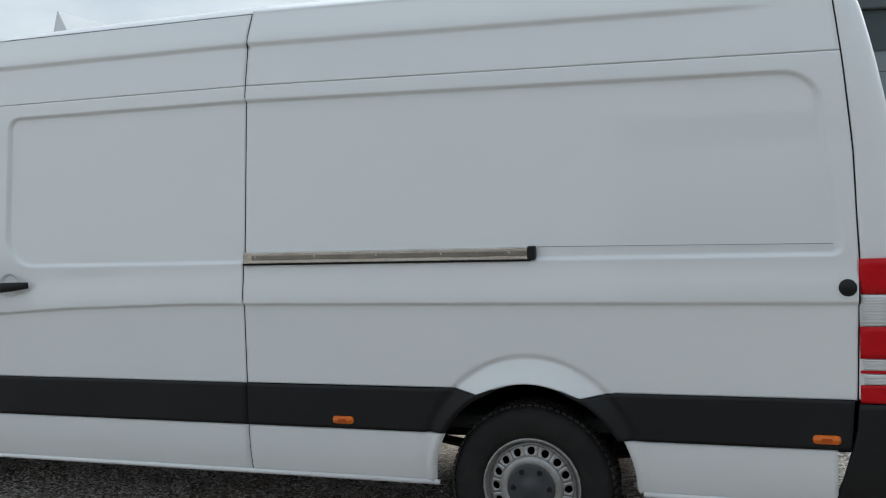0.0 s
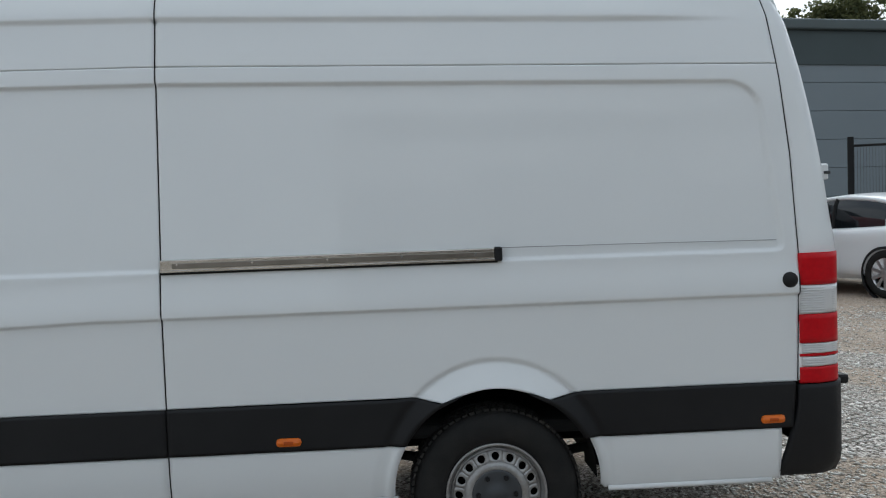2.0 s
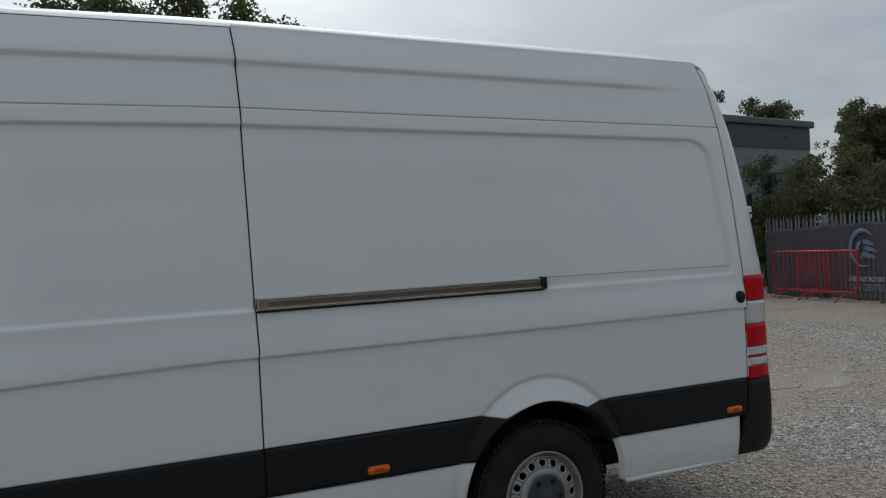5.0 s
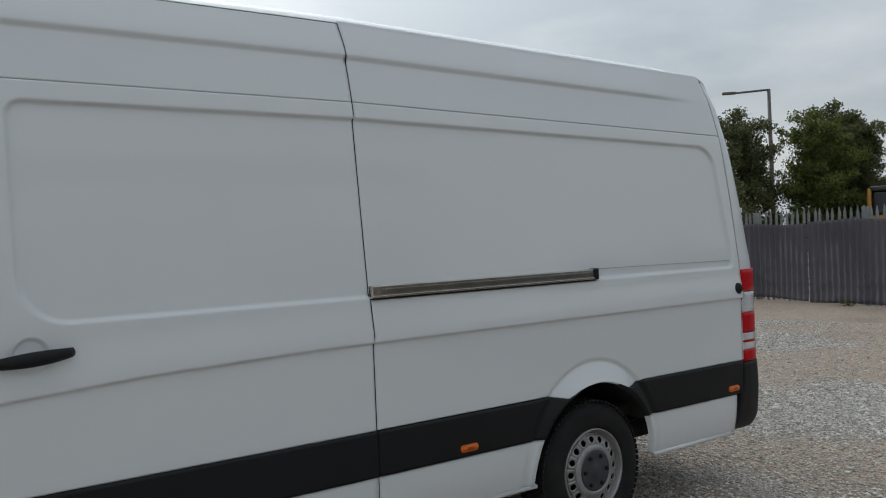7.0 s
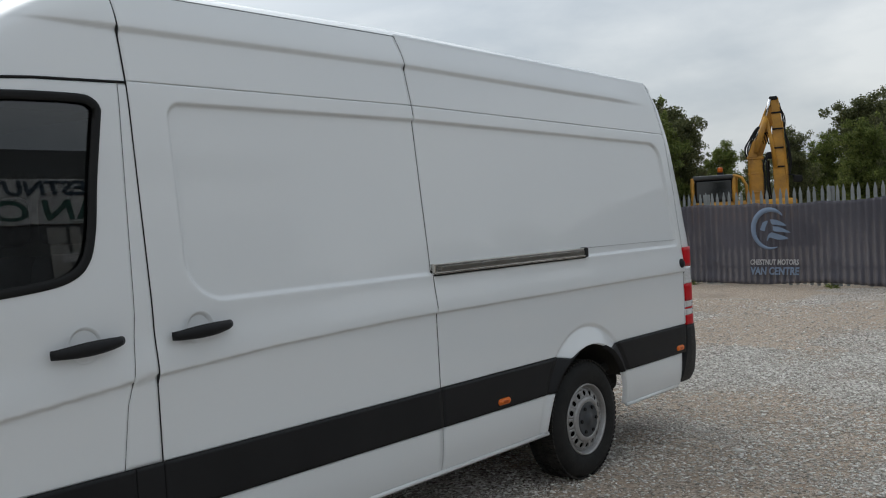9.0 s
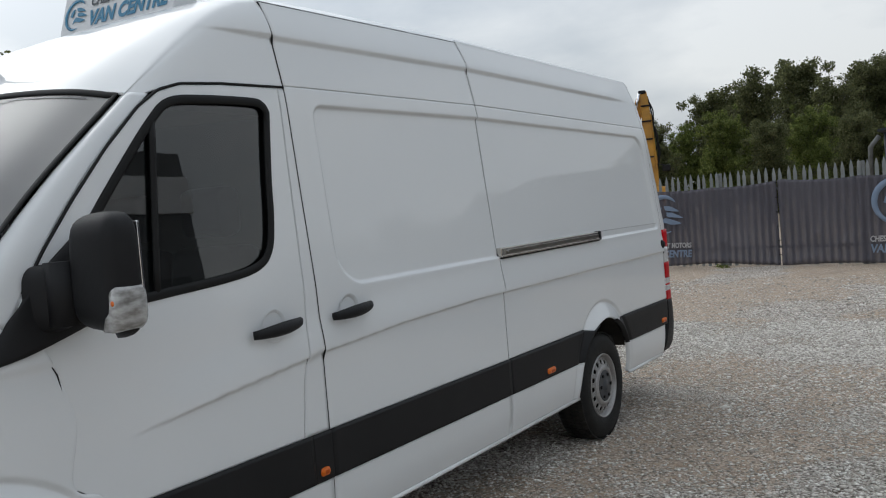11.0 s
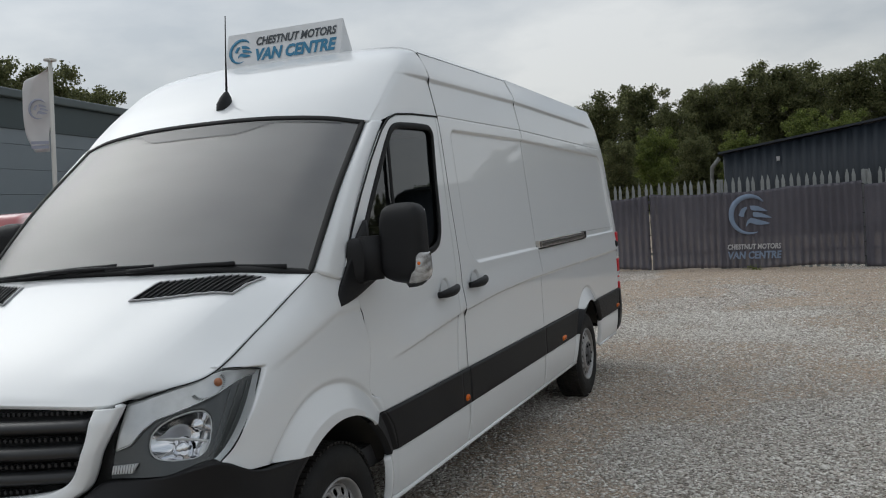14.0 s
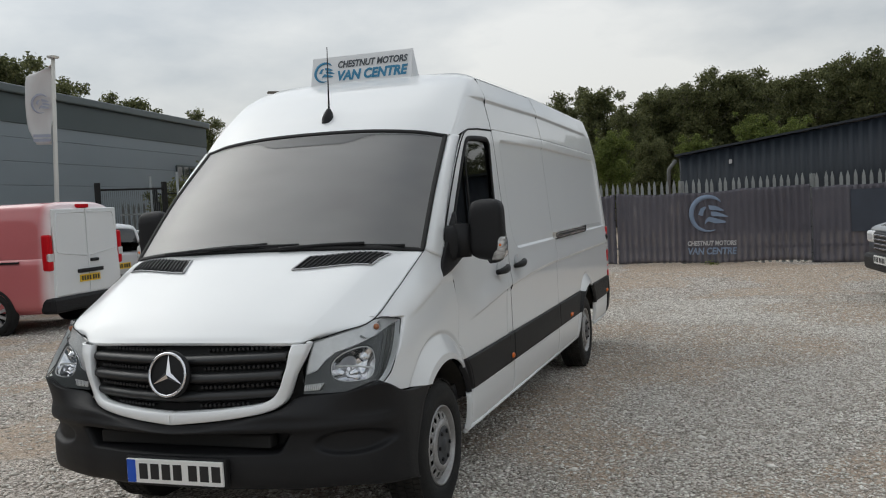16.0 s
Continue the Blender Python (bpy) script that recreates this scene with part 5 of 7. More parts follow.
def door_mirror(flip):
    ys = (lambda y: 2 * MID - y - 0.13 * smooth(0.0, -0.08, y)) if flip else (lambda y: y)
    head = []
    for t in 0.5 - 0.5 * np.cos(np.linspace(0.02, math.pi - 0.02, 22)):
        zc = 1.318 + 0.345 * t + (0.035 if flip else 0.0)
        e1 = max(1 - abs(2 * t - 1) ** 9, 0) ** 0.4
        w = 0.100 * e1 * (0.92 + 0.08 * min(1, 2.2 * (1 - t))) + 0.002
        d = 0.062 * max(1 - abs(2 * t - 1) ** 6, 0) ** 0.5 + 0.003
        yc = -0.172 - 0.010 * t
        ring = []
        for a in np.linspace(0, 2 * math.pi, 28, endpoint=False):
            cx, sx = math.cos(a), math.sin(a)
            ring.append((-3.955 + d * np.sign(cx) * abs(cx) ** 0.6 * (1.25 if cx < 0 else 0.55) - 0.02 * sx * 0, ys(yc + w * np.sign(sx) * abs(sx) ** 0.35), zc + 0.02 * sx * (1 - t) * 1.0))
        head.append(ring)
    vs = [p for r in head for p in r]
    fs = [(j * 28 + i, j * 28 + (i + 1) % 28, (j + 1) * 28 + (i + 1) % 28, (j + 1) * 28 + i) for j in range(21) for i in range(28)] + [tuple(range(28))[::-1], tuple(21 * 28 + i for i in range(28))]
    mm = link_mesh("door_mirror", vs, fs, BLACKPL, van, "large black door mirror with clear indicator")
    arm_secs = []
    for yv, xc, zc, hx_, hz_ in ((0.03, -4.03, 1.42, 0.075, 0.105), (-0.03, -4.01, 1.43, 0.060, 0.092), (-0.07, -3.985, 1.44, 0.048, 0.088), (-0.12, -3.965, 1.45, 0.045, 0.09)):
        arm_secs.append([(xc + hx_ * np.sign(math.cos(a)) * abs(math.cos(a)) ** 0.6, ys(yv), zc + hz_ * np.sign(math.sin(a)) * abs(math.sin(a)) ** 0.6 + (0.035 if flip else 0.0)) for a in np.linspace(0, 2 * math.pi, 21)])
    sheet("mirror_arm", loft(arm_secs, 40, 12), (-1, 0, 0), BLACKPL, mm, "", 0)
    tube("mirror_joint", [(-4.02, ys(-0.045), 1.345), (-4.02, ys(-0.045), 1.44), (-4.02, ys(-0.045), 1.53)], 0.05, BLACKPL, mm, 14)
    lens_out = catmull([(-0.212, 1.322), (-0.236, 1.385), (-0.258, 1.442), (-0.280, 1.446), (-0.286, 1.41), (-0.284, 1.355), (-0.262, 1.325), (-0.212, 1.322)], 40)[:-1]
    lv, lf = [], []
    for xv, gr in ((-4.030, 0.90), (-4.020, 1.0), (-3.935, 1.0), (-3.925, 0.9)):
        lv += [(xv, ys(-0.255 + (q[0] + 0.255) * gr), 1.38 + (q[1] - 1.38) * gr + (0.035 if flip else 0.0)) for q in lens_out]
    k_ = len(lens_out)
    for j in range(3):
        lf += [(j * k_ + i, j * k_ + (i + 1) % k_, (j + 1) * k_ + (i + 1) % k_, (j + 1) * k_ + i) for i in range(k_)]
    lf += [tuple(range(k_))[::-1], tuple(3 * k_ + i for i in range(k_))]
    link_mesh("mirror_indicator", lv, lf, MIRLENS, mm, "clear mirror indicator lens")
    bm = bmesh.new()
    bmesh.ops.create_uvsphere(bm, u_segments=10, v_segments=6, radius=0.009, matrix=Matrix.Translation((-4.026, ys(-0.266), 1.405 + (0.035 if flip else 0.0))))
    part("indicator_bulb", bm, ORANGE, mm, "amber indicator bulb", True)
    box("mirror_glass", (-3.918, min(ys(-0.26), ys(-0.10)), 1.35), (-3.908, max(ys(-0.26), ys(-0.10)), 1.63), CHROME, mm, 0.003, "mirror glass")


door_mirror(False)
door_mirror(True)

# ---- head lamps ----
hl = [
    [(-4.768, 0.050, 1.102), (-4.86, 0.076, 1.123), (-4.95, 0.110, 1.128), (-5.04, 0.22, 1.092), (-5.113, 0.355, 1.056)],
    [(-4.868, 0.030, 0.988), (-4.97, 0.052, 1.01), (-5.045, 0.115, 1.005), (-5.11, 0.225, 0.985), (-5.16, 0.37, 0.955)],
    [(-4.984, 0.020, 0.896), (-5.06, 0.045, 0.905), (-5.105, 0.115, 0.90), (-5.15, 0.235, 0.888), (-5.182, 0.38, 0.87)],
    [(-5.068, 0.030, 0.848), (-5.11, 0.055, 0.840), (-5.14, 0.12, 0.832), (-5.175, 0.24, 0.823), (-5.195, 0.386, 0.815)],
]
HL = loft(hl, 40, 36)
HN = grid_normals(HL)
if (HN * np.array((-1, -1, 0))).sum() < 0:
    HN = -HN
LAMPBAND = material("lamp_band", (0.62, 0.62, 0.62), 0.28, metal=0.5, vary=0.4, scale=25, tint=(0.42, 0.42, 0.42))
LAMPDARK = material("lamp_bezel", (0.05, 0.053, 0.053), 0.3, metal=0.2, coat=0.4)
LAMPGREY = material("lamp_rib_grey", (0.095, 0.098, 0.095), 0.3, metal=0.3)


def lamp_at(v, u, deep):
    """A point of the lamp face at row v and column u, sunk by deep."""
    v, u = np.clip(v, 0, 34.999), np.clip(u, 0, 38.999)
    i0, j0 = int(v), int(u)
    a, b = v - i0, u - j0
    w = (((1 - a) * (1 - b), i0, j0), ((1 - a) * b, i0, j0 + 1), (a * (1 - b), i0 + 1, j0), (a * b, i0 + 1, j0 + 1))
    return sum(k * (HL[p, q] - HN[p, q] * deep) for k, p, q in w)


def bowl_r(v, u):
    """0 at the middle of the main reflector, 1 at its rim."""
    return (abs((u - 22.5 - 0.12 * (18.5 - v)) / 8.8) ** 2.4 + abs((v - 18.5) / 8.8) ** 2.4) ** (1 / 2.4)


band_low = lambda u: float(np.interp(u, (0, 5, 15, 20, 26, 31, 33.5, 35.5, 39), (1.0, 2.2, 6.6, 7.8, 8.8, 9.6, 12.5, 17.6, 19.2)))
for mir in (0, 1):
    def side(a):
        a = np.array(a, float)
        if mir:
            a[..., 1] = 2 * MID - a[..., 1]
        return a
    out = (-1, 1 if mir else -1, 0)
    lampo = sheet("head_lamp", side(HL + HN * 0.006), out, CLEAR, van, "clear head lamp with grey bezel and chrome reflector", 0)
    lampo.visible_shadow = False
    bz = np.array([[lamp_at(v, u, 0.022 + 0.10 * float(smooth(1.02, 0.93, bowl_r(v, u)))) for u in np.linspace(0, 39, 90)] for v in np.linspace(0, 35, 80)])
    sheet("lamp_bezel", side(bz), out, LAMPDARK, lampo, "dark grey lamp bezel", 0)
    bd = np.array([[lamp_at(band_low(u) * f, u, 0.012 + 0.006 * f) for u in np.linspace(0.5, 38.8, 80)] for f in np.linspace(0.06, 1, 14)])
    sheet("lamp_upper_band", side(bd), out, LAMPBAND, lampo, "silvery upper lamp band", 0.008)
    tube("band_edge", side(np.array([lamp_at(band_low(u), u, 0.012) for u in np.linspace(1, 38.5, 60)])), 0.0022, CHROME, lampo, 6)
    for q in range(22):
        th = radians(20 + q * 10.5)
        pr = [lamp_at(4.3 + rr * 3.4 * math.sin(th), 18.6 + rr * 5.4 * math.cos(th), 0.010) for rr in (0.82, 1.0)]
        tube("lamp_rib", side(np.array([pr[0], (pr[0] + pr[1]) / 2, pr[1]])), 0.0014, LAMPGREY, lampo, 4)
    tube("lamp_gap", side(np.concatenate([HL[::-1, 0], HL[0, 1:18]])), 0.003, DARK, lampo, 6)
    # paler ribs imitate the soft upright reflections on the glossy bezel
    for q in range(3):
        u0 = 3.2 + q * 3.4
        v0 = band_low(u0) + 1.5
        tube("bezel_rib", side(np.array([lamp_at(v, u0 + 0.05 * (v - v0), 0.020) for v in np.linspace(v0, min(30, v0 + 22), 8)])), 0.0024, LAMPGREY, lampo, 5)
    nr, na = 9, 40
    bowl = np.zeros((nr, na + 1, 3))
    for r_ in range(nr):
        for k in range(na + 1):
            a = 2 * math.pi * k / na
            f = r_ / (nr - 1)
            ca3, sa3 = math.cos(a), math.sin(a)
            du, dv = 8.8 * f * np.sign(ca3) * abs(ca3) ** 0.83, 8.8 * f * np.sign(sa3) * abs(sa3) ** 0.83
            bowl[r_, k] = lamp_at(18.5 + dv, 22.5 - 0.12 * dv + du, 0.028 + 0.052 * (1 - f ** 2))
    sheet("lamp_reflector", side(bowl), out, CHROME, lampo, "chrome reflector bowl", 0)
    tube("reflector_rim", side(bowl[-1][:-1]), 0.003, LAMPBAND, lampo, 6, True)
    for v, u, rr in ((14.0, 20.5, 0.026), (21.5, 24.5, 0.034)):
        vs, fs = lathe([(0.0, -0.012), (rr * 0.45, -0.010), (rr * 0.5, 0.0), (rr * 0.85, 0.004), (rr, 0.016), (rr * 1.05, 0.030)], 20, "x")
        c = Vector(side(lamp_at(v, u, 0.055)))
        link_mesh("lamp_bulb", [tuple(c + Vector((-q[0] * -1.0, q[1], q[2]))) for q in vs], fs, CHROME, lampo, "")
    tube("reflector_shelf", side(np.array([lamp_at(18.6 - 0.22 * (u - 22), u, 0.036) for u in np.linspace(15.0, 30.0, 12)])), 0.005, LAMPBAND, lampo, 6, False, 0.4)
    dl = np.array([[lamp_at(v, u, 0.010) for u in np.linspace(32.6 + 0.18 * (v - 26), 38.6, 14)] for v in np.linspace(26.2, 32.2, 8)])
    day = sheet("day_lamp", side(dl), out, CLEARLENS, lampo, "clear day running lamp", 0.006)
    for q in range(8):
        tube("lens_rib", side(np.array([lamp_at(v, 33.4 + q * 0.66, 0.008) for v in (26.5, 29, 32)])), 0.0014, CHROME, day, 4)
    bm = bmesh.new()
    bmesh.ops.create_uvsphere(bm, u_segments=12, v_segments=8, radius=0.015, matrix=Matrix.Translation(Vector(side(lamp_at(3.4, 16.6, 0.012)))))
    part("indicator_bulb", bm, material("faded_amber", (0.42, 0.16, 0.07), 0.35) if not mir else bpy.data.materials["faded_amber"], lampo, "faded amber indicator bulb", True)

# ---- grille, its white surround and badge ----
def nose_x(y, z):
    """The front face over y and z."""
    c = np.interp(z, (0.66, 0.76, 0.90, 1.0, 1.06), (-5.352, -5.345, -5.315, -5.265, -5.215))
    s = np.interp(z, (0.66, 0.80, 1.06), (0.40, 0.42, 0.16))
    return c + s * (np.asarray(y) - MID) ** 2


g_in = catmull([(0.434, 1.040), (0.438, 1.017), (0.451, 0.931), (0.486, 0.836), (0.53, 0.795), (0.60, 0.777), (0.769, 0.763), (MID, 0.752)], 60)
g_out = catmull([(0.345, 1.046), (0.364, 0.99), (0.402, 0.915), (0.442, 0.812), (0.474, 0.768), (0.545, 0.737), (0.717, 0.713), (MID, 0.689)], 60)
ring_ = []
for s_, lift_ in ((0.0, -0.030), (0.04, 0.0), (0.14, 0.012), (0.5, 0.018), (0.86, 0.014), (0.96, 0.004), (1.0, -0.030)):
    q = g_out * (1 - s_) + g_in * s_
    ring_.append(np.stack([nose_x(q[:, 0], q[:, 1]) - lift_, q[:, 0], q[:, 1]], axis=1))
sheet("grille_surround", loft(ring_, 60, 18), (-1, 0, 0), WHITE, van, "white grille surround", 0.02, None, True)
gy, gz = np.meshgrid(np.linspace(0.40, 2 * MID - 0.40, 40), np.linspace(0.74, 1.05, 16))
grille = sheet("grille", np.stack([nose_x(gy, gz) + 0.06, gy, gz], axis=2), (-1, 0, 0), DARK, van, "black radiator grille with three broad slats", 0)
for zc, hh in ((0.985, 0.026), (0.905, 0.027), (0.825, 0.026)):
    yl = 0.44 + 0.055 * (1.046 - zc) / 0.27
    sl = []
    for y in np.linspace(yl, 2 * MID - yl, 29):
        sag = -0.012 * (1 - abs(y - MID) / 0.55)
        z0 = zc + sag
        x0 = nose_x(y, z0)
        sl.append([(x0 + 0.045, y, z0 + hh), (x0 + 0.012, y, z0 + hh * 0.7), (x0 + 0.002, y, z0 - hh * 0.2), (x0 + 0.03, y, z0 - hh)])
    sheet("grille_slat", loft(sl, 8, 60), (-1, 0, 0.3), GRILLE, grille, "", 0.01)
for zc in (1.028, 0.948, 0.866, 0.785):
    for y in np.arange(0.50, 2 * MID - 0.49, 0.022):
        if abs(y - MID) < 0.12 or (zc < 0.8 and abs(y - MID) > 0.36):
            continue
        x0 = nose_x(y, zc) + 0.036
        bm = bmesh.new()
        bmesh.ops.create_cone(bm, cap_ends=True, segments=6, radius1=0.0075, radius2=0.0075, depth=0.02, matrix=pose(x0, y, zc - 0.012 * (1 - abs(y - MID) / 0.55), 0, 90))
        part("mesh_stud", bm, GRILLE, grille)
BX, BZ = -5.330, 0.925
tilt = Matrix.Translation((BX, MID + 0.012, BZ)) @ Matrix.Rotation(radians(10), 4, "Y")
vs, fs = lathe([(0.0, 0.03), (0.095, 0.03), (0.112, 0.015), (0.112, 0.0), (0.100, -0.004), (0.0, -0.004)], 40, "x")
badge = link_mesh("badge", [tuple(tilt @ Vector(v)) for v in vs], fs, BLACKPL, van, "round black badge with chrome ring and three spokes")
tube("badge_ring", [tuple(tilt @ Vector((-0.010, 0.098 * math.cos(a), 0.098 * math.sin(a)))) for a in np.linspace(0, 2 * math.pi, 48, endpoint=False)], 0.0075, CHROME, badge, 8, True, 1.0, up=(1, 0, 0))
for k in range(3):
    a = math.pi / 2 + k * 2 * math.pi / 3
    ca2, sa2 = math.cos(a), math.sin(a)
    tip, l, r, top = (-0.008, 0.096 * ca2, 0.096 * sa2), (-0.006, -0.017 * sa2, 0.017 * ca2), (-0.006, 0.017 * sa2, -0.017 * ca2), (-0.020, 0, 0)
    link_mesh("badge_spoke", [tuple(tilt @ Vector(p)) for p in (tip, l, top, r)], [(0, 1, 2), (0, 2, 3), (0, 3, 1), (1, 3, 2)], CHROME, badge, "", False)

# ---- front bumper ----
bump = []
for zv, xs in ((0.375, 0.10), (0.39, 0.03), (0.43, 0.0), (0.50, -0.004), (0.56, 0.006), (0.63, 0.004), (0.668, -0.02), (0.70, -0.012), (0.74, 0.0)):
    low = max(0.0, 0.43 - zv)
    b = [(FA_X - math.sqrt(FA_R ** 2 - (zv - FA_Z) ** 2) + 0.004, -0.026, zv - 0.10 * low * 8), (-4.93, -0.014, zv - 0.06 * low * 8), (-5.07, 0.050, zv - 0.03 * low * 8), (-5.175, 0.195, zv), (-5.255, 0.38, zv), (-5.288, 0.51, zv), (-5.332, 0.72, zv), (-5.352, MID, zv)]
    bump.append([(p[0] + xs * (0.4 + 0.6 * i / 7), p[1], p[2]) for i, p in enumerate(b)])
topb = [(-4.605, -0.034, 0.748), (-4.90, -0.018, 0.776), (-5.082, 0.030, 0.852), (-5.165, 0.18, 0.822), (-5.196, 0.39, 0.806), (-5.240, 0.495, 0.746), (-5.318, 0.72, 0.710), (-5.348, MID, 0.690)]
bump.append([(t[0], t[1], t[2]) for t in topb])
for i, s_ in enumerate(bump[:-1]):
    for j in range(8):
        lim = topb[j][2] - 0.012 * (len(bump) - 1 - i)
        if s_[j][2] > lim:
            s_[j] = (s_[j][0], s_[j][1], lim)
BP = loft([full(b) for b in bump], 150, 90)
yy_, zz_ = BP[..., 1], BP[..., 2]
ar = np.abs(yy_ - MID)
slant = 0.52 + 0.6 * (zz_ - 0.60)
cut = smooth(slant + 0.03, slant - 0.02, ar) * smooth(0.552, 0.572, zz_) * smooth(0.655, 0.640, zz_)
BP[..., 0] += 0.11 * cut
fog = smooth(1.0, 0.72, np.hypot((ar - 0.83) / 0.17, (zz_ - 0.59) / 0.062))
BP[..., 0] += 0.022 * fog
BP[..., 1] += 0.02 * fog * np.sign(MID - yy_)
sheet("front_bumper", BP, (-1, 0, 0), BLACKPL, van, "black plastic front bumper", 0.03)
box("bumper_intake", (-5.27, 0.52, 0.575), (-5.20, 2 * MID - 0.52, 0.638), DARK, van, 0.01)
box("front_valance", (-5.12, 0.45, 0.33), (-5.02, 2 * MID - 0.45, 0.44), DARK, van, 0.02)
PLATE = material("plate_white", (0.75, 0.75, 0.73), 0.35)
INK = material("plate_ink", (0.01, 0.01, 0.012), 0.5)
BLUE = material("plate_blue", (0.01, 0.08, 0.5), 0.4)
plate = box("number_plate", (-5.392, 0.705, 0.425), (-5.378, 1.225, 0.538), PLATE, van, 0.003, "white front number plate with dark bars")
box("plate_holder", (-5.379, 0.695, 0.415), (-5.345, 1.235, 0.548), BLACKPL, van, 0.006)
box("plate_band", (-5.3935, 1.175, 0.428), (-5.391, 1.222, 0.535), BLUE, plate)
for k in range(7):
    y0 = 1.155 - k * 0.062 - (0.02 if k > 3 else 0)
    box("plate_bar", (-5.3935, y0 - 0.046, 0.445), (-5.391, y0, 0.518), INK, plate)

# ---- wipers, aerial, roof board ----
tube("wiper_arm", catmull([(-4.50, 1.45, 1.452), (-4.46, 1.2, 1.468), (-4.44, 0.95, 1.476)], 10), 0.010, BLACKPL, van, 6)
tube("wiper_arm", catmull([(-4.50, 0.85, 1.452), (-4.45, 0.6, 1.462), (-4.41, 0.38, 1.462)], 10), 0.010, BLACKPL, van, 6)
for a, b in (((-4.47, 1.60, 1.444), (-4.455, 0.75, 1.468)), ((-4.475, 0.98, 1.458), (-4.355, 0.17, 1.438))):
    tube("wiper_blade", catmull([a, tuple((p + q) / 2 + d for p, q, d in zip(a, b, (-0.02, 0, 0.01))), b], 12), 0.009, BLACKPL, van, 6)
cowl = [[(p[0] - 0.006, p[1], p[2] + 0.004) for p in bon[0]], [(p[0] + 0.02, p[1], p[2] + 0.012) for p in ws_b]]
sheet("cowl", loft([full(c) for c in cowl], 40, 4), (-0.3, 0, 1), BLACKPL, van, "black plastic cowl below the windscreen", 0.02)
aer = link_mesh("aerial_base", *(lambda vf: ([(v[0] * 1.0 - 3.555 + 0.35 * max(v[2], 0), v[1] * 0.7 + 0.965, v[2] + 2.232) for v in vf[0]], vf[1]))(lathe([(0.055, -0.035), (0.050, 0.0), (0.036, 0.035), (0.016, 0.062), (0.0, 0.068)], 18, "z")), BLACKPL, van, "black roof aerial with whip")
tube("aerial_whip", [(-3.53, 0.966, 2.29), (-3.50, 0.975, 2.48), (-3.455, 0.99, 2.70)], [0.007, 0.004, 0.003], BLACKPL, aer, 6)

# ---- wheels ----
def wheel_parts(parent, hub, hub_z, outer_y, sign, radius=0.352, holes=16, mat=STEEL):
    """A steel wheel with round holes, in the plane y = outer_y; sign -1: its face looks to -y."""
    w = empty("wheel")
    w.parent = parent
    w.matrix_basis = Matrix.Translation((hub, outer_y, hub_z)) @ (Matrix.Identity(4) if sign < 0 else Matrix.Rotation(math.pi, 4, "Z"))
    k = radius / 0.352
    prof = [(0.215, 0.20), (0.30, 0.215), (0.345, 0.195), (0.352, 0.16), (0.352, 0.05), (0.343, 0.018), (0.322, -0.002), (0.285, -0.010), (0.240, -0.008), (0.214, 0.004), (0.203, 0.03)]
    vs, fs = lathe([(r * k, h) for r, h in prof], 64)
    link_mesh("tyre", vs, fs, RUBBER, w, "worn black tyre")
    bm = bmesh.new()
    for i in range(72):
        a = 2 * math.pi * i / 72
        for h0, h1, off in ((0.012, 0.045, 0.0), (0.052, 0.09, 0.04), (0.10, 0.14, 0.0), (0.148, 0.185, 0.04)):
            add_box(bm, (-0.011, h0, 0.346 * k), (0.011, h1, 0.3565 * k), 0.0, Matrix.Rotation(a + off, 4, "Y") @ Matrix.Rotation(0.15, 4, "Z"))
    part("tread", bm, TREAD, w)
    rimp = [(0.203, 0.05), (0.213, 0.010), (0.212, -0.002), (0.206, -0.003), (0.201, 0.004), (0.197, 0.022), (0.191, 0.033), (0.184, 0.036)]
    vs, fs = lathe([(r * k, h) for r, h in rimp], 56)
    link_mesh("rim", vs, fs, mat, w, "silver steel wheel rim")
    # disc: plain rings, and between them one sector round each hole
    vs, fs = [], []

    def ring_strip(rows, n=holes * 8):
        base = len(vs)
        for r, h in rows:
            vs.extend([(r * k * math.cos(2 * math.pi * i / n), h, r * k * math.sin(2 * math.pi * i / n)) for i in range(n)])
        for j in range(len(rows) - 1):
            for i in range(n):
                fs.append((base + j * n + i, base + j * n + (i + 1) % n, base + (j + 1) * n + (i + 1) % n, base + (j + 1) * n + i))

    ring_strip([(0.186, 0.037), (0.182, 0.031), (0.178, 0.024)])
    ring_strip([(0.134, 0.010), (0.128, 0.002), (0.120, -0.003), (0.112, -0.004), (0.10, 0.002)])
    rm_, hole = 0.156, 0.0160
    for q in range(holes):
        base = len(vs)
        for i in range(16):
            f = 2 * math.pi * i / 16
            c_, s_ = math.cos(f), math.sin(f)
            g = 1 / max(abs(c_), abs(s_))
            for rr, th in ((rm_ + 0.022 * c_ * g, math.pi / holes * s_ * g), (rm_ + hole * c_, hole * s_ / rm_)):
                th += 2 * math.pi * q / holes
                h = 0.010 + ((rr - 0.134) / 0.044) ** 1.3 * 0.014 if rr > 0.134 else 0.010
                vs.append((rr * k * math.cos(th), h, rr * k * math.sin(th)))
        for i in range(16):
            p0, p1 = base + 2 * i, base + 2 * ((i + 1) % 16)
            fs.append((p0, p1, p1 + 1, p0 + 1))
    disc = link_mesh("wheel_disc", vs, fs, mat, w, "silver steel disc with round holes")
    mod = disc.modifiers.new("thick", "SOLIDIFY")
    mod.thickness, mod.offset = 0.006, 1
    vs, fs = lathe([(0.108, 0.006), (0.105, -0.006), (0.097, -0.010), (0.088, -0.009), (0.06, -0.012), (0.034, -0.013), (0.030, -0.017), (0.0, -0.018)], 40)
    cap = link_mesh("hub_cap", [(v[0] * k, v[1], v[2] * k) for v in vs], fs, CAPGREY, w, "dark grey plastic hub cap")
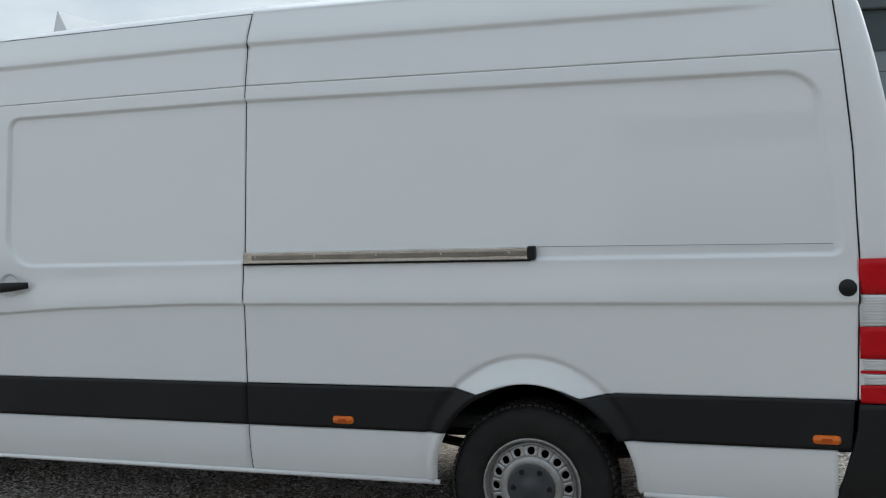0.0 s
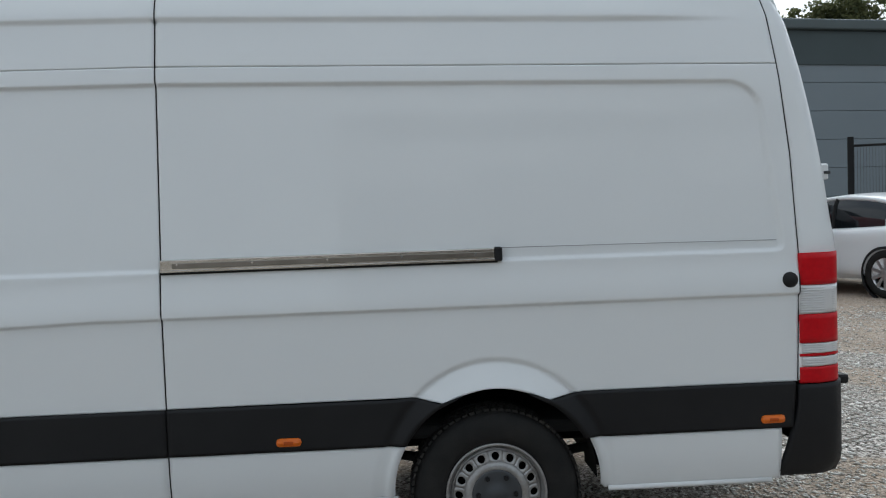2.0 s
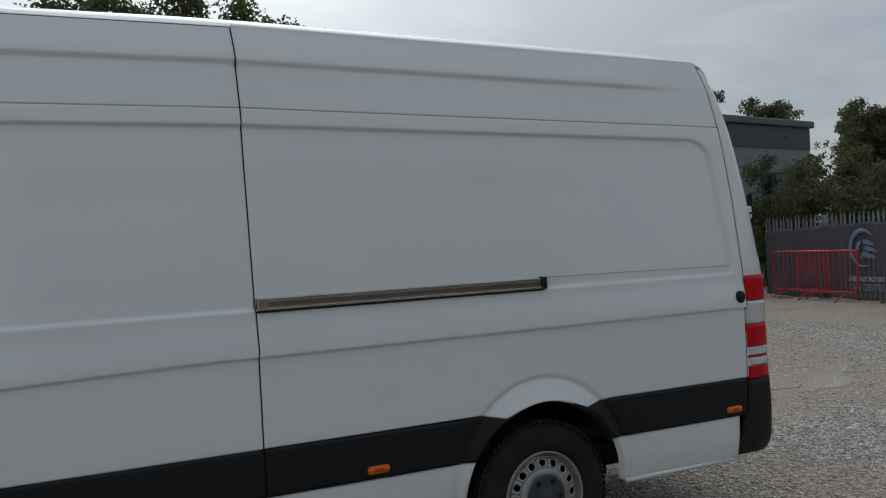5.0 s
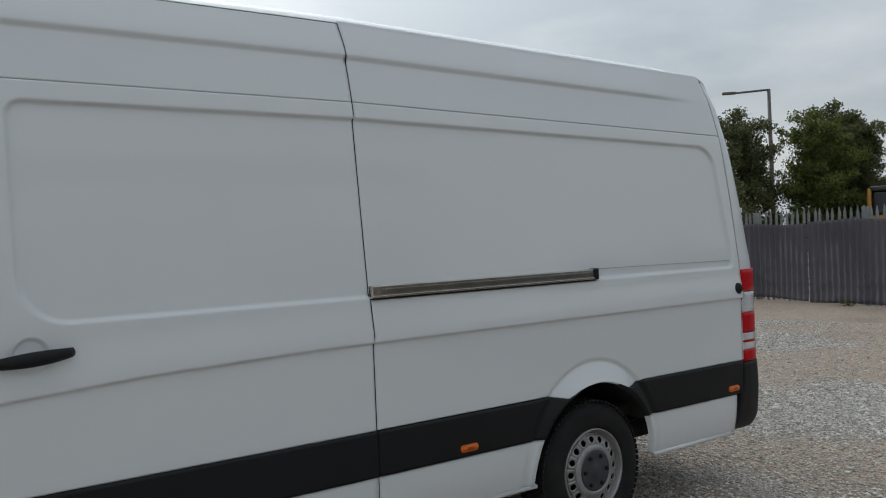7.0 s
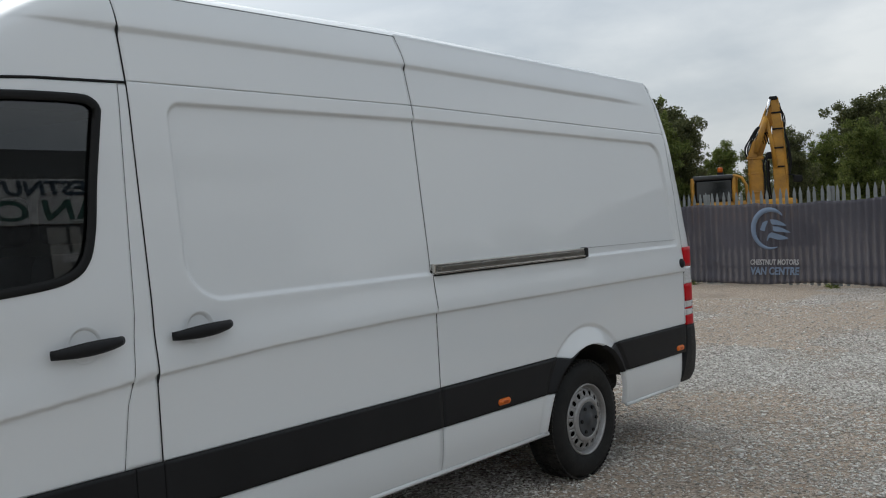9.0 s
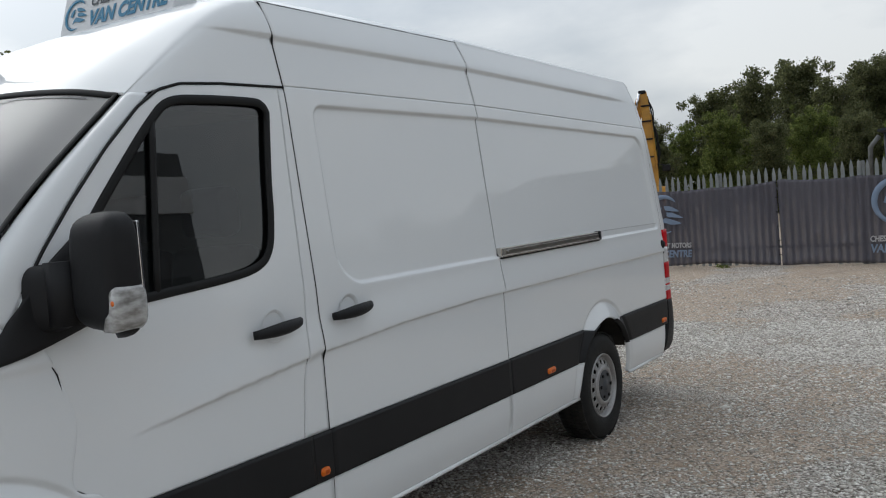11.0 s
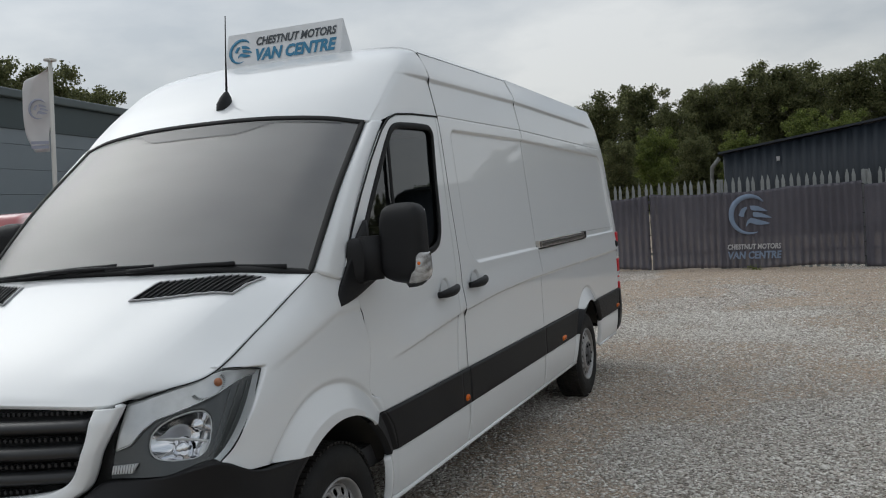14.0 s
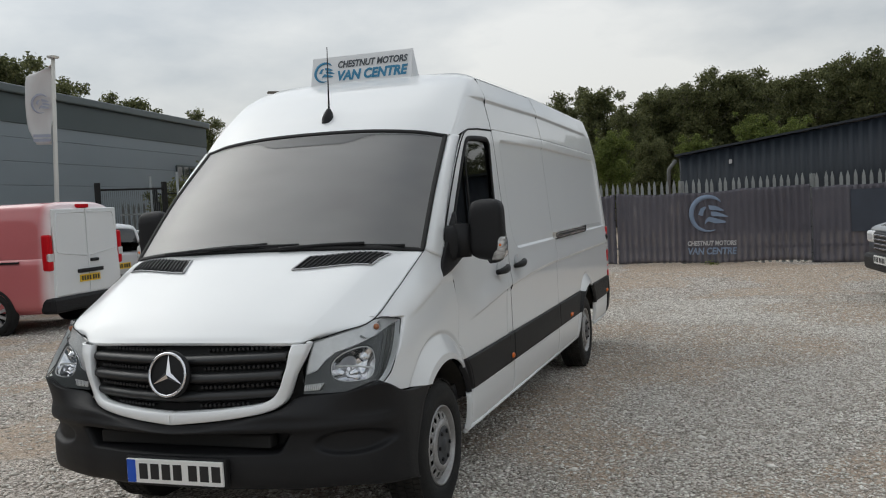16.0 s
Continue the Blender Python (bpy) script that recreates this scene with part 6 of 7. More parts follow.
    for i in range(6):
        a = 2 * math.pi * i / 6
        bm = bmesh.new()
        bmesh.ops.create_cone(bm, cap_ends=True, segments=6, radius1=0.012, radius2=0.010, depth=0.012, matrix=pose(0.078 * k * math.cos(a), -0.014, 0.078 * k * math.sin(a), 90))
        part("wheel_nut", bm, BLACKPL, cap)
    vs, fs = lathe([(0.195, 0.11), (0.05, 0.10), (0.0, 0.10)], 32)
    link_mesh("brake_drum", [(v[0] * k, v[1], v[2] * k) for v in vs], fs, DARK, w)
    return w


for hub in (HUB_R, HUB_F):
    hz = 0.325 if hub == HUB_R else 0.355
    wheel_parts(van, hub, hz, 0.028, -1)
    wheel_parts(van, hub, hz, 2 * MID - 0.028, 1)
    hx_, hz_, hr_ = (HUB_R, HUB_Z, 0.452) if hub == HUB_R else (FA_X, FA_Z, 0.515)
    # dark wheelhouse
    for mir in (0, 1):
        vs, fs = [], []
        m = 25
        for i in range(m):
            a = math.pi * (0.13 + 0.74 * i / (m - 1))
            for yy in (0.02, 0.45):
                vs.append((hx_ + hr_ * math.cos(a), yy if not mir else 2 * MID - yy, hz_ + hr_ * math.sin(a)))
        fs = [(2 * i, 2 * i + 1, 2 * i + 3, 2 * i + 2) for i in range(m - 1)]
        link_mesh("wheel_housing", vs, fs, HOUSING, van, "dark dusty wheel housing")
        vs = []
        for i in range(9):
            a = math.pi * (0.14 - 0.15 * i / 8)
            for yy in (0.16, 0.42):
                vs.append((hx_ + hr_ * math.cos(a), yy if not mir else 2 * MID - yy, hz_ + hr_ * math.sin(a)))
        link_mesh("arch_liner", vs, [(2 * i, 2 * i + 1, 2 * i + 3, 2 * i + 2) for i in range(8)], HOUSING, van)
box("underbody", (-4.9, 0.10, 0.55), (1.35, 2 * MID - 0.10, 0.61), DARK, van, 0.02)
for yy in (0.42, 2 * MID - 0.42):
    box("chassis_rail", (-4.6, yy - 0.05, 0.45), (1.3, yy + 0.05, 0.56), DARK, van, 0.01)
for yy in (0.30, 2 * MID - 0.30):
    tube("leaf_spring", catmull([(-0.72, yy, 0.50), (-0.3, yy, 0.42), (0.0, yy, 0.39), (0.35, yy, 0.42), (0.78, yy, 0.50)], 14), 0.022, DARK, van, 6)
box("silencer", (-2.4, 0.7, 0.24), (-1.5, 1.1, 0.40), DARK, van, 0.05)
box("spare_wheel_carrier", (0.5, 0.5, 0.26), (1.2, 1.5, 0.42), DARK, van, 0.06)
tube("rear_axle", [(HUB_R, 0.2, 0.33), (HUB_R, MID, 0.33), (HUB_R, 2 * MID - 0.2, 0.33)], 0.05, DARK, van, 10)
bulk = box("bulkhead", (-2.80, 0.14, 0.45), (-2.76, 2 * MID - 0.14, 2.22), material("bulkhead_grey", (0.24, 0.245, 0.24), 0.6, vary=0.3, scale=2), van)

# ---- cab inside ----
box("cab_floor", (-4.75, 0.08, 0.50), (-2.8, 2 * MID - 0.08, 0.60), GREYCAB, van)
dash = [[(-4.45, 0.14, 1.34), (-4.52, MID, 1.36)], [(-4.20, 0.12, 1.36), (-4.25, MID, 1.39)], [(-3.95, 0.12, 1.30), (-3.92, MID, 1.32)], [(-3.90, 0.12, 0.95), (-3.88, MID, 0.95)]]
sheet("dashboard", loft([full(d) for d in dash], 30, 24), (0, 0, 1), DASH, van, "grey dashboard", 0)
for yc in (0.50, 1.02, 1.50):
    bm = bmesh.new()
    add_box(bm, (-3.45, yc - 0.23, 0.80), (-2.95, yc + 0.23, 0.98), 0.05)
    add_box(bm, (-3.06, yc - 0.23, 0.95), (-2.92, yc + 0.23, 1.52), 0.05, Matrix.Translation((-3, 0, 0.95)) @ Matrix.Rotation(radians(10), 4, "Y") @ Matrix.Translation((3, 0, -0.95)))
    add_box(bm, (-2.97, yc - 0.14, 1.55), (-2.86, yc + 0.14, 1.76), 0.04)
    part("cab_seat", bm, GREYCAB, van, "dark grey cab seat", True)
vs, fs = tube_mesh([(0.19 * math.cos(a), 0.19 * math.sin(a), 0) for a in np.linspace(0, 2 * math.pi, 30, endpoint=False)], 0.015, 8, True, 1, (0, 0, 1))
rm = pose(-3.72, 1.46, 1.30, 0, -62, 0)
link_mesh("steering_wheel", [tuple(rm @ Vector(v)) for v in vs], fs, BLACKPL, van, "black steering wheel")

LINING = material("headliner", (0.16, 0.16, 0.158), 0.9, vary=0.2, scale=4)
hd = [[(-3.60, 0.22, 2.05), (-3.66, MID, 2.09)], [(-3.35, 0.20, 2.03), (-3.40, MID, 2.06)], [(-2.85, 0.18, 2.02), (-2.85, MID, 2.05)]]
sheet("headliner", loft([full(h) for h in hd], 20, 10), (0, 0, -1), LINING, van, "pale grey cab headliner", 0)
for yc in (0.62, 1.30):
    box("dash_paper", (-4.30, yc - 0.16, 1.395), (-4.12, yc + 0.16, 1.40), LINING, van)

# ---- board on the roof ----
board = empty("roof_board", Matrix.Identity(4), "white wedge advertising board lying on the van roof", "sign board")
a, b, c = (-2.90, 2.530), (-2.835, 2.745), (-2.74, 2.555)
ny0, ny1 = 0.625, 1.405
bm = bmesh.new()
f = [bm.verts.new((x, y, z)) for y in (ny0, ny1) for x, z in (a, b, c)]
for q in ((0, 1, 2), (3, 5, 4), (0, 3, 4, 1), (1, 4, 5, 2), (2, 5, 3, 0)):
    bm.faces.new([f[i] for i in q])
bmesh.ops.bevel(bm, geom=list(bm.edges), offset=0.003, segments=1, affect="EDGES")
part("board_body", bm, BOARD, board)
ang = math.degrees(math.atan2(b[0] - a[0], b[1] - a[1]))
up = Vector((b[0] - a[0], 0, b[1] - a[1])).normalized()
acr = Vector((0, -1, 0))
nrm = acr.cross(up)
M = Matrix((( acr.x, -nrm.x, up.x, a[0] - 0.001), (acr.y, -nrm.y, up.y, ny1), (acr.z, -nrm.z, up.z, a[1]), (0, 0, 0, 1)))
if nrm.x > 0:
    M = Matrix((( acr.x, nrm.x, up.x, a[0] - 0.001), (acr.y, nrm.y, up.y, ny1), (acr.z, nrm.z, up.z, a[1]), (0, 0, 0, 1)))
lettering("board_text", "CHESTNUT MOTORS", 0.07, GREYSIGN, board, M @ Matrix.Translation((0.205, -0.003, 0.132)), 0.0006, 0.15, 0.0022, fit=0.535)
lettering("board_text", "VAN CENTRE", 0.10, TEAL, board, M @ Matrix.Translation((0.205, -0.003, 0.036)), 0.0006, 0.15, 0.0042, fit=0.54)
emblem(board, M @ Matrix.Translation((0.105, -0.004, 0.105)), 0.072, TEAL)

# ---- trees ----
def leaf_material(name, a, b):
    m = material(name, a, 0.6, spec=0.25)
    t = m.node_tree
    g = t.nodes.new("ShaderNodeNewGeometry")
    r = t.nodes.new("ShaderNodeValToRGB")
    r.color_ramp.elements[0].color, r.color_ramp.elements[1].color = (*a, 1), (*b, 1)
    t.links.new(g.outputs["Random Per Island"], r.inputs["Fac"])
    t.links.new(r.outputs["Color"], t.nodes["Principled BSDF"].inputs["Base Color"])
    thin, blend = t.nodes.new("ShaderNodeBsdfTranslucent"), t.nodes.new("ShaderNodeMixShader")
    blend.inputs["Fac"].default_value = 0.5
    t.links.new(r.outputs["Color"], thin.inputs["Color"])
    t.links.new(t.nodes["Principled BSDF"].outputs["BSDF"], blend.inputs[1])
    t.links.new(thin.outputs["BSDF"], blend.inputs[2])
    t.links.new(blend.outputs["Shader"], t.nodes["Material Output"].inputs["Surface"])
    return m


LEAF = leaf_material("dark_leaves", (0.060, 0.073, 0.032), (0.20, 0.205, 0.09))
LEAFL = leaf_material("light_leaves", (0.075, 0.105, 0.026), (0.235, 0.27, 0.075))
BARK = material("bark", (0.11, 0.095, 0.08), 0.9, vary=0.6, scale=3, bump=0.5, bump_scale=15)
trng = np.random.default_rng(11)


def crown_mesh(name, blobs, count, size, mat):
    """Many small bent leaf sprays on and inside a cluster of uneven blobs."""
    w = np.array([b[3] ** 2.3 for b in blobs])
    pick = trng.choice(len(blobs), count, p=w / w.sum())
    B = np.array(blobs)[pick]
    d = trng.normal(size=(count, 3))
    d /= np.linalg.norm(d, axis=1, keepdims=True)
    rad = trng.uniform(0.0, 1.0, count)[:, None] ** 0.5 * trng.uniform(0.7, 1.25, count)[:, None] * B[:, 3:4]
    c = B[:, :3] + d * rad * np.array((1, 1, 0.85))
    s = size * trng.uniform(0.5, 1.3, count)[:, None]
    a = trng.normal(size=(count, 3))
    a /= np.linalg.norm(a, axis=1, keepdims=True)
    b = np.cross(a, trng.normal(size=(count, 3)))
    b /= np.linalg.norm(b, axis=1, keepdims=True)
    n = np.cross(a, b)
    V = np.stack([c - a * s, c + b * s * 0.6 + n * s * 0.25, c + a * s, c - b * s * 0.6 + n * s * 0.2], axis=1).reshape(-1, 3)
    F = np.arange(count * 4).reshape(-1, 4)
    me = bpy.data.meshes.new(name)
    me.vertices.add(len(V))
    me.vertices.foreach_set("co", V.ravel())
    me.loops.add(F.size)
    me.loops.foreach_set("vertex_index", F.ravel().astype(np.int32))
    me.polygons.add(len(F))
    me.polygons.foreach_set("loop_start", (np.arange(len(F)) * 4).astype(np.int32))
    me.update(calc_edges=True)
    me.materials.append(mat)
    return me


def make_tree(name, h, spread, leaf, count, mat, label):
    """A tapered trunk with limbs and an uneven crown, height h; returned at the origin."""
    t = empty(name, None, label, "tree")
    tr = [(0, 0, 0)]
    for k in range(1, 6):
        tr.append((trng.normal() * 0.03 * h, trng.normal() * 0.03 * h, h * 0.16 * k))
    tube("trunk", catmull(tr, 14), np.linspace(0.022 * h, 0.004 * h, 14), BARK, t, 8)
    blobs = []
    bm_v, bm_f = [], []

    def limb(p, q, r0, r1):
        vs, fs = tube_mesh([p, (p + q) / 2 + np.array((0, 0, -0.02 * h)), q], [r0, (r0 + r1) / 2, r1], 5)
        o = len(bm_v)
        bm_v.extend(list(vs))
        bm_f.extend([tuple(i + o for i in f_) for f_ in fs])

    spine = catmull(tr, 30)
    for k in range(15):
        a = k * 2.4 + trng.uniform(-0.4, 0.4)
        f = 0.22 + 0.70 * (k / 14) + trng.uniform(-0.05, 0.05)
        rr = spread * h * (1.05 - 0.72 * abs(f - 0.45) / 0.5) * trng.uniform(0.5, 1.08)
        st = np.array(spine[int(min(f * 0.85, 0.95) * 29)])
        en = np.array((rr * math.cos(a), rr * math.sin(a), h * min(f, 0.93)))
        limb(st, en, 0.007 * h, 0.002 * h)
        blobs.append((*(en * 0.55 + st * 0.45), h * 0.105))
        blobs.append((*(en * 0.9 + st * 0.1), h * trng.uniform(0.065, 0.10)))
        for _ in range(6):
            tw = en + trng.normal(size=3) * np.array((0.060, 0.060, 0.055)) * h
            limb(en * 0.7 + st * 0.3, tw, 0.0022 * h, 0.0008 * h)
            blobs.append((*tw, h * trng.uniform(0.028, 0.062)))
    for _ in range(14):
        tw = np.array((trng.normal() * 0.07 * h, trng.normal() * 0.07 * h, h * trng.uniform(0.78, 0.99)))
        limb(np.array(spine[26]), tw, 0.0025 * h, 0.0008 * h)
        blobs.append((*tw, h * trng.uniform(0.035, 0.07)))
    blobs.append((0.05 * h, 0, h * 0.5, h * 0.13))
    link_mesh("branchwork", bm_v, bm_f, BARK, t)
    me = crown_mesh("crown", blobs, count, leaf, mat)
    c = new("crown", me)
    c.parent = t
    return t


def tree_at(proto, h0, cx, cy, az, dist, el, cz=1.6, turn=0.0):
    """A copy of a tree seen from (cx, cy) at that bearing and distance, its top at elevation el."""
    h = cz + dist * math.tan(radians(el))
    s = 1.07 * h / h0
    return (proto, cx + dist * math.cos(radians(az)), cy + dist * math.sin(radians(az)), s, turn)


H0 = 9.0
kinds = [make_tree("tree", H0, 0.25, 0.085, 36000, LEAF, "broad dark green tree beyond the fence"),
         make_tree("tree", H0, 0.20, 0.08, 28000, LEAF, "tall airy dark green tree beyond the fence"),
         make_tree("tree", H0, 0.30, 0.085, 36000, LEAFL, "bushy lighter green tree beyond the fence")]
spots = []
# woods beyond the shed and fence
for az, el, dist, k in ((17, 3.7, 50, 1), (14, 4.7, 56, 0), (11.5, 5.7, 52, 1), (9.5, 6.0, 58, 0), (7.5, 5.2, 50, 1), (5.5, 5.8, 55, 0), (3.3, 6.5, 54, 1), (1.5, 7.1, 56, 0), (-0.6, 6.9, 60, 1), (-2.4, 6.6, 54, 0), (-4.2, 6.9, 58, 1), (-6.2, 7.2, 54, 0),
                       (-8.5, 7.0, 56, 1), (-11, 7.0, 58, 0), (12.8, 3.6, 42, 2), (8.4, 3.4, 44, 2), (0.0, 3.7, 42, 2), (-2.0, 3.4, 40, 2), (3.5, 3.2, 40, 2), (-14, 6.5, 60, 1), (10.4, 3.0, 40, 0), (6.2, 3.2, 41, 0), (4.4, 6.0, 58, 0), (6.6, 5.4, 57, 1), (12.7, 4.9, 55, 0), (0.4, 6.6, 58, 1), (-5.2, 6.8, 56, 0)):
    spots.append(tree_at(kinds[k], H0, -8.9, -1.62, az, dist, el - (0.7 if el > 4 and az < 3 else 0.35 if 3 <= az < 8 else 0.0), turn=az * 37))
# trees beyond the fence, seen past the van's rear
for az, el, dist, k in ((36, 6.2, 34, 0), (33.5, 6.3, 36, 1), (29.6, 5.8, 36, 2), (27.6, 5.2, 38, 0)):
    spots.append(tree_at(kinds[k], H0, -3.4, -3.2, az, dist, el, turn=az * 53))
for az, el, dist, k in ((27.3, 5.9, 40, 0), (24.0, 3.4, 52, 2), (18.4, 3.4, 50, 2), (16.2, 3.4, 50, 0), (22, 2.8, 60, 0), (20, 2.6, 60, 2)):
    spots.append(tree_at(kinds[k], H0, -4.64, -2.96, az, dist, el, turn=az * 71))
# behind the warehouse
for az, el, dist, k in ((94.5, 13.5, 42, 1), (90, 11.0, 42, 0), (86.2, 14.9, 43, 0), (83.6, 13.6, 43, 1), (80.6, 15.6, 43, 1), (78, 13.2, 44, 0), (75.3, 14.9, 44, 1), (72, 12.6, 44, 0), (68, 11.5, 44, 0), (98, 13.0, 42, 1), (53.5, 9.2, 52, 0), (51.2, 9.4, 52, 1), (49.3, 8.6, 54, 0), (58, 9.0, 50, 1), (62, 10.6, 46, 0)):
    spots.append(tree_at(kinds[k], H0, -1.39, -3.73, az, dist, el - 0.45, turn=az * 29))
for az, el, dist, k in ((43.8, 8.6, 52, 0), (41.5, 7.3, 54, 1), (37.6, 6.7, 60, 0), (33.4, 5.8, 62, 1), (47, 9.2, 50, 0)):
    spots.append(tree_at(kinds[k], H0, -8.9, -1.62, az, dist, el, turn=az * 31))
# trees on the open side of the yard, which the van's side mirrors
for i in range(14):
    az = -17 - i * 2.1
    spots.append(tree_at(kinds[i % 3], H0, -1, 0, az, 44 + 3 * math.sin(i * 1.9), 5.1 + 0.6 * math.sin(i * 2.3), turn=i * 77))
for i in range(26):
    az = 186 + i * 5.0
    spots.append(tree_at(kinds[i % 3], H0, -2, 0, az, 70 + 10 * math.sin(i * 1.9), 4.2 + 0.8 * math.sin(i * 2.3), turn=i * 77))
used = set()
for proto, tx, ty, s, turn in spots:
    m = Matrix.Translation((tx, ty, -0.05)) @ Matrix.Rotation(radians(turn), 4, "Z") @ Matrix.Diagonal((s, s, s, 1))
    if proto not in used:
        used.add(proto)
        proto.matrix_basis = m
    else:
        c = copy_thing(proto, Matrix.Identity(4))
        c.matrix_basis = m

# brambles against the gate
bush = empty("bush", Matrix.Translation((16.9, 15.6, 0)), "tangled dark green bush growing behind the gate", "bush")
tb = [(-0.6, 0.3, 2.4, 0.6), (0.3, -0.2, 3.2, 0.45), (1.6, -0.8, 3.1, 0.6), (2.4, -1.6, 3.0, 0.7), (1.8, -0.4, 2.2, 0.9), (0, 0, 0.9, 0.9), (0.4, -1.2, 1.0, 1.0), (0.9, -2.3, 1.1, 1.05),
      (0.2, -0.6, 2.0, 0.8), (0.7, -1.8, 2.3, 0.8), (1.0, -3.0, 2.0, 0.9), (0.9, -1.3, 3.0, 0.5), (1.2, -3.8, 1.6, 1.0), (-0.9, 0.9, 1.2, 0.8), (1.6, -3.4, 2.7, 0.6), (-0.5, 1.2, 2.0, 0.5), (0.6, -0.4, 3.5, 0.3), (1.9, -2.4, 3.5, 0.35)]
tb += [(x + trng.normal() * 0.5, y + trng.normal() * 0.5, z + trng.uniform(0, 0.7), r * 0.35) for x, y, z, r in tb]
o = new("leaves", crown_mesh("leaves", tb, 30000, 0.055, LEAF))
o.parent = bush
for k in range(9):
    bx, by = trng.uniform(-0.5, 1.5), trng.uniform(-3.4, 0.6)
    tube("stem", catmull([(bx, by, 0), (bx + trng.normal() * 0.2, by + trng.normal() * 0.2, 1.3), (bx + trng.normal() * 0.4, by + trng.normal() * 0.4, trng.uniform(2.2, 3.2))], 8), np.linspace(0.03, 0.008, 8), BARK, bush, 6)

# weeds in the gravel
for k, (wx, wy, ws) in enumerate(((-2.0, 5.9, 0.12), (11.55, -0.6, 0.22), (12.2, 2.6, 0.18), (12.9, 5.6, 0.2), (13.6, 8.6, 0.25), (14.1, 11.6, 0.3))):
    me = crown_mesh("weed", [(0, 0, 0.02, ws * 0.8), (ws, 0.1, 0.02, ws * 0.6), (-ws * 0.8, -0.1, 0.02, ws * 0.6)], 160, 0.03, LEAFL)
    w_ = tagged(new("weed", me), "low green weed growing in the stones", "weed", kind="stuff")
    w_.matrix_basis = Matrix.Translation((wx, wy, 0)) @ Matrix.Diagonal((1, 1, 0.5, 1))

# ---- yellow excavator beyond the fence ----
YEL = material("digger_yellow", (0.60, 0.30, 0.03), 0.5, vary=0.8, scale=2.2, tint=(0.30, 0.15, 0.03), fine=0.2, fine_scale=15)
ex = empty("excavator", Matrix.Translation((29.6, 10.4, 0)) @ Matrix.Rotation(radians(111), 4, "Z"), "yellow tracked excavator with raised folded boom", "excavator")
# local +x runs along the fence towards the warehouse, the yard lies towards +y
for yy in (-1.1, 1.1):
    box("track", (-1.6, yy - 0.3, 0), (1.8, yy + 0.3, 0.8), DARK, ex, 0.25)
box("engine_house", (-0.9, -1.3, 0.9), (3.0, 1.0, 1.75), YEL, ex, 0.1)
box("cab", (1.28, -0.5, 1.75), (2.72, 0.95, 2.62), PANE, ex, 0.10, "dark glazed cab with yellow frame")
for xx in (1.28, 2.78):
    for yy in (-0.5, 0.98):
        tube("cab_post", catmull([(xx, yy, 1.7), (xx, yy, 2.4), (xx - (0.02 if xx > 2 else 0.04), yy - 0.03, 2.68)], 6), 0.075, YEL, ex, 8)
tube("cab_post", [(0.82, 0.98, 1.7), (0.84, 0.98, 2.3), (1.0, 0.98, 2.62), (1.3, 0.98, 2.72)], 0.06, YEL, ex, 8)
box("cab_roof", (1.2, -0.55, 2.58), (2.8, 1.02, 2.76), PANE, ex, 0.06)
box("beacon", (1.66, 0.3, 2.78), (1.9, 0.5, 2.86), DARK, ex, 0.02)
box("beacon_lens", (1.68, 0.32, 2.86), (1.88, 0.48, 3.06), ORANGE, ex, 0.05, "orange beacon")


def arm(name, outline, thick, y0, mat=None):
    bm = bmesh.new()
    prism(bm, outline, thick, Matrix.Translation((0, y0, 0)))
    bmesh.ops.recalc_face_normals(bm, faces=bm.faces)
    bmesh.ops.bevel(bm, geom=list(bm.edges), offset=0.022, segments=1, affect="EDGES")
    return part(name, bm, mat or YEL, ex)


arm("boom", [(0.24, 1.5), (0.75, 1.5), (0.77, 3.1), (0.74, 3.35), (0.30, 3.35), (0.24, 3.1)], 0.5, 0.0)
arm("boom_upper", [(0.28, 3.3), (0.72, 3.3), (0.70, 3.68), (0.38, 4.2), (0.20, 4.8), (-0.02, 5.32), (-0.16, 5.40), (-0.26, 5.2), (-0.18, 4.6), (0.05, 3.9)], 0.36, 0.0)
arm("dipper_arm", [(-0.63, 1.5), (-0.13, 1.5), (-0.12, 2.6), (-0.10, 3.4), (-0.16, 4.6), (-0.12, 5.3), (-0.14, 5.5), (-0.40, 5.5), (-0.44, 5.2), (-0.50, 4.6), (-0.57, 3.8), (-0.64, 2.8)], 0.26, 0.32)
arm("boom_flange", [(0.20, 3.26), (0.80, 3.26), (0.80, 3.38), (0.20, 3.38)], 0.6, -0.05)
arm("pivot_plate", [(0.78, 3.30), (0.56, 3.95), (0.34, 4.05), (0.42, 3.30)], 0.05, 0.50)
arm("stiffener", [(-0.60, 2.3), (-0.55, 2.3), (-0.48, 4.6), (-0.53, 4.6)], 0.05, 0.58)
arm("stiffener", [(0.68, 1.6), (0.73, 1.6), (0.73, 3.2), (0.68, 3.2)], 0.05, 0.50)
for zc in (2.9, 3.6, 4.3, 4.9):
    box("pipe_clamp", (-0.52, 0.56, zc), (-0.14, 0.64, zc + 0.06), DARK, ex, 0.01)
for k in range(3):
    tube("hose", catmull([(0.74 - 0.06 * k, 0.45, 3.30), (0.84 - 0.08 * k, 0.5, 3.62), (0.62 - 0.06 * k, 0.52, 4.08), (0.36 - 0.04 * k, 0.5, 4.45), (0.22, 0.5, 4.3)], 14), 0.028, DARK, ex, 6)
for k in range(2):
    tube("hose", catmull([(0.24 - 0.10 * k, 0.58, 1.6), (0.18 - 0.10 * k, 0.62, 2.4), (0.22 - 0.12 * k, 0.62, 3.0), (0.08, 0.6, 3.4)], 12), 0.035, DARK, ex, 6)
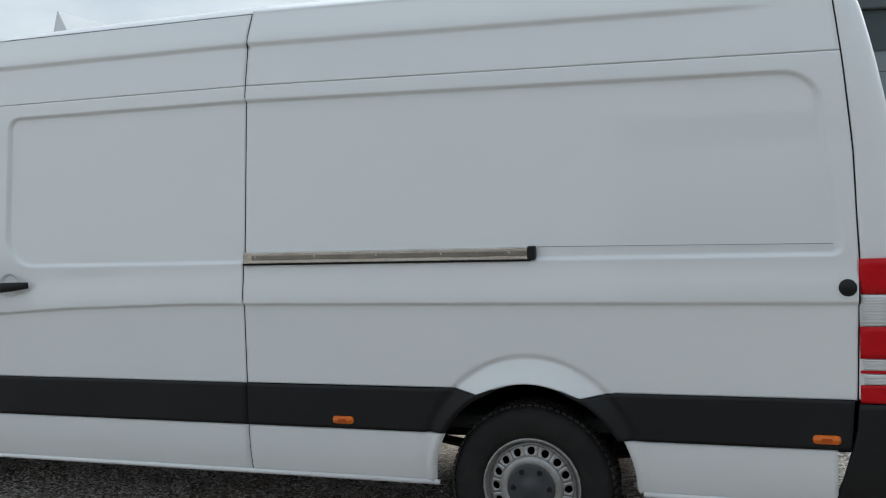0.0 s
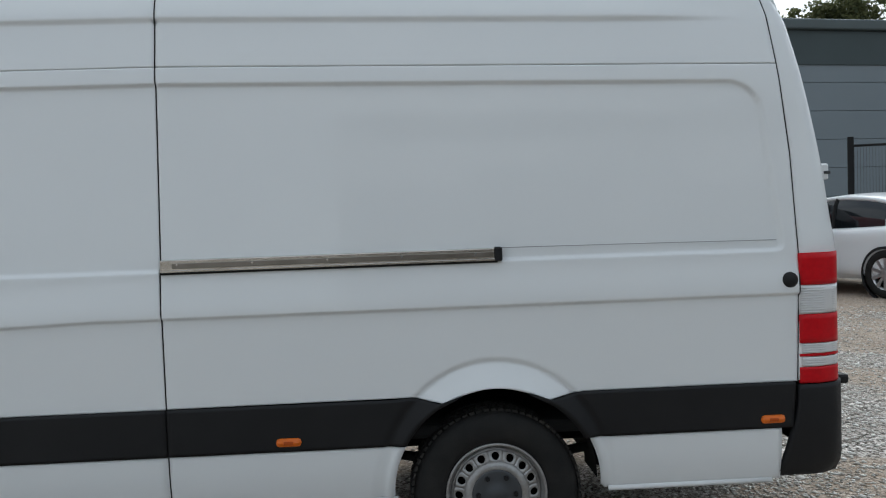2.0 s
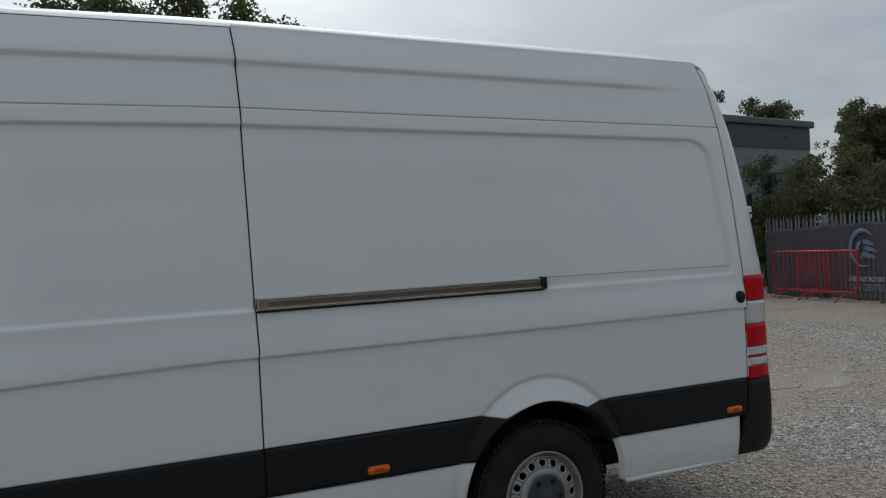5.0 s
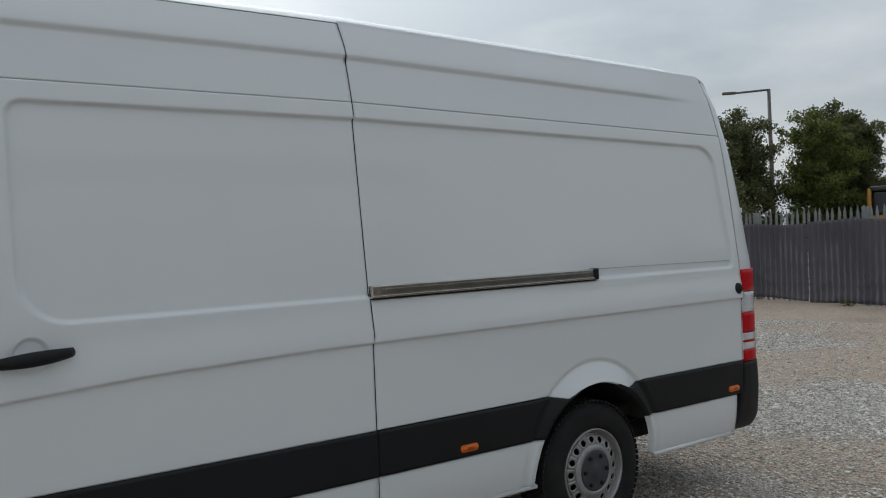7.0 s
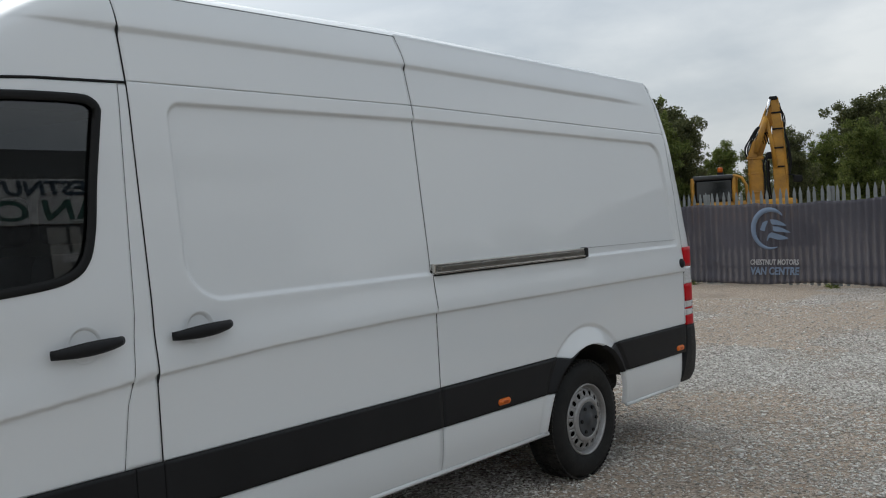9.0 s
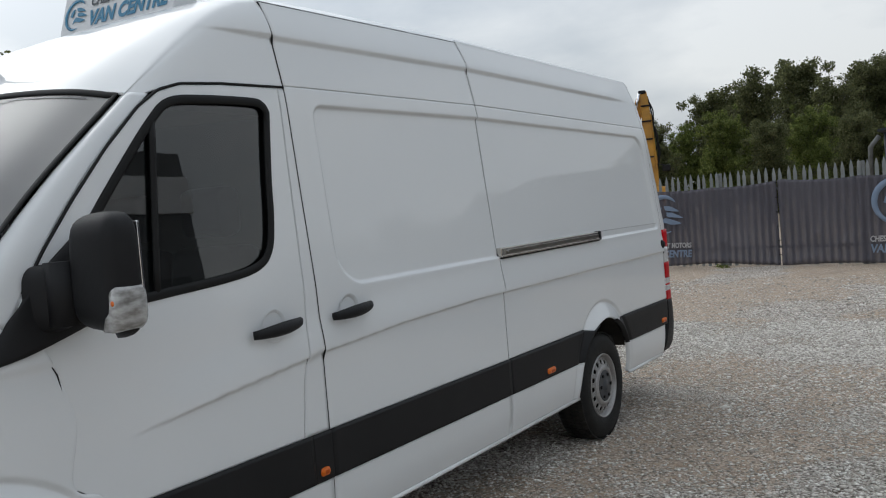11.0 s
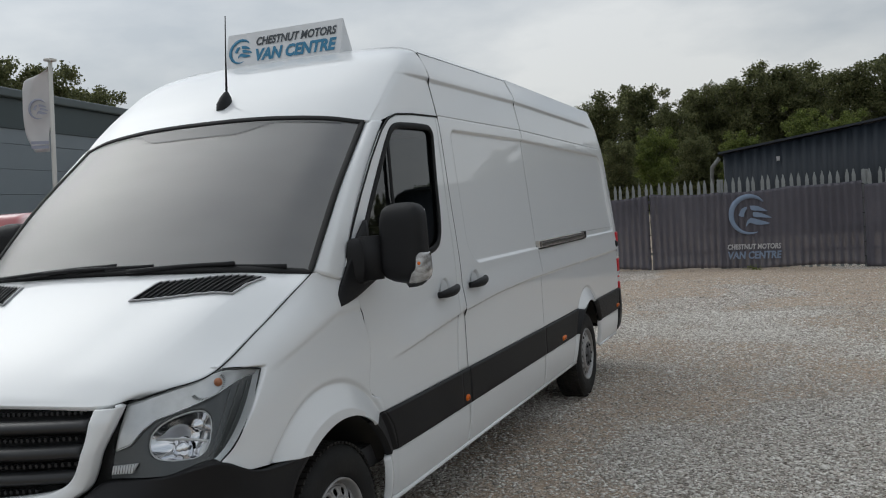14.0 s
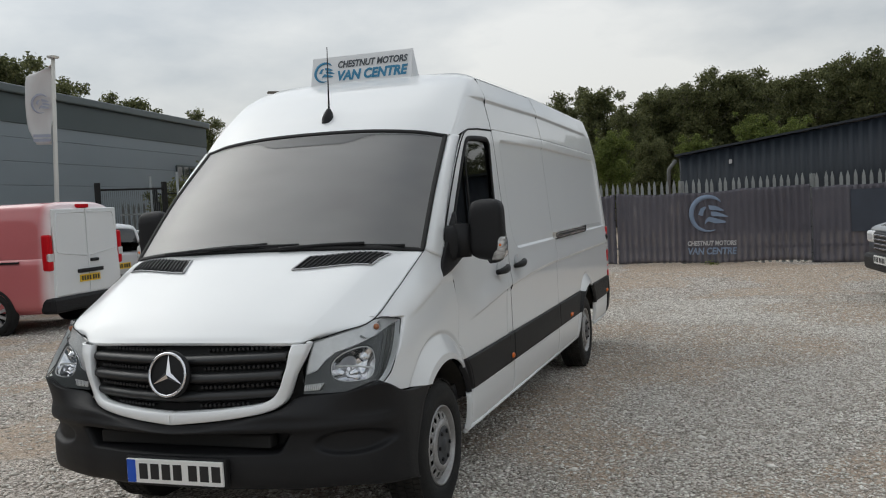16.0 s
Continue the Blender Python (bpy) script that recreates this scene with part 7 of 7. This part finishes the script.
tube("hose", catmull([(-0.45, 0.62, 5.1), (-0.60, 0.62, 4.7), (-0.58, 0.62, 4.2), (-0.70, 0.62, 3.7), (-0.62, 0.62, 3.2)], 14), 0.03, DARK, ex, 6)
tube("ram", [(0.44, 0.62, 3.5), (0.24, 0.62, 4.2), (0.06, 0.62, 4.78)], [0.11, 0.11, 0.10], YEL, ex, 10)
tube("ram_rod", [(0.06, 0.62, 4.75), (-0.04, 0.62, 5.15), (-0.12, 0.62, 5.42)], 0.055, CHROME, ex, 8)
tube("bucket_ram", [(-0.22, 0.60, 2.9), (-0.10, 0.60, 3.9), (0.02, 0.60, 4.7)], [0.075, 0.075, 0.05], YEL, ex, 10)
box("pivot_block", (-0.12, 0.3, 3.25), (0.10, 0.62, 3.5), DARK, ex, 0.05)
box("head_pin", (-0.38, 0.25, 5.40), (-0.08, 0.66, 5.54), DARK, ex, 0.05)
for zc in (2.0, 2.7):
    box("boom_band", (0.22, -0.27, zc), (0.79, 0.52, zc + 0.07), YEL, ex, 0.015)
for k in range(3):
    tube("pipe", catmull([(0.38 + 0.16 * k, 0.30, 1.6), (0.40 + 0.16 * k, 0.30, 3.3), (0.34 + 0.12 * k, 0.28, 3.9), (0.10 + 0.05 * k, 0.26, 4.7)], 14), 0.03, YEL, ex, 6)
for k in range(4):
    tube("hose", catmull([(0.80 - 0.1 * k, 0.34, 3.3), (0.84 - 0.12 * k, 0.40, 3.75), (0.50 - 0.1 * k, 0.42, 4.15), (0.30 - 0.1 * k, 0.36, 4.2), (0.16 - 0.08 * k, 0.34, 3.8)], 14), 0.026, DARK, ex, 6)
for k in range(2):
    tube("hose", catmull([(-0.58, 0.5, 2.0 + 0.3 * k), (-0.70 - 0.06 * k, 0.5, 3.1), (-0.62, 0.5, 3.9), (-0.52, 0.5, 4.8), (-0.42, 0.5, 5.3)], 14), 0.03, DARK, ex, 6)
for k in range(2):
    tube("hose", catmull([(0.05 - 0.08 * k, 0.2, 1.6), (0.10 - 0.06 * k, 0.2, 2.4), (0.02, 0.2, 3.2)], 10), 0.035, DARK, ex, 6)
tube("mirror_arm", catmull([(-0.42, 0.5, 1.7), (-0.40, 0.55, 2.45), (-0.62, 0.55, 2.62), (-0.95, 0.55, 2.55)], 10), 0.028, DARK, ex, 6)
box("mirror", (-1.12, 0.5, 2.32), (-0.80, 0.6, 2.58), DARK, ex, 0.06)

# ---- parked cars ----
SILVER = material("silver_paint", (0.58, 0.59, 0.60), 0.35, metal=0.3, coat=1.0)
RED = material("red_paint", (0.50, 0.125, 0.13), 0.35, coat=1.0, vary=0.2, scale=1)
rt = RED.node_tree
rb = rt.nodes["Principled BSDF"]
rc, rs, rm2, rx_mix = (rt.nodes.new(k) for k in ("ShaderNodeTexCoord", "ShaderNodeSeparateXYZ", "ShaderNodeMapRange", "ShaderNodeMix"))
rx_mix.data_type = "RGBA"
rm2.inputs["From Min"].default_value, rm2.inputs["From Max"].default_value = 4.78, 5.0
rm2.interpolation_type = "SMOOTHSTEP"
rx_mix.inputs["B"].default_value = (0.70, 0.62, 0.62, 1)
rt.links.new(rc.outputs["Object"], rs.inputs[0])
rt.links.new(rs.outputs["X"], rm2.inputs["Value"])
rt.links.new(rm2.outputs["Result"], rx_mix.inputs["Factor"])
rt.links.new(rb.inputs["Base Color"].links[0].from_socket, rx_mix.inputs["A"])
rt.links.new(rx_mix.outputs["Result"], rb.inputs["Base Color"])
ALLOY = material("alloy", (0.5, 0.5, 0.51), 0.3, metal=0.8)
YPLATE = material("plate_yellow", (0.75, 0.48, 0.02), 0.4)


def vehicle(name, m, paint, L, W, belt, roof_z, stations, cabin, label, category, van_like=False, wheels=(0.9, -0.95), wr=0.33, rear_paint=None):
    """A parked vehicle: local x from the nose (0) to the tail (L), z up. stations: (x, sill, belt, half width) of the lower body; cabin: (x, roof, half width) of the glazed top."""
    v = empty(name, m, label, category)
    secs = []
    for x, s, b, w in stations:
        secs.append([(x, -w * 0.90, s), (x, -w, s + 0.12), (x, -w, (s + b) / 2 + 0.05), (x, -w * 0.955, b), (x, -w * 0.6, b + 0.02), (x, 0, b + 0.03), (x, w * 0.6, b + 0.02), (x, w * 0.955, b), (x, w, (s + b) / 2 + 0.05), (x, w, s + 0.12), (x, w * 0.90, s)])
    G_ = loft(secs, 60, 60)
    sheet("body", G_, (0, 0, 1), paint, v, "", 0)
    for end in (0, -1):
        ring_ = G_[end]
        link_mesh("body_end", [tuple(p) for p in ring_], [tuple(range(len(ring_)))], rear_paint or paint, v, "", False)
    cs = []
    for x, zb_, zr, w in cabin:
        cs.append([(x, -w - 0.0, zb_), (x, -w * 0.97, zb_ + (zr - zb_) * 0.4), (x, -w * 0.90, zb_ + (zr - zb_) * 0.8), (x, -w * 0.74, zr - 0.01), (x, 0, zr + 0.02), (x, w * 0.74, zr - 0.01), (x, w * 0.90, zb_ + (zr - zb_) * 0.8), (x, w * 0.97, zb_ + (zr - zb_) * 0.4), (x, w, zb_)])
    C = loft(cs, 48, 40)
    if van_like:
        sheet("upper_body", C, (0, 0, 1), paint, v, "", 0)
        link_mesh("upper_end", [tuple(p) for p in C[-1]], [tuple(range(48))], rear_paint or paint, v, "", False)
        sheet("windscreen", C[1:12] + np.array((-0.012, 0, 0.012)), (-1, 0, 1), PANE, v, "", 0)
    else:
        sheet("glazing", C, (0, 0, 1), PANE, v, "dark glazing", 0)
        top = C[6:-5, 16:32] + np.array((0, 0, 0.012))
        sheet("roof", top, (0, 0, 1), paint, v, "", 0.02)
        n_ = C.shape[0]
        for col in (15, 32):
            tube("roof_rail", C[:, col] + np.array((0, 0, 0.004)), 0.035, paint, v, 6)
        for row in (int(n_ * 0.40), int(n_ * 0.66), n_ - 3):
            for sl in (slice(0, 17), slice(31, 48)):
                tube("pillar", C[row, sl], 0.03, paint if row > n_ * 0.6 else DARK, v, 6)
        for sg in (0, -1):
            tube("belt_trim", C[:, sg], 0.02, CHROME, v, 6)
    for xw in wheels:
        xx = xw if xw > 0 else L + xw
        for yy, sg in ((-W / 2 - 0.025, -1), (W / 2 + 0.025, 1)):
            wv, wf = lathe([(wr * 0.62, 0.18), (wr * 0.95, 0.19), (wr, 0.15), (wr, 0.04), (wr * 0.94, -0.005), (wr * 0.72, -0.01), (wr * 0.66, 0.01)], 36)
            place = Matrix.Translation((xx, yy, wr)) @ (Matrix.Identity(4) if sg < 0 else Matrix.Rotation(math.pi, 4, "Z"))
            wob = link_mesh("tyre", [tuple(place @ Vector(q)) for q in wv], wf, RUBBER, v)
            hv, hf = lathe([(wr * 1.13, 0.10), (wr * 1.13, -0.008), (wr * 1.02, -0.012)], 36)
            link_mesh("wheel_opening", [tuple(place @ Vector(q)) for q in hv], hf, DARK, v)
            bm_ = bmesh.new()
            for k in range(10):
                add_box(bm_, (-0.022, 0.005, 0.03), (0.022, 0.03, wr * 0.66), 0.0, place @ Matrix.Rotation(k * math.pi / 5, 4, "Y"))
            bmesh.ops.create_cone(bm_, cap_ends=True, segments=18, radius1=0.06, radius2=0.05, depth=0.04, matrix=place @ Matrix.Translation((0, 0.01, 0)) @ Matrix.Rotation(radians(90), 4, "X"))
            part("alloy_rim", bm_, ALLOY, wob)
            bv, bf = lathe([(wr * 0.68, 0.012), (wr * 0.62, 0.02), (wr * 0.60, 0.06)], 36)
            link_mesh("rim_edge", [tuple(place @ Vector(q)) for q in bv], bf, ALLOY, wob)
            dv, df = lathe([(wr * 0.66, 0.07), (0.0, 0.07)], 24)
            link_mesh("hub_shadow", [tuple(place @ Vector(q)) for q in dv], df, DARK, wob)
    return v


def place_car(rx, ry, heading, L):
    """Pose of a vehicle whose tail middle stands at (rx, ry) and whose nose points to the heading."""
    return Matrix.Translation((rx, ry, 0)) @ Matrix.Rotation(radians(heading + 180), 4, "Z") @ Matrix.Translation((-L, 0, 0))


def plate_on(v, x, z, mat, w=0.52):
    p = box("number_plate", (x, -w / 2, z), (x + 0.012, w / 2, z + 0.11), mat, v, 0.002, "number plate with dark bars")
    for k in range(7):
        y0 = -w / 2 + 0.03 + k * 0.066 + (0.02 if k > 3 else 0)
        box("plate_bar", (x - 0.002, y0, z + 0.02), (x + 0.014, y0 + 0.045, z + 0.09), INK, p)


# white saloon
sal = vehicle("saloon_car", place_car(7.75, 8.0, 112, 5.1), WHITE, 5.1, 1.88, 0.9, 1.45,
              [(0.0, 0.40, 0.62, 0.62), (0.15, 0.30, 0.72, 0.80), (0.9, 0.28, 0.85, 0.93), (1.7, 0.24, 0.92, 0.94), (3.0, 0.24, 0.94, 0.94), (4.0, 0.26, 0.99, 0.94), (4.7, 0.30, 1.01, 0.88), (4.98, 0.34, 0.97, 0.80), (5.1, 0.40, 0.80, 0.74)],
              [(1.55, 0.92, 0.95, 0.80), (2.1, 0.92, 1.22, 0.80), (2.7, 0.93, 1.42, 0.80), (3.3, 0.94, 1.45, 0.80), (3.9, 0.97, 1.36, 0.78), (4.4, 0.99, 1.14, 0.74), (4.72, 1.0, 1.03, 0.70)], "white four-door saloon car with red tail lamps", "car", wheels=(1.0, -1.1), wr=0.345)
for sg in (-1, 1):
    bm = bmesh.new()
    add_box(bm, (4.80, sg * 0.74 - 0.05, 0.68), (5.03, sg * 0.74 + 0.05, 0.98), 0.045)
    part("tail_lamp", bm, REDLENS, sal, "red tail lamp", True)
box("lower_bumper", (4.80, -0.74, 0.30), (5.115, 0.74, 0.47), BLACKPL, sal, 0.05)
for sg in (-1, 1):
    tube("exhaust_tip", [(4.95, sg * 0.5, 0.32), (5.05, sg * 0.5, 0.32), (5.13, sg * 0.5, 0.32)], 0.04, CHROME, sal, 8)
tube("boot_line", [(5.03, -0.66, 0.70), (5.10, 0, 0.68), (5.03, 0.66, 0.70)], 0.005, DARK, sal, 6)
plate_on(sal, 5.112, 0.36, YPLATE)
box("emblem", (5.09, -0.08, 0.78), (5.11, 0.08, 0.82), CHROME, sal, 0.01)
# silver estate
est = vehicle("estate_car", place_car(5.35, 9.75, 92, 4.5), SILVER, 4.5, 1.8, 0.95, 1.6,
              [(0.0, 0.40, 0.70, 0.62), (0.2, 0.32, 0.80, 0.78), (0.9, 0.28, 0.92, 0.88), (1.6, 0.26, 0.98, 0.9), (3.0, 0.26, 0.98, 0.9), (4.0, 0.30, 1.0, 0.88), (4.42, 0.36, 1.0, 0.84), (4.5, 0.42, 0.95, 0.80)],
              [(1.3, 0.98, 1.0, 0.78), (1.8, 0.98, 1.3, 0.78), (2.3, 0.98, 1.54, 0.77), (3.2, 0.98, 1.58, 0.77), (4.0, 0.99, 1.57, 0.76), (4.34, 1.0, 1.50, 0.75), (4.47, 1.0, 1.20, 0.74)], "pale silver estate car with a dark rear bumper", "car", wheels=(0.85, -0.85), wr=0.32)
box("rear_bumper", (4.30, -0.86, 0.38), (4.60, 0.86, 0.62), BLACKPL, est, 0.06)
plate_on(est, 4.51, 0.72, YPLATE)
for sg in (-1, 1):
    box("tail_lamp", (4.40, sg * 0.79 - 0.035, 0.85), (4.51, sg * 0.79 + 0.035, 1.2), REDLENS, est, 0.02)
# red and white van
rv = vehicle("small_van", place_car(2.87, 8.40, 96, 5.0), RED, 5.0, 1.95, 1.0, 1.95,
             [(0.0, 0.40, 0.75, 0.70), (0.2, 0.30, 0.95, 0.86), (0.9, 0.28, 1.08, 0.95), (1.5, 0.28, 1.12, 0.975), (3.0, 0.28, 1.12, 0.975), (4.6, 0.30, 1.12, 0.975), (4.93, 0.34, 1.12, 0.93), (5.0, 0.40, 1.12, 0.86)],
             [(0.95, 1.08, 1.14, 0.86), (1.5, 1.12, 1.6, 0.88), (2.0, 1.12, 1.90, 0.90), (2.6, 1.12, 1.96, 0.92), (4.5, 1.12, 1.96, 0.92), (4.85, 1.12, 1.93, 0.90), (4.97, 1.12, 1.84, 0.86)], "red and white panel van with twin rear doors", "van", True, wheels=(0.95, -0.98), wr=0.33, rear_paint=WHITE)
for sg in (-1, 1):
    dr = box("rear_door", (4.985, min(0.01 * sg, 0.82 * sg), 0.55), (5.015, max(0.01 * sg, 0.82 * sg), 1.86), WHITE, rv, 0.012, "white rear door")
    tube("door_pressing", [(5.017, sg * y_, z_) for y_, z_ in ((0.04, 1.80), (0.70, 1.80), (0.75, 1.72), (0.78, 1.25), (0.74, 1.20), (0.04, 1.12))], 0.010, WHITE, dr, 6)
    lamp = box("tail_lamp", (4.88, sg * 0.895 - 0.055, 0.94), (5.015, sg * 0.895 + 0.055, 1.48), REDLENS, rv, 0.03, "tall red tail lamp")
    box("clear_lens", (4.95, sg * 0.90 - 0.05, 1.08), (5.028, sg * 0.90 + 0.05, 1.20), CLEARLENS, lamp, 0.01)
box("rear_bumper", (4.80, -0.96, 0.30), (5.045, 0.96, 0.54), BLACKPL, rv, 0.05)
box("high_brake_lamp", (4.93, -0.14, 1.87), (4.99, 0.14, 1.93), REDLENS, rv, 0.01)
box("plate_lamp_bar", (5.01, -0.30, 0.86), (5.05, 0.34, 0.92), BLACKPL, rv, 0.01)
plate_on(rv, 5.02, 0.72, YPLATE)
box("door_handle", (5.01, 0.04, 1.02), (5.05, 0.24, 1.07), BLACKPL, rv, 0.015)
box("side_rail", (2.6, 0.93, 1.07), (4.5, 0.985, 1.10), BLACKPL, rv)
box("side_rail", (2.6, -0.985, 1.07), (4.5, -0.93, 1.10), BLACKPL, rv)
DARKGREY = material("dark_grey_paint", (0.05, 0.052, 0.056), 0.3, metal=0.3, coat=1.0)
# off-roader facing the van
suv = vehicle("off_road_car", place_car(5.32, -7.74, 99, 4.6), DARKGREY, 4.6, 1.9, 1.05, 1.75,
              [(0.0, 0.45, 0.85, 0.74), (0.12, 0.40, 0.98, 0.86), (0.8, 0.35, 1.08, 0.94), (1.5, 0.32, 1.1, 0.95), (3.0, 0.32, 1.1, 0.95), (4.2, 0.36, 1.1, 0.94), (4.6, 0.45, 1.05, 0.88)],
              [(1.3, 1.08, 1.12, 0.84), (1.75, 1.1, 1.5, 0.84), (2.2, 1.1, 1.72, 0.83), (3.2, 1.1, 1.78, 0.83), (4.1, 1.1, 1.74, 0.82), (4.5, 1.1, 1.2, 0.80)], "dark grey off-road car with a chrome slatted grille", "car", wheels=(0.88, -0.95), wr=0.37)
gr = box("grille", (-0.03, -0.42, 0.66), (0.06, 0.42, 0.92), BLACKPL, suv, 0.03)
for k in range(4):
    box("grille_bar", (-0.04, -0.38, 0.69 + k * 0.06), (-0.02, 0.38, 0.71 + k * 0.06), CHROME, gr, 0.004)
for sg in (-1, 1):
    box("head_lamp", (-0.02, sg * 0.64 - 0.16, 0.76), (0.14, sg * 0.64 + 0.16, 0.93), CLEARLENS, suv, 0.04)
box("bumper", (-0.06, -0.84, 0.38), (0.16, 0.84, 0.62), BLACKPL, suv, 0.06)
plate_on(suv, -0.075, 0.50, PLATE)

# white vans parked in a row on the open side
for rx_, ry_ in ((16.5, -14.6), (24.5, -18.6)):
    wv_ = vehicle("parked_van", place_car(rx_, ry_, 150, 5.4), WHITE, 5.4, 1.98, 1.0, 2.3,
                  [(0.0, 0.40, 0.80, 0.72), (0.2, 0.30, 0.98, 0.88), (0.9, 0.28, 1.12, 0.97), (1.5, 0.28, 1.2, 0.99), (3.0, 0.28, 1.2, 0.99), (5.0, 0.30, 1.2, 0.99), (5.35, 0.34, 1.2, 0.95), (5.4, 0.40, 1.2, 0.9)],
                  [(0.95, 1.12, 1.20, 0.88), (1.5, 1.2, 1.8, 0.9), (2.0, 1.2, 2.2, 0.92), (2.6, 1.2, 2.3, 0.94), (4.8, 1.2, 2.3, 0.94), (5.25, 1.2, 2.26, 0.92), (5.37, 1.2, 2.16, 0.9)], "white high-roof panel van parked in a row", "van", True, wheels=(0.95, -1.1), wr=0.34)
    box("front_bumper", (-0.05, -0.8, 0.34), (0.3, 0.8, 0.62), BLACKPL, wv_, 0.08)
    plate_on(wv_, -0.06, 0.45, PLATE)

# red crowd barriers by the fence
BRED = material("barrier_red", (0.55, 0.02, 0.03), 0.4, vary=0.4, scale=6, tint=(0.38, 0.015, 0.02))


def crowd_barrier(along, off):
    bar = empty("crowd_barrier", fence.matrix_basis @ Matrix.Translation((off, along, 0)) @ Matrix.Rotation(radians(90), 4, "Z"), "red tubular steel crowd barrier standing before the fence", "barrier", "crowd barriers")
    tube("frame", catmull([(-0.9, 0, 0.2), (-0.95, 0, 0.5), (-0.95, 0, 0.95), (-0.85, 0, 1.05), (0, 0, 1.05), (0.85, 0, 1.05), (0.95, 0, 0.95), (0.95, 0, 0.5), (0.9, 0, 0.2), (0, 0, 0.2), (-0.9, 0, 0.2)], 60)[:-1], 0.021, BRED, bar, 8, True)
    for k in range(10):
        tube("bar", [(-0.75 + k * 0.166, 0, 0.21), (-0.75 + k * 0.166, 0, 0.6), (-0.75 + k * 0.166, 0, 1.04)], 0.007, BRED, bar, 6)
    for xx in (-0.6, 0.6):
        tube("foot", [(xx, -0.3, 0.018), (xx, 0, 0.2), (xx, 0.3, 0.018)], 0.018, BRED, bar, 6)


crowd_barrier(10.12, -0.50)
crowd_barrier(11.32, -0.30)

# ---- low office with its sign on the open side of the yard ----
OFF = material("office_wall", (0.10, 0.105, 0.11), 0.6, vary=0.3, scale=1)
off = empty("sales_office", Matrix.Translation((-1.5, -16.0, 0)), "low dark office with a white lettered sign band", "office")
box("wall", (0, -6, 0), (13, 0, 5.10), OFF, off)
box("upper_wall", (0, -6, 5.94), (13, 0, 6.6), OFF, off)
box("sign_band", (-0.1, -6, 5.10), (13.1, 0.06, 5.94), BOARD, off, 0.02)
for k in range(4):
    box("window", (0.8 + k * 3.1, -0.02, 0.5), (3.2 + k * 3.1, 0.03, 3.4), PANE, off, 0.01)
PALE = material("pale_door", (0.42, 0.42, 0.40), 0.6, vary=0.3, scale=2)
box("door_panel", (6.1, -0.01, 1.0), (6.52, 0.045, 5.02), PALE, off, 0.01)
box("door_panel", (6.60, -0.01, 1.0), (6.84, 0.045, 5.02), PALE, off, 0.01)
box("notice", (6.34, 0.03, 4.25), (6.78, 0.06, 4.45), BOARD, off)
Mo = Matrix(((-1, 0, 0, 8.0), (0, -1, 0, 0.075), (0, 0, 1, 5.19), (0, 0, 0, 1)))
lettering("sign_text", "CHESTNUT", 0.38, NAVY, off, Mo @ Matrix.Translation((0, 0, 0.43)), 0.002, 0.1, 0.010, fit=3.1)
lettering("sign_text", "VAN Centre", 0.50, material("sign_green", (0.02, 0.10, 0.08), 0.5), off, Mo, 0.002, 0.1, 0.012, fit=4.9)
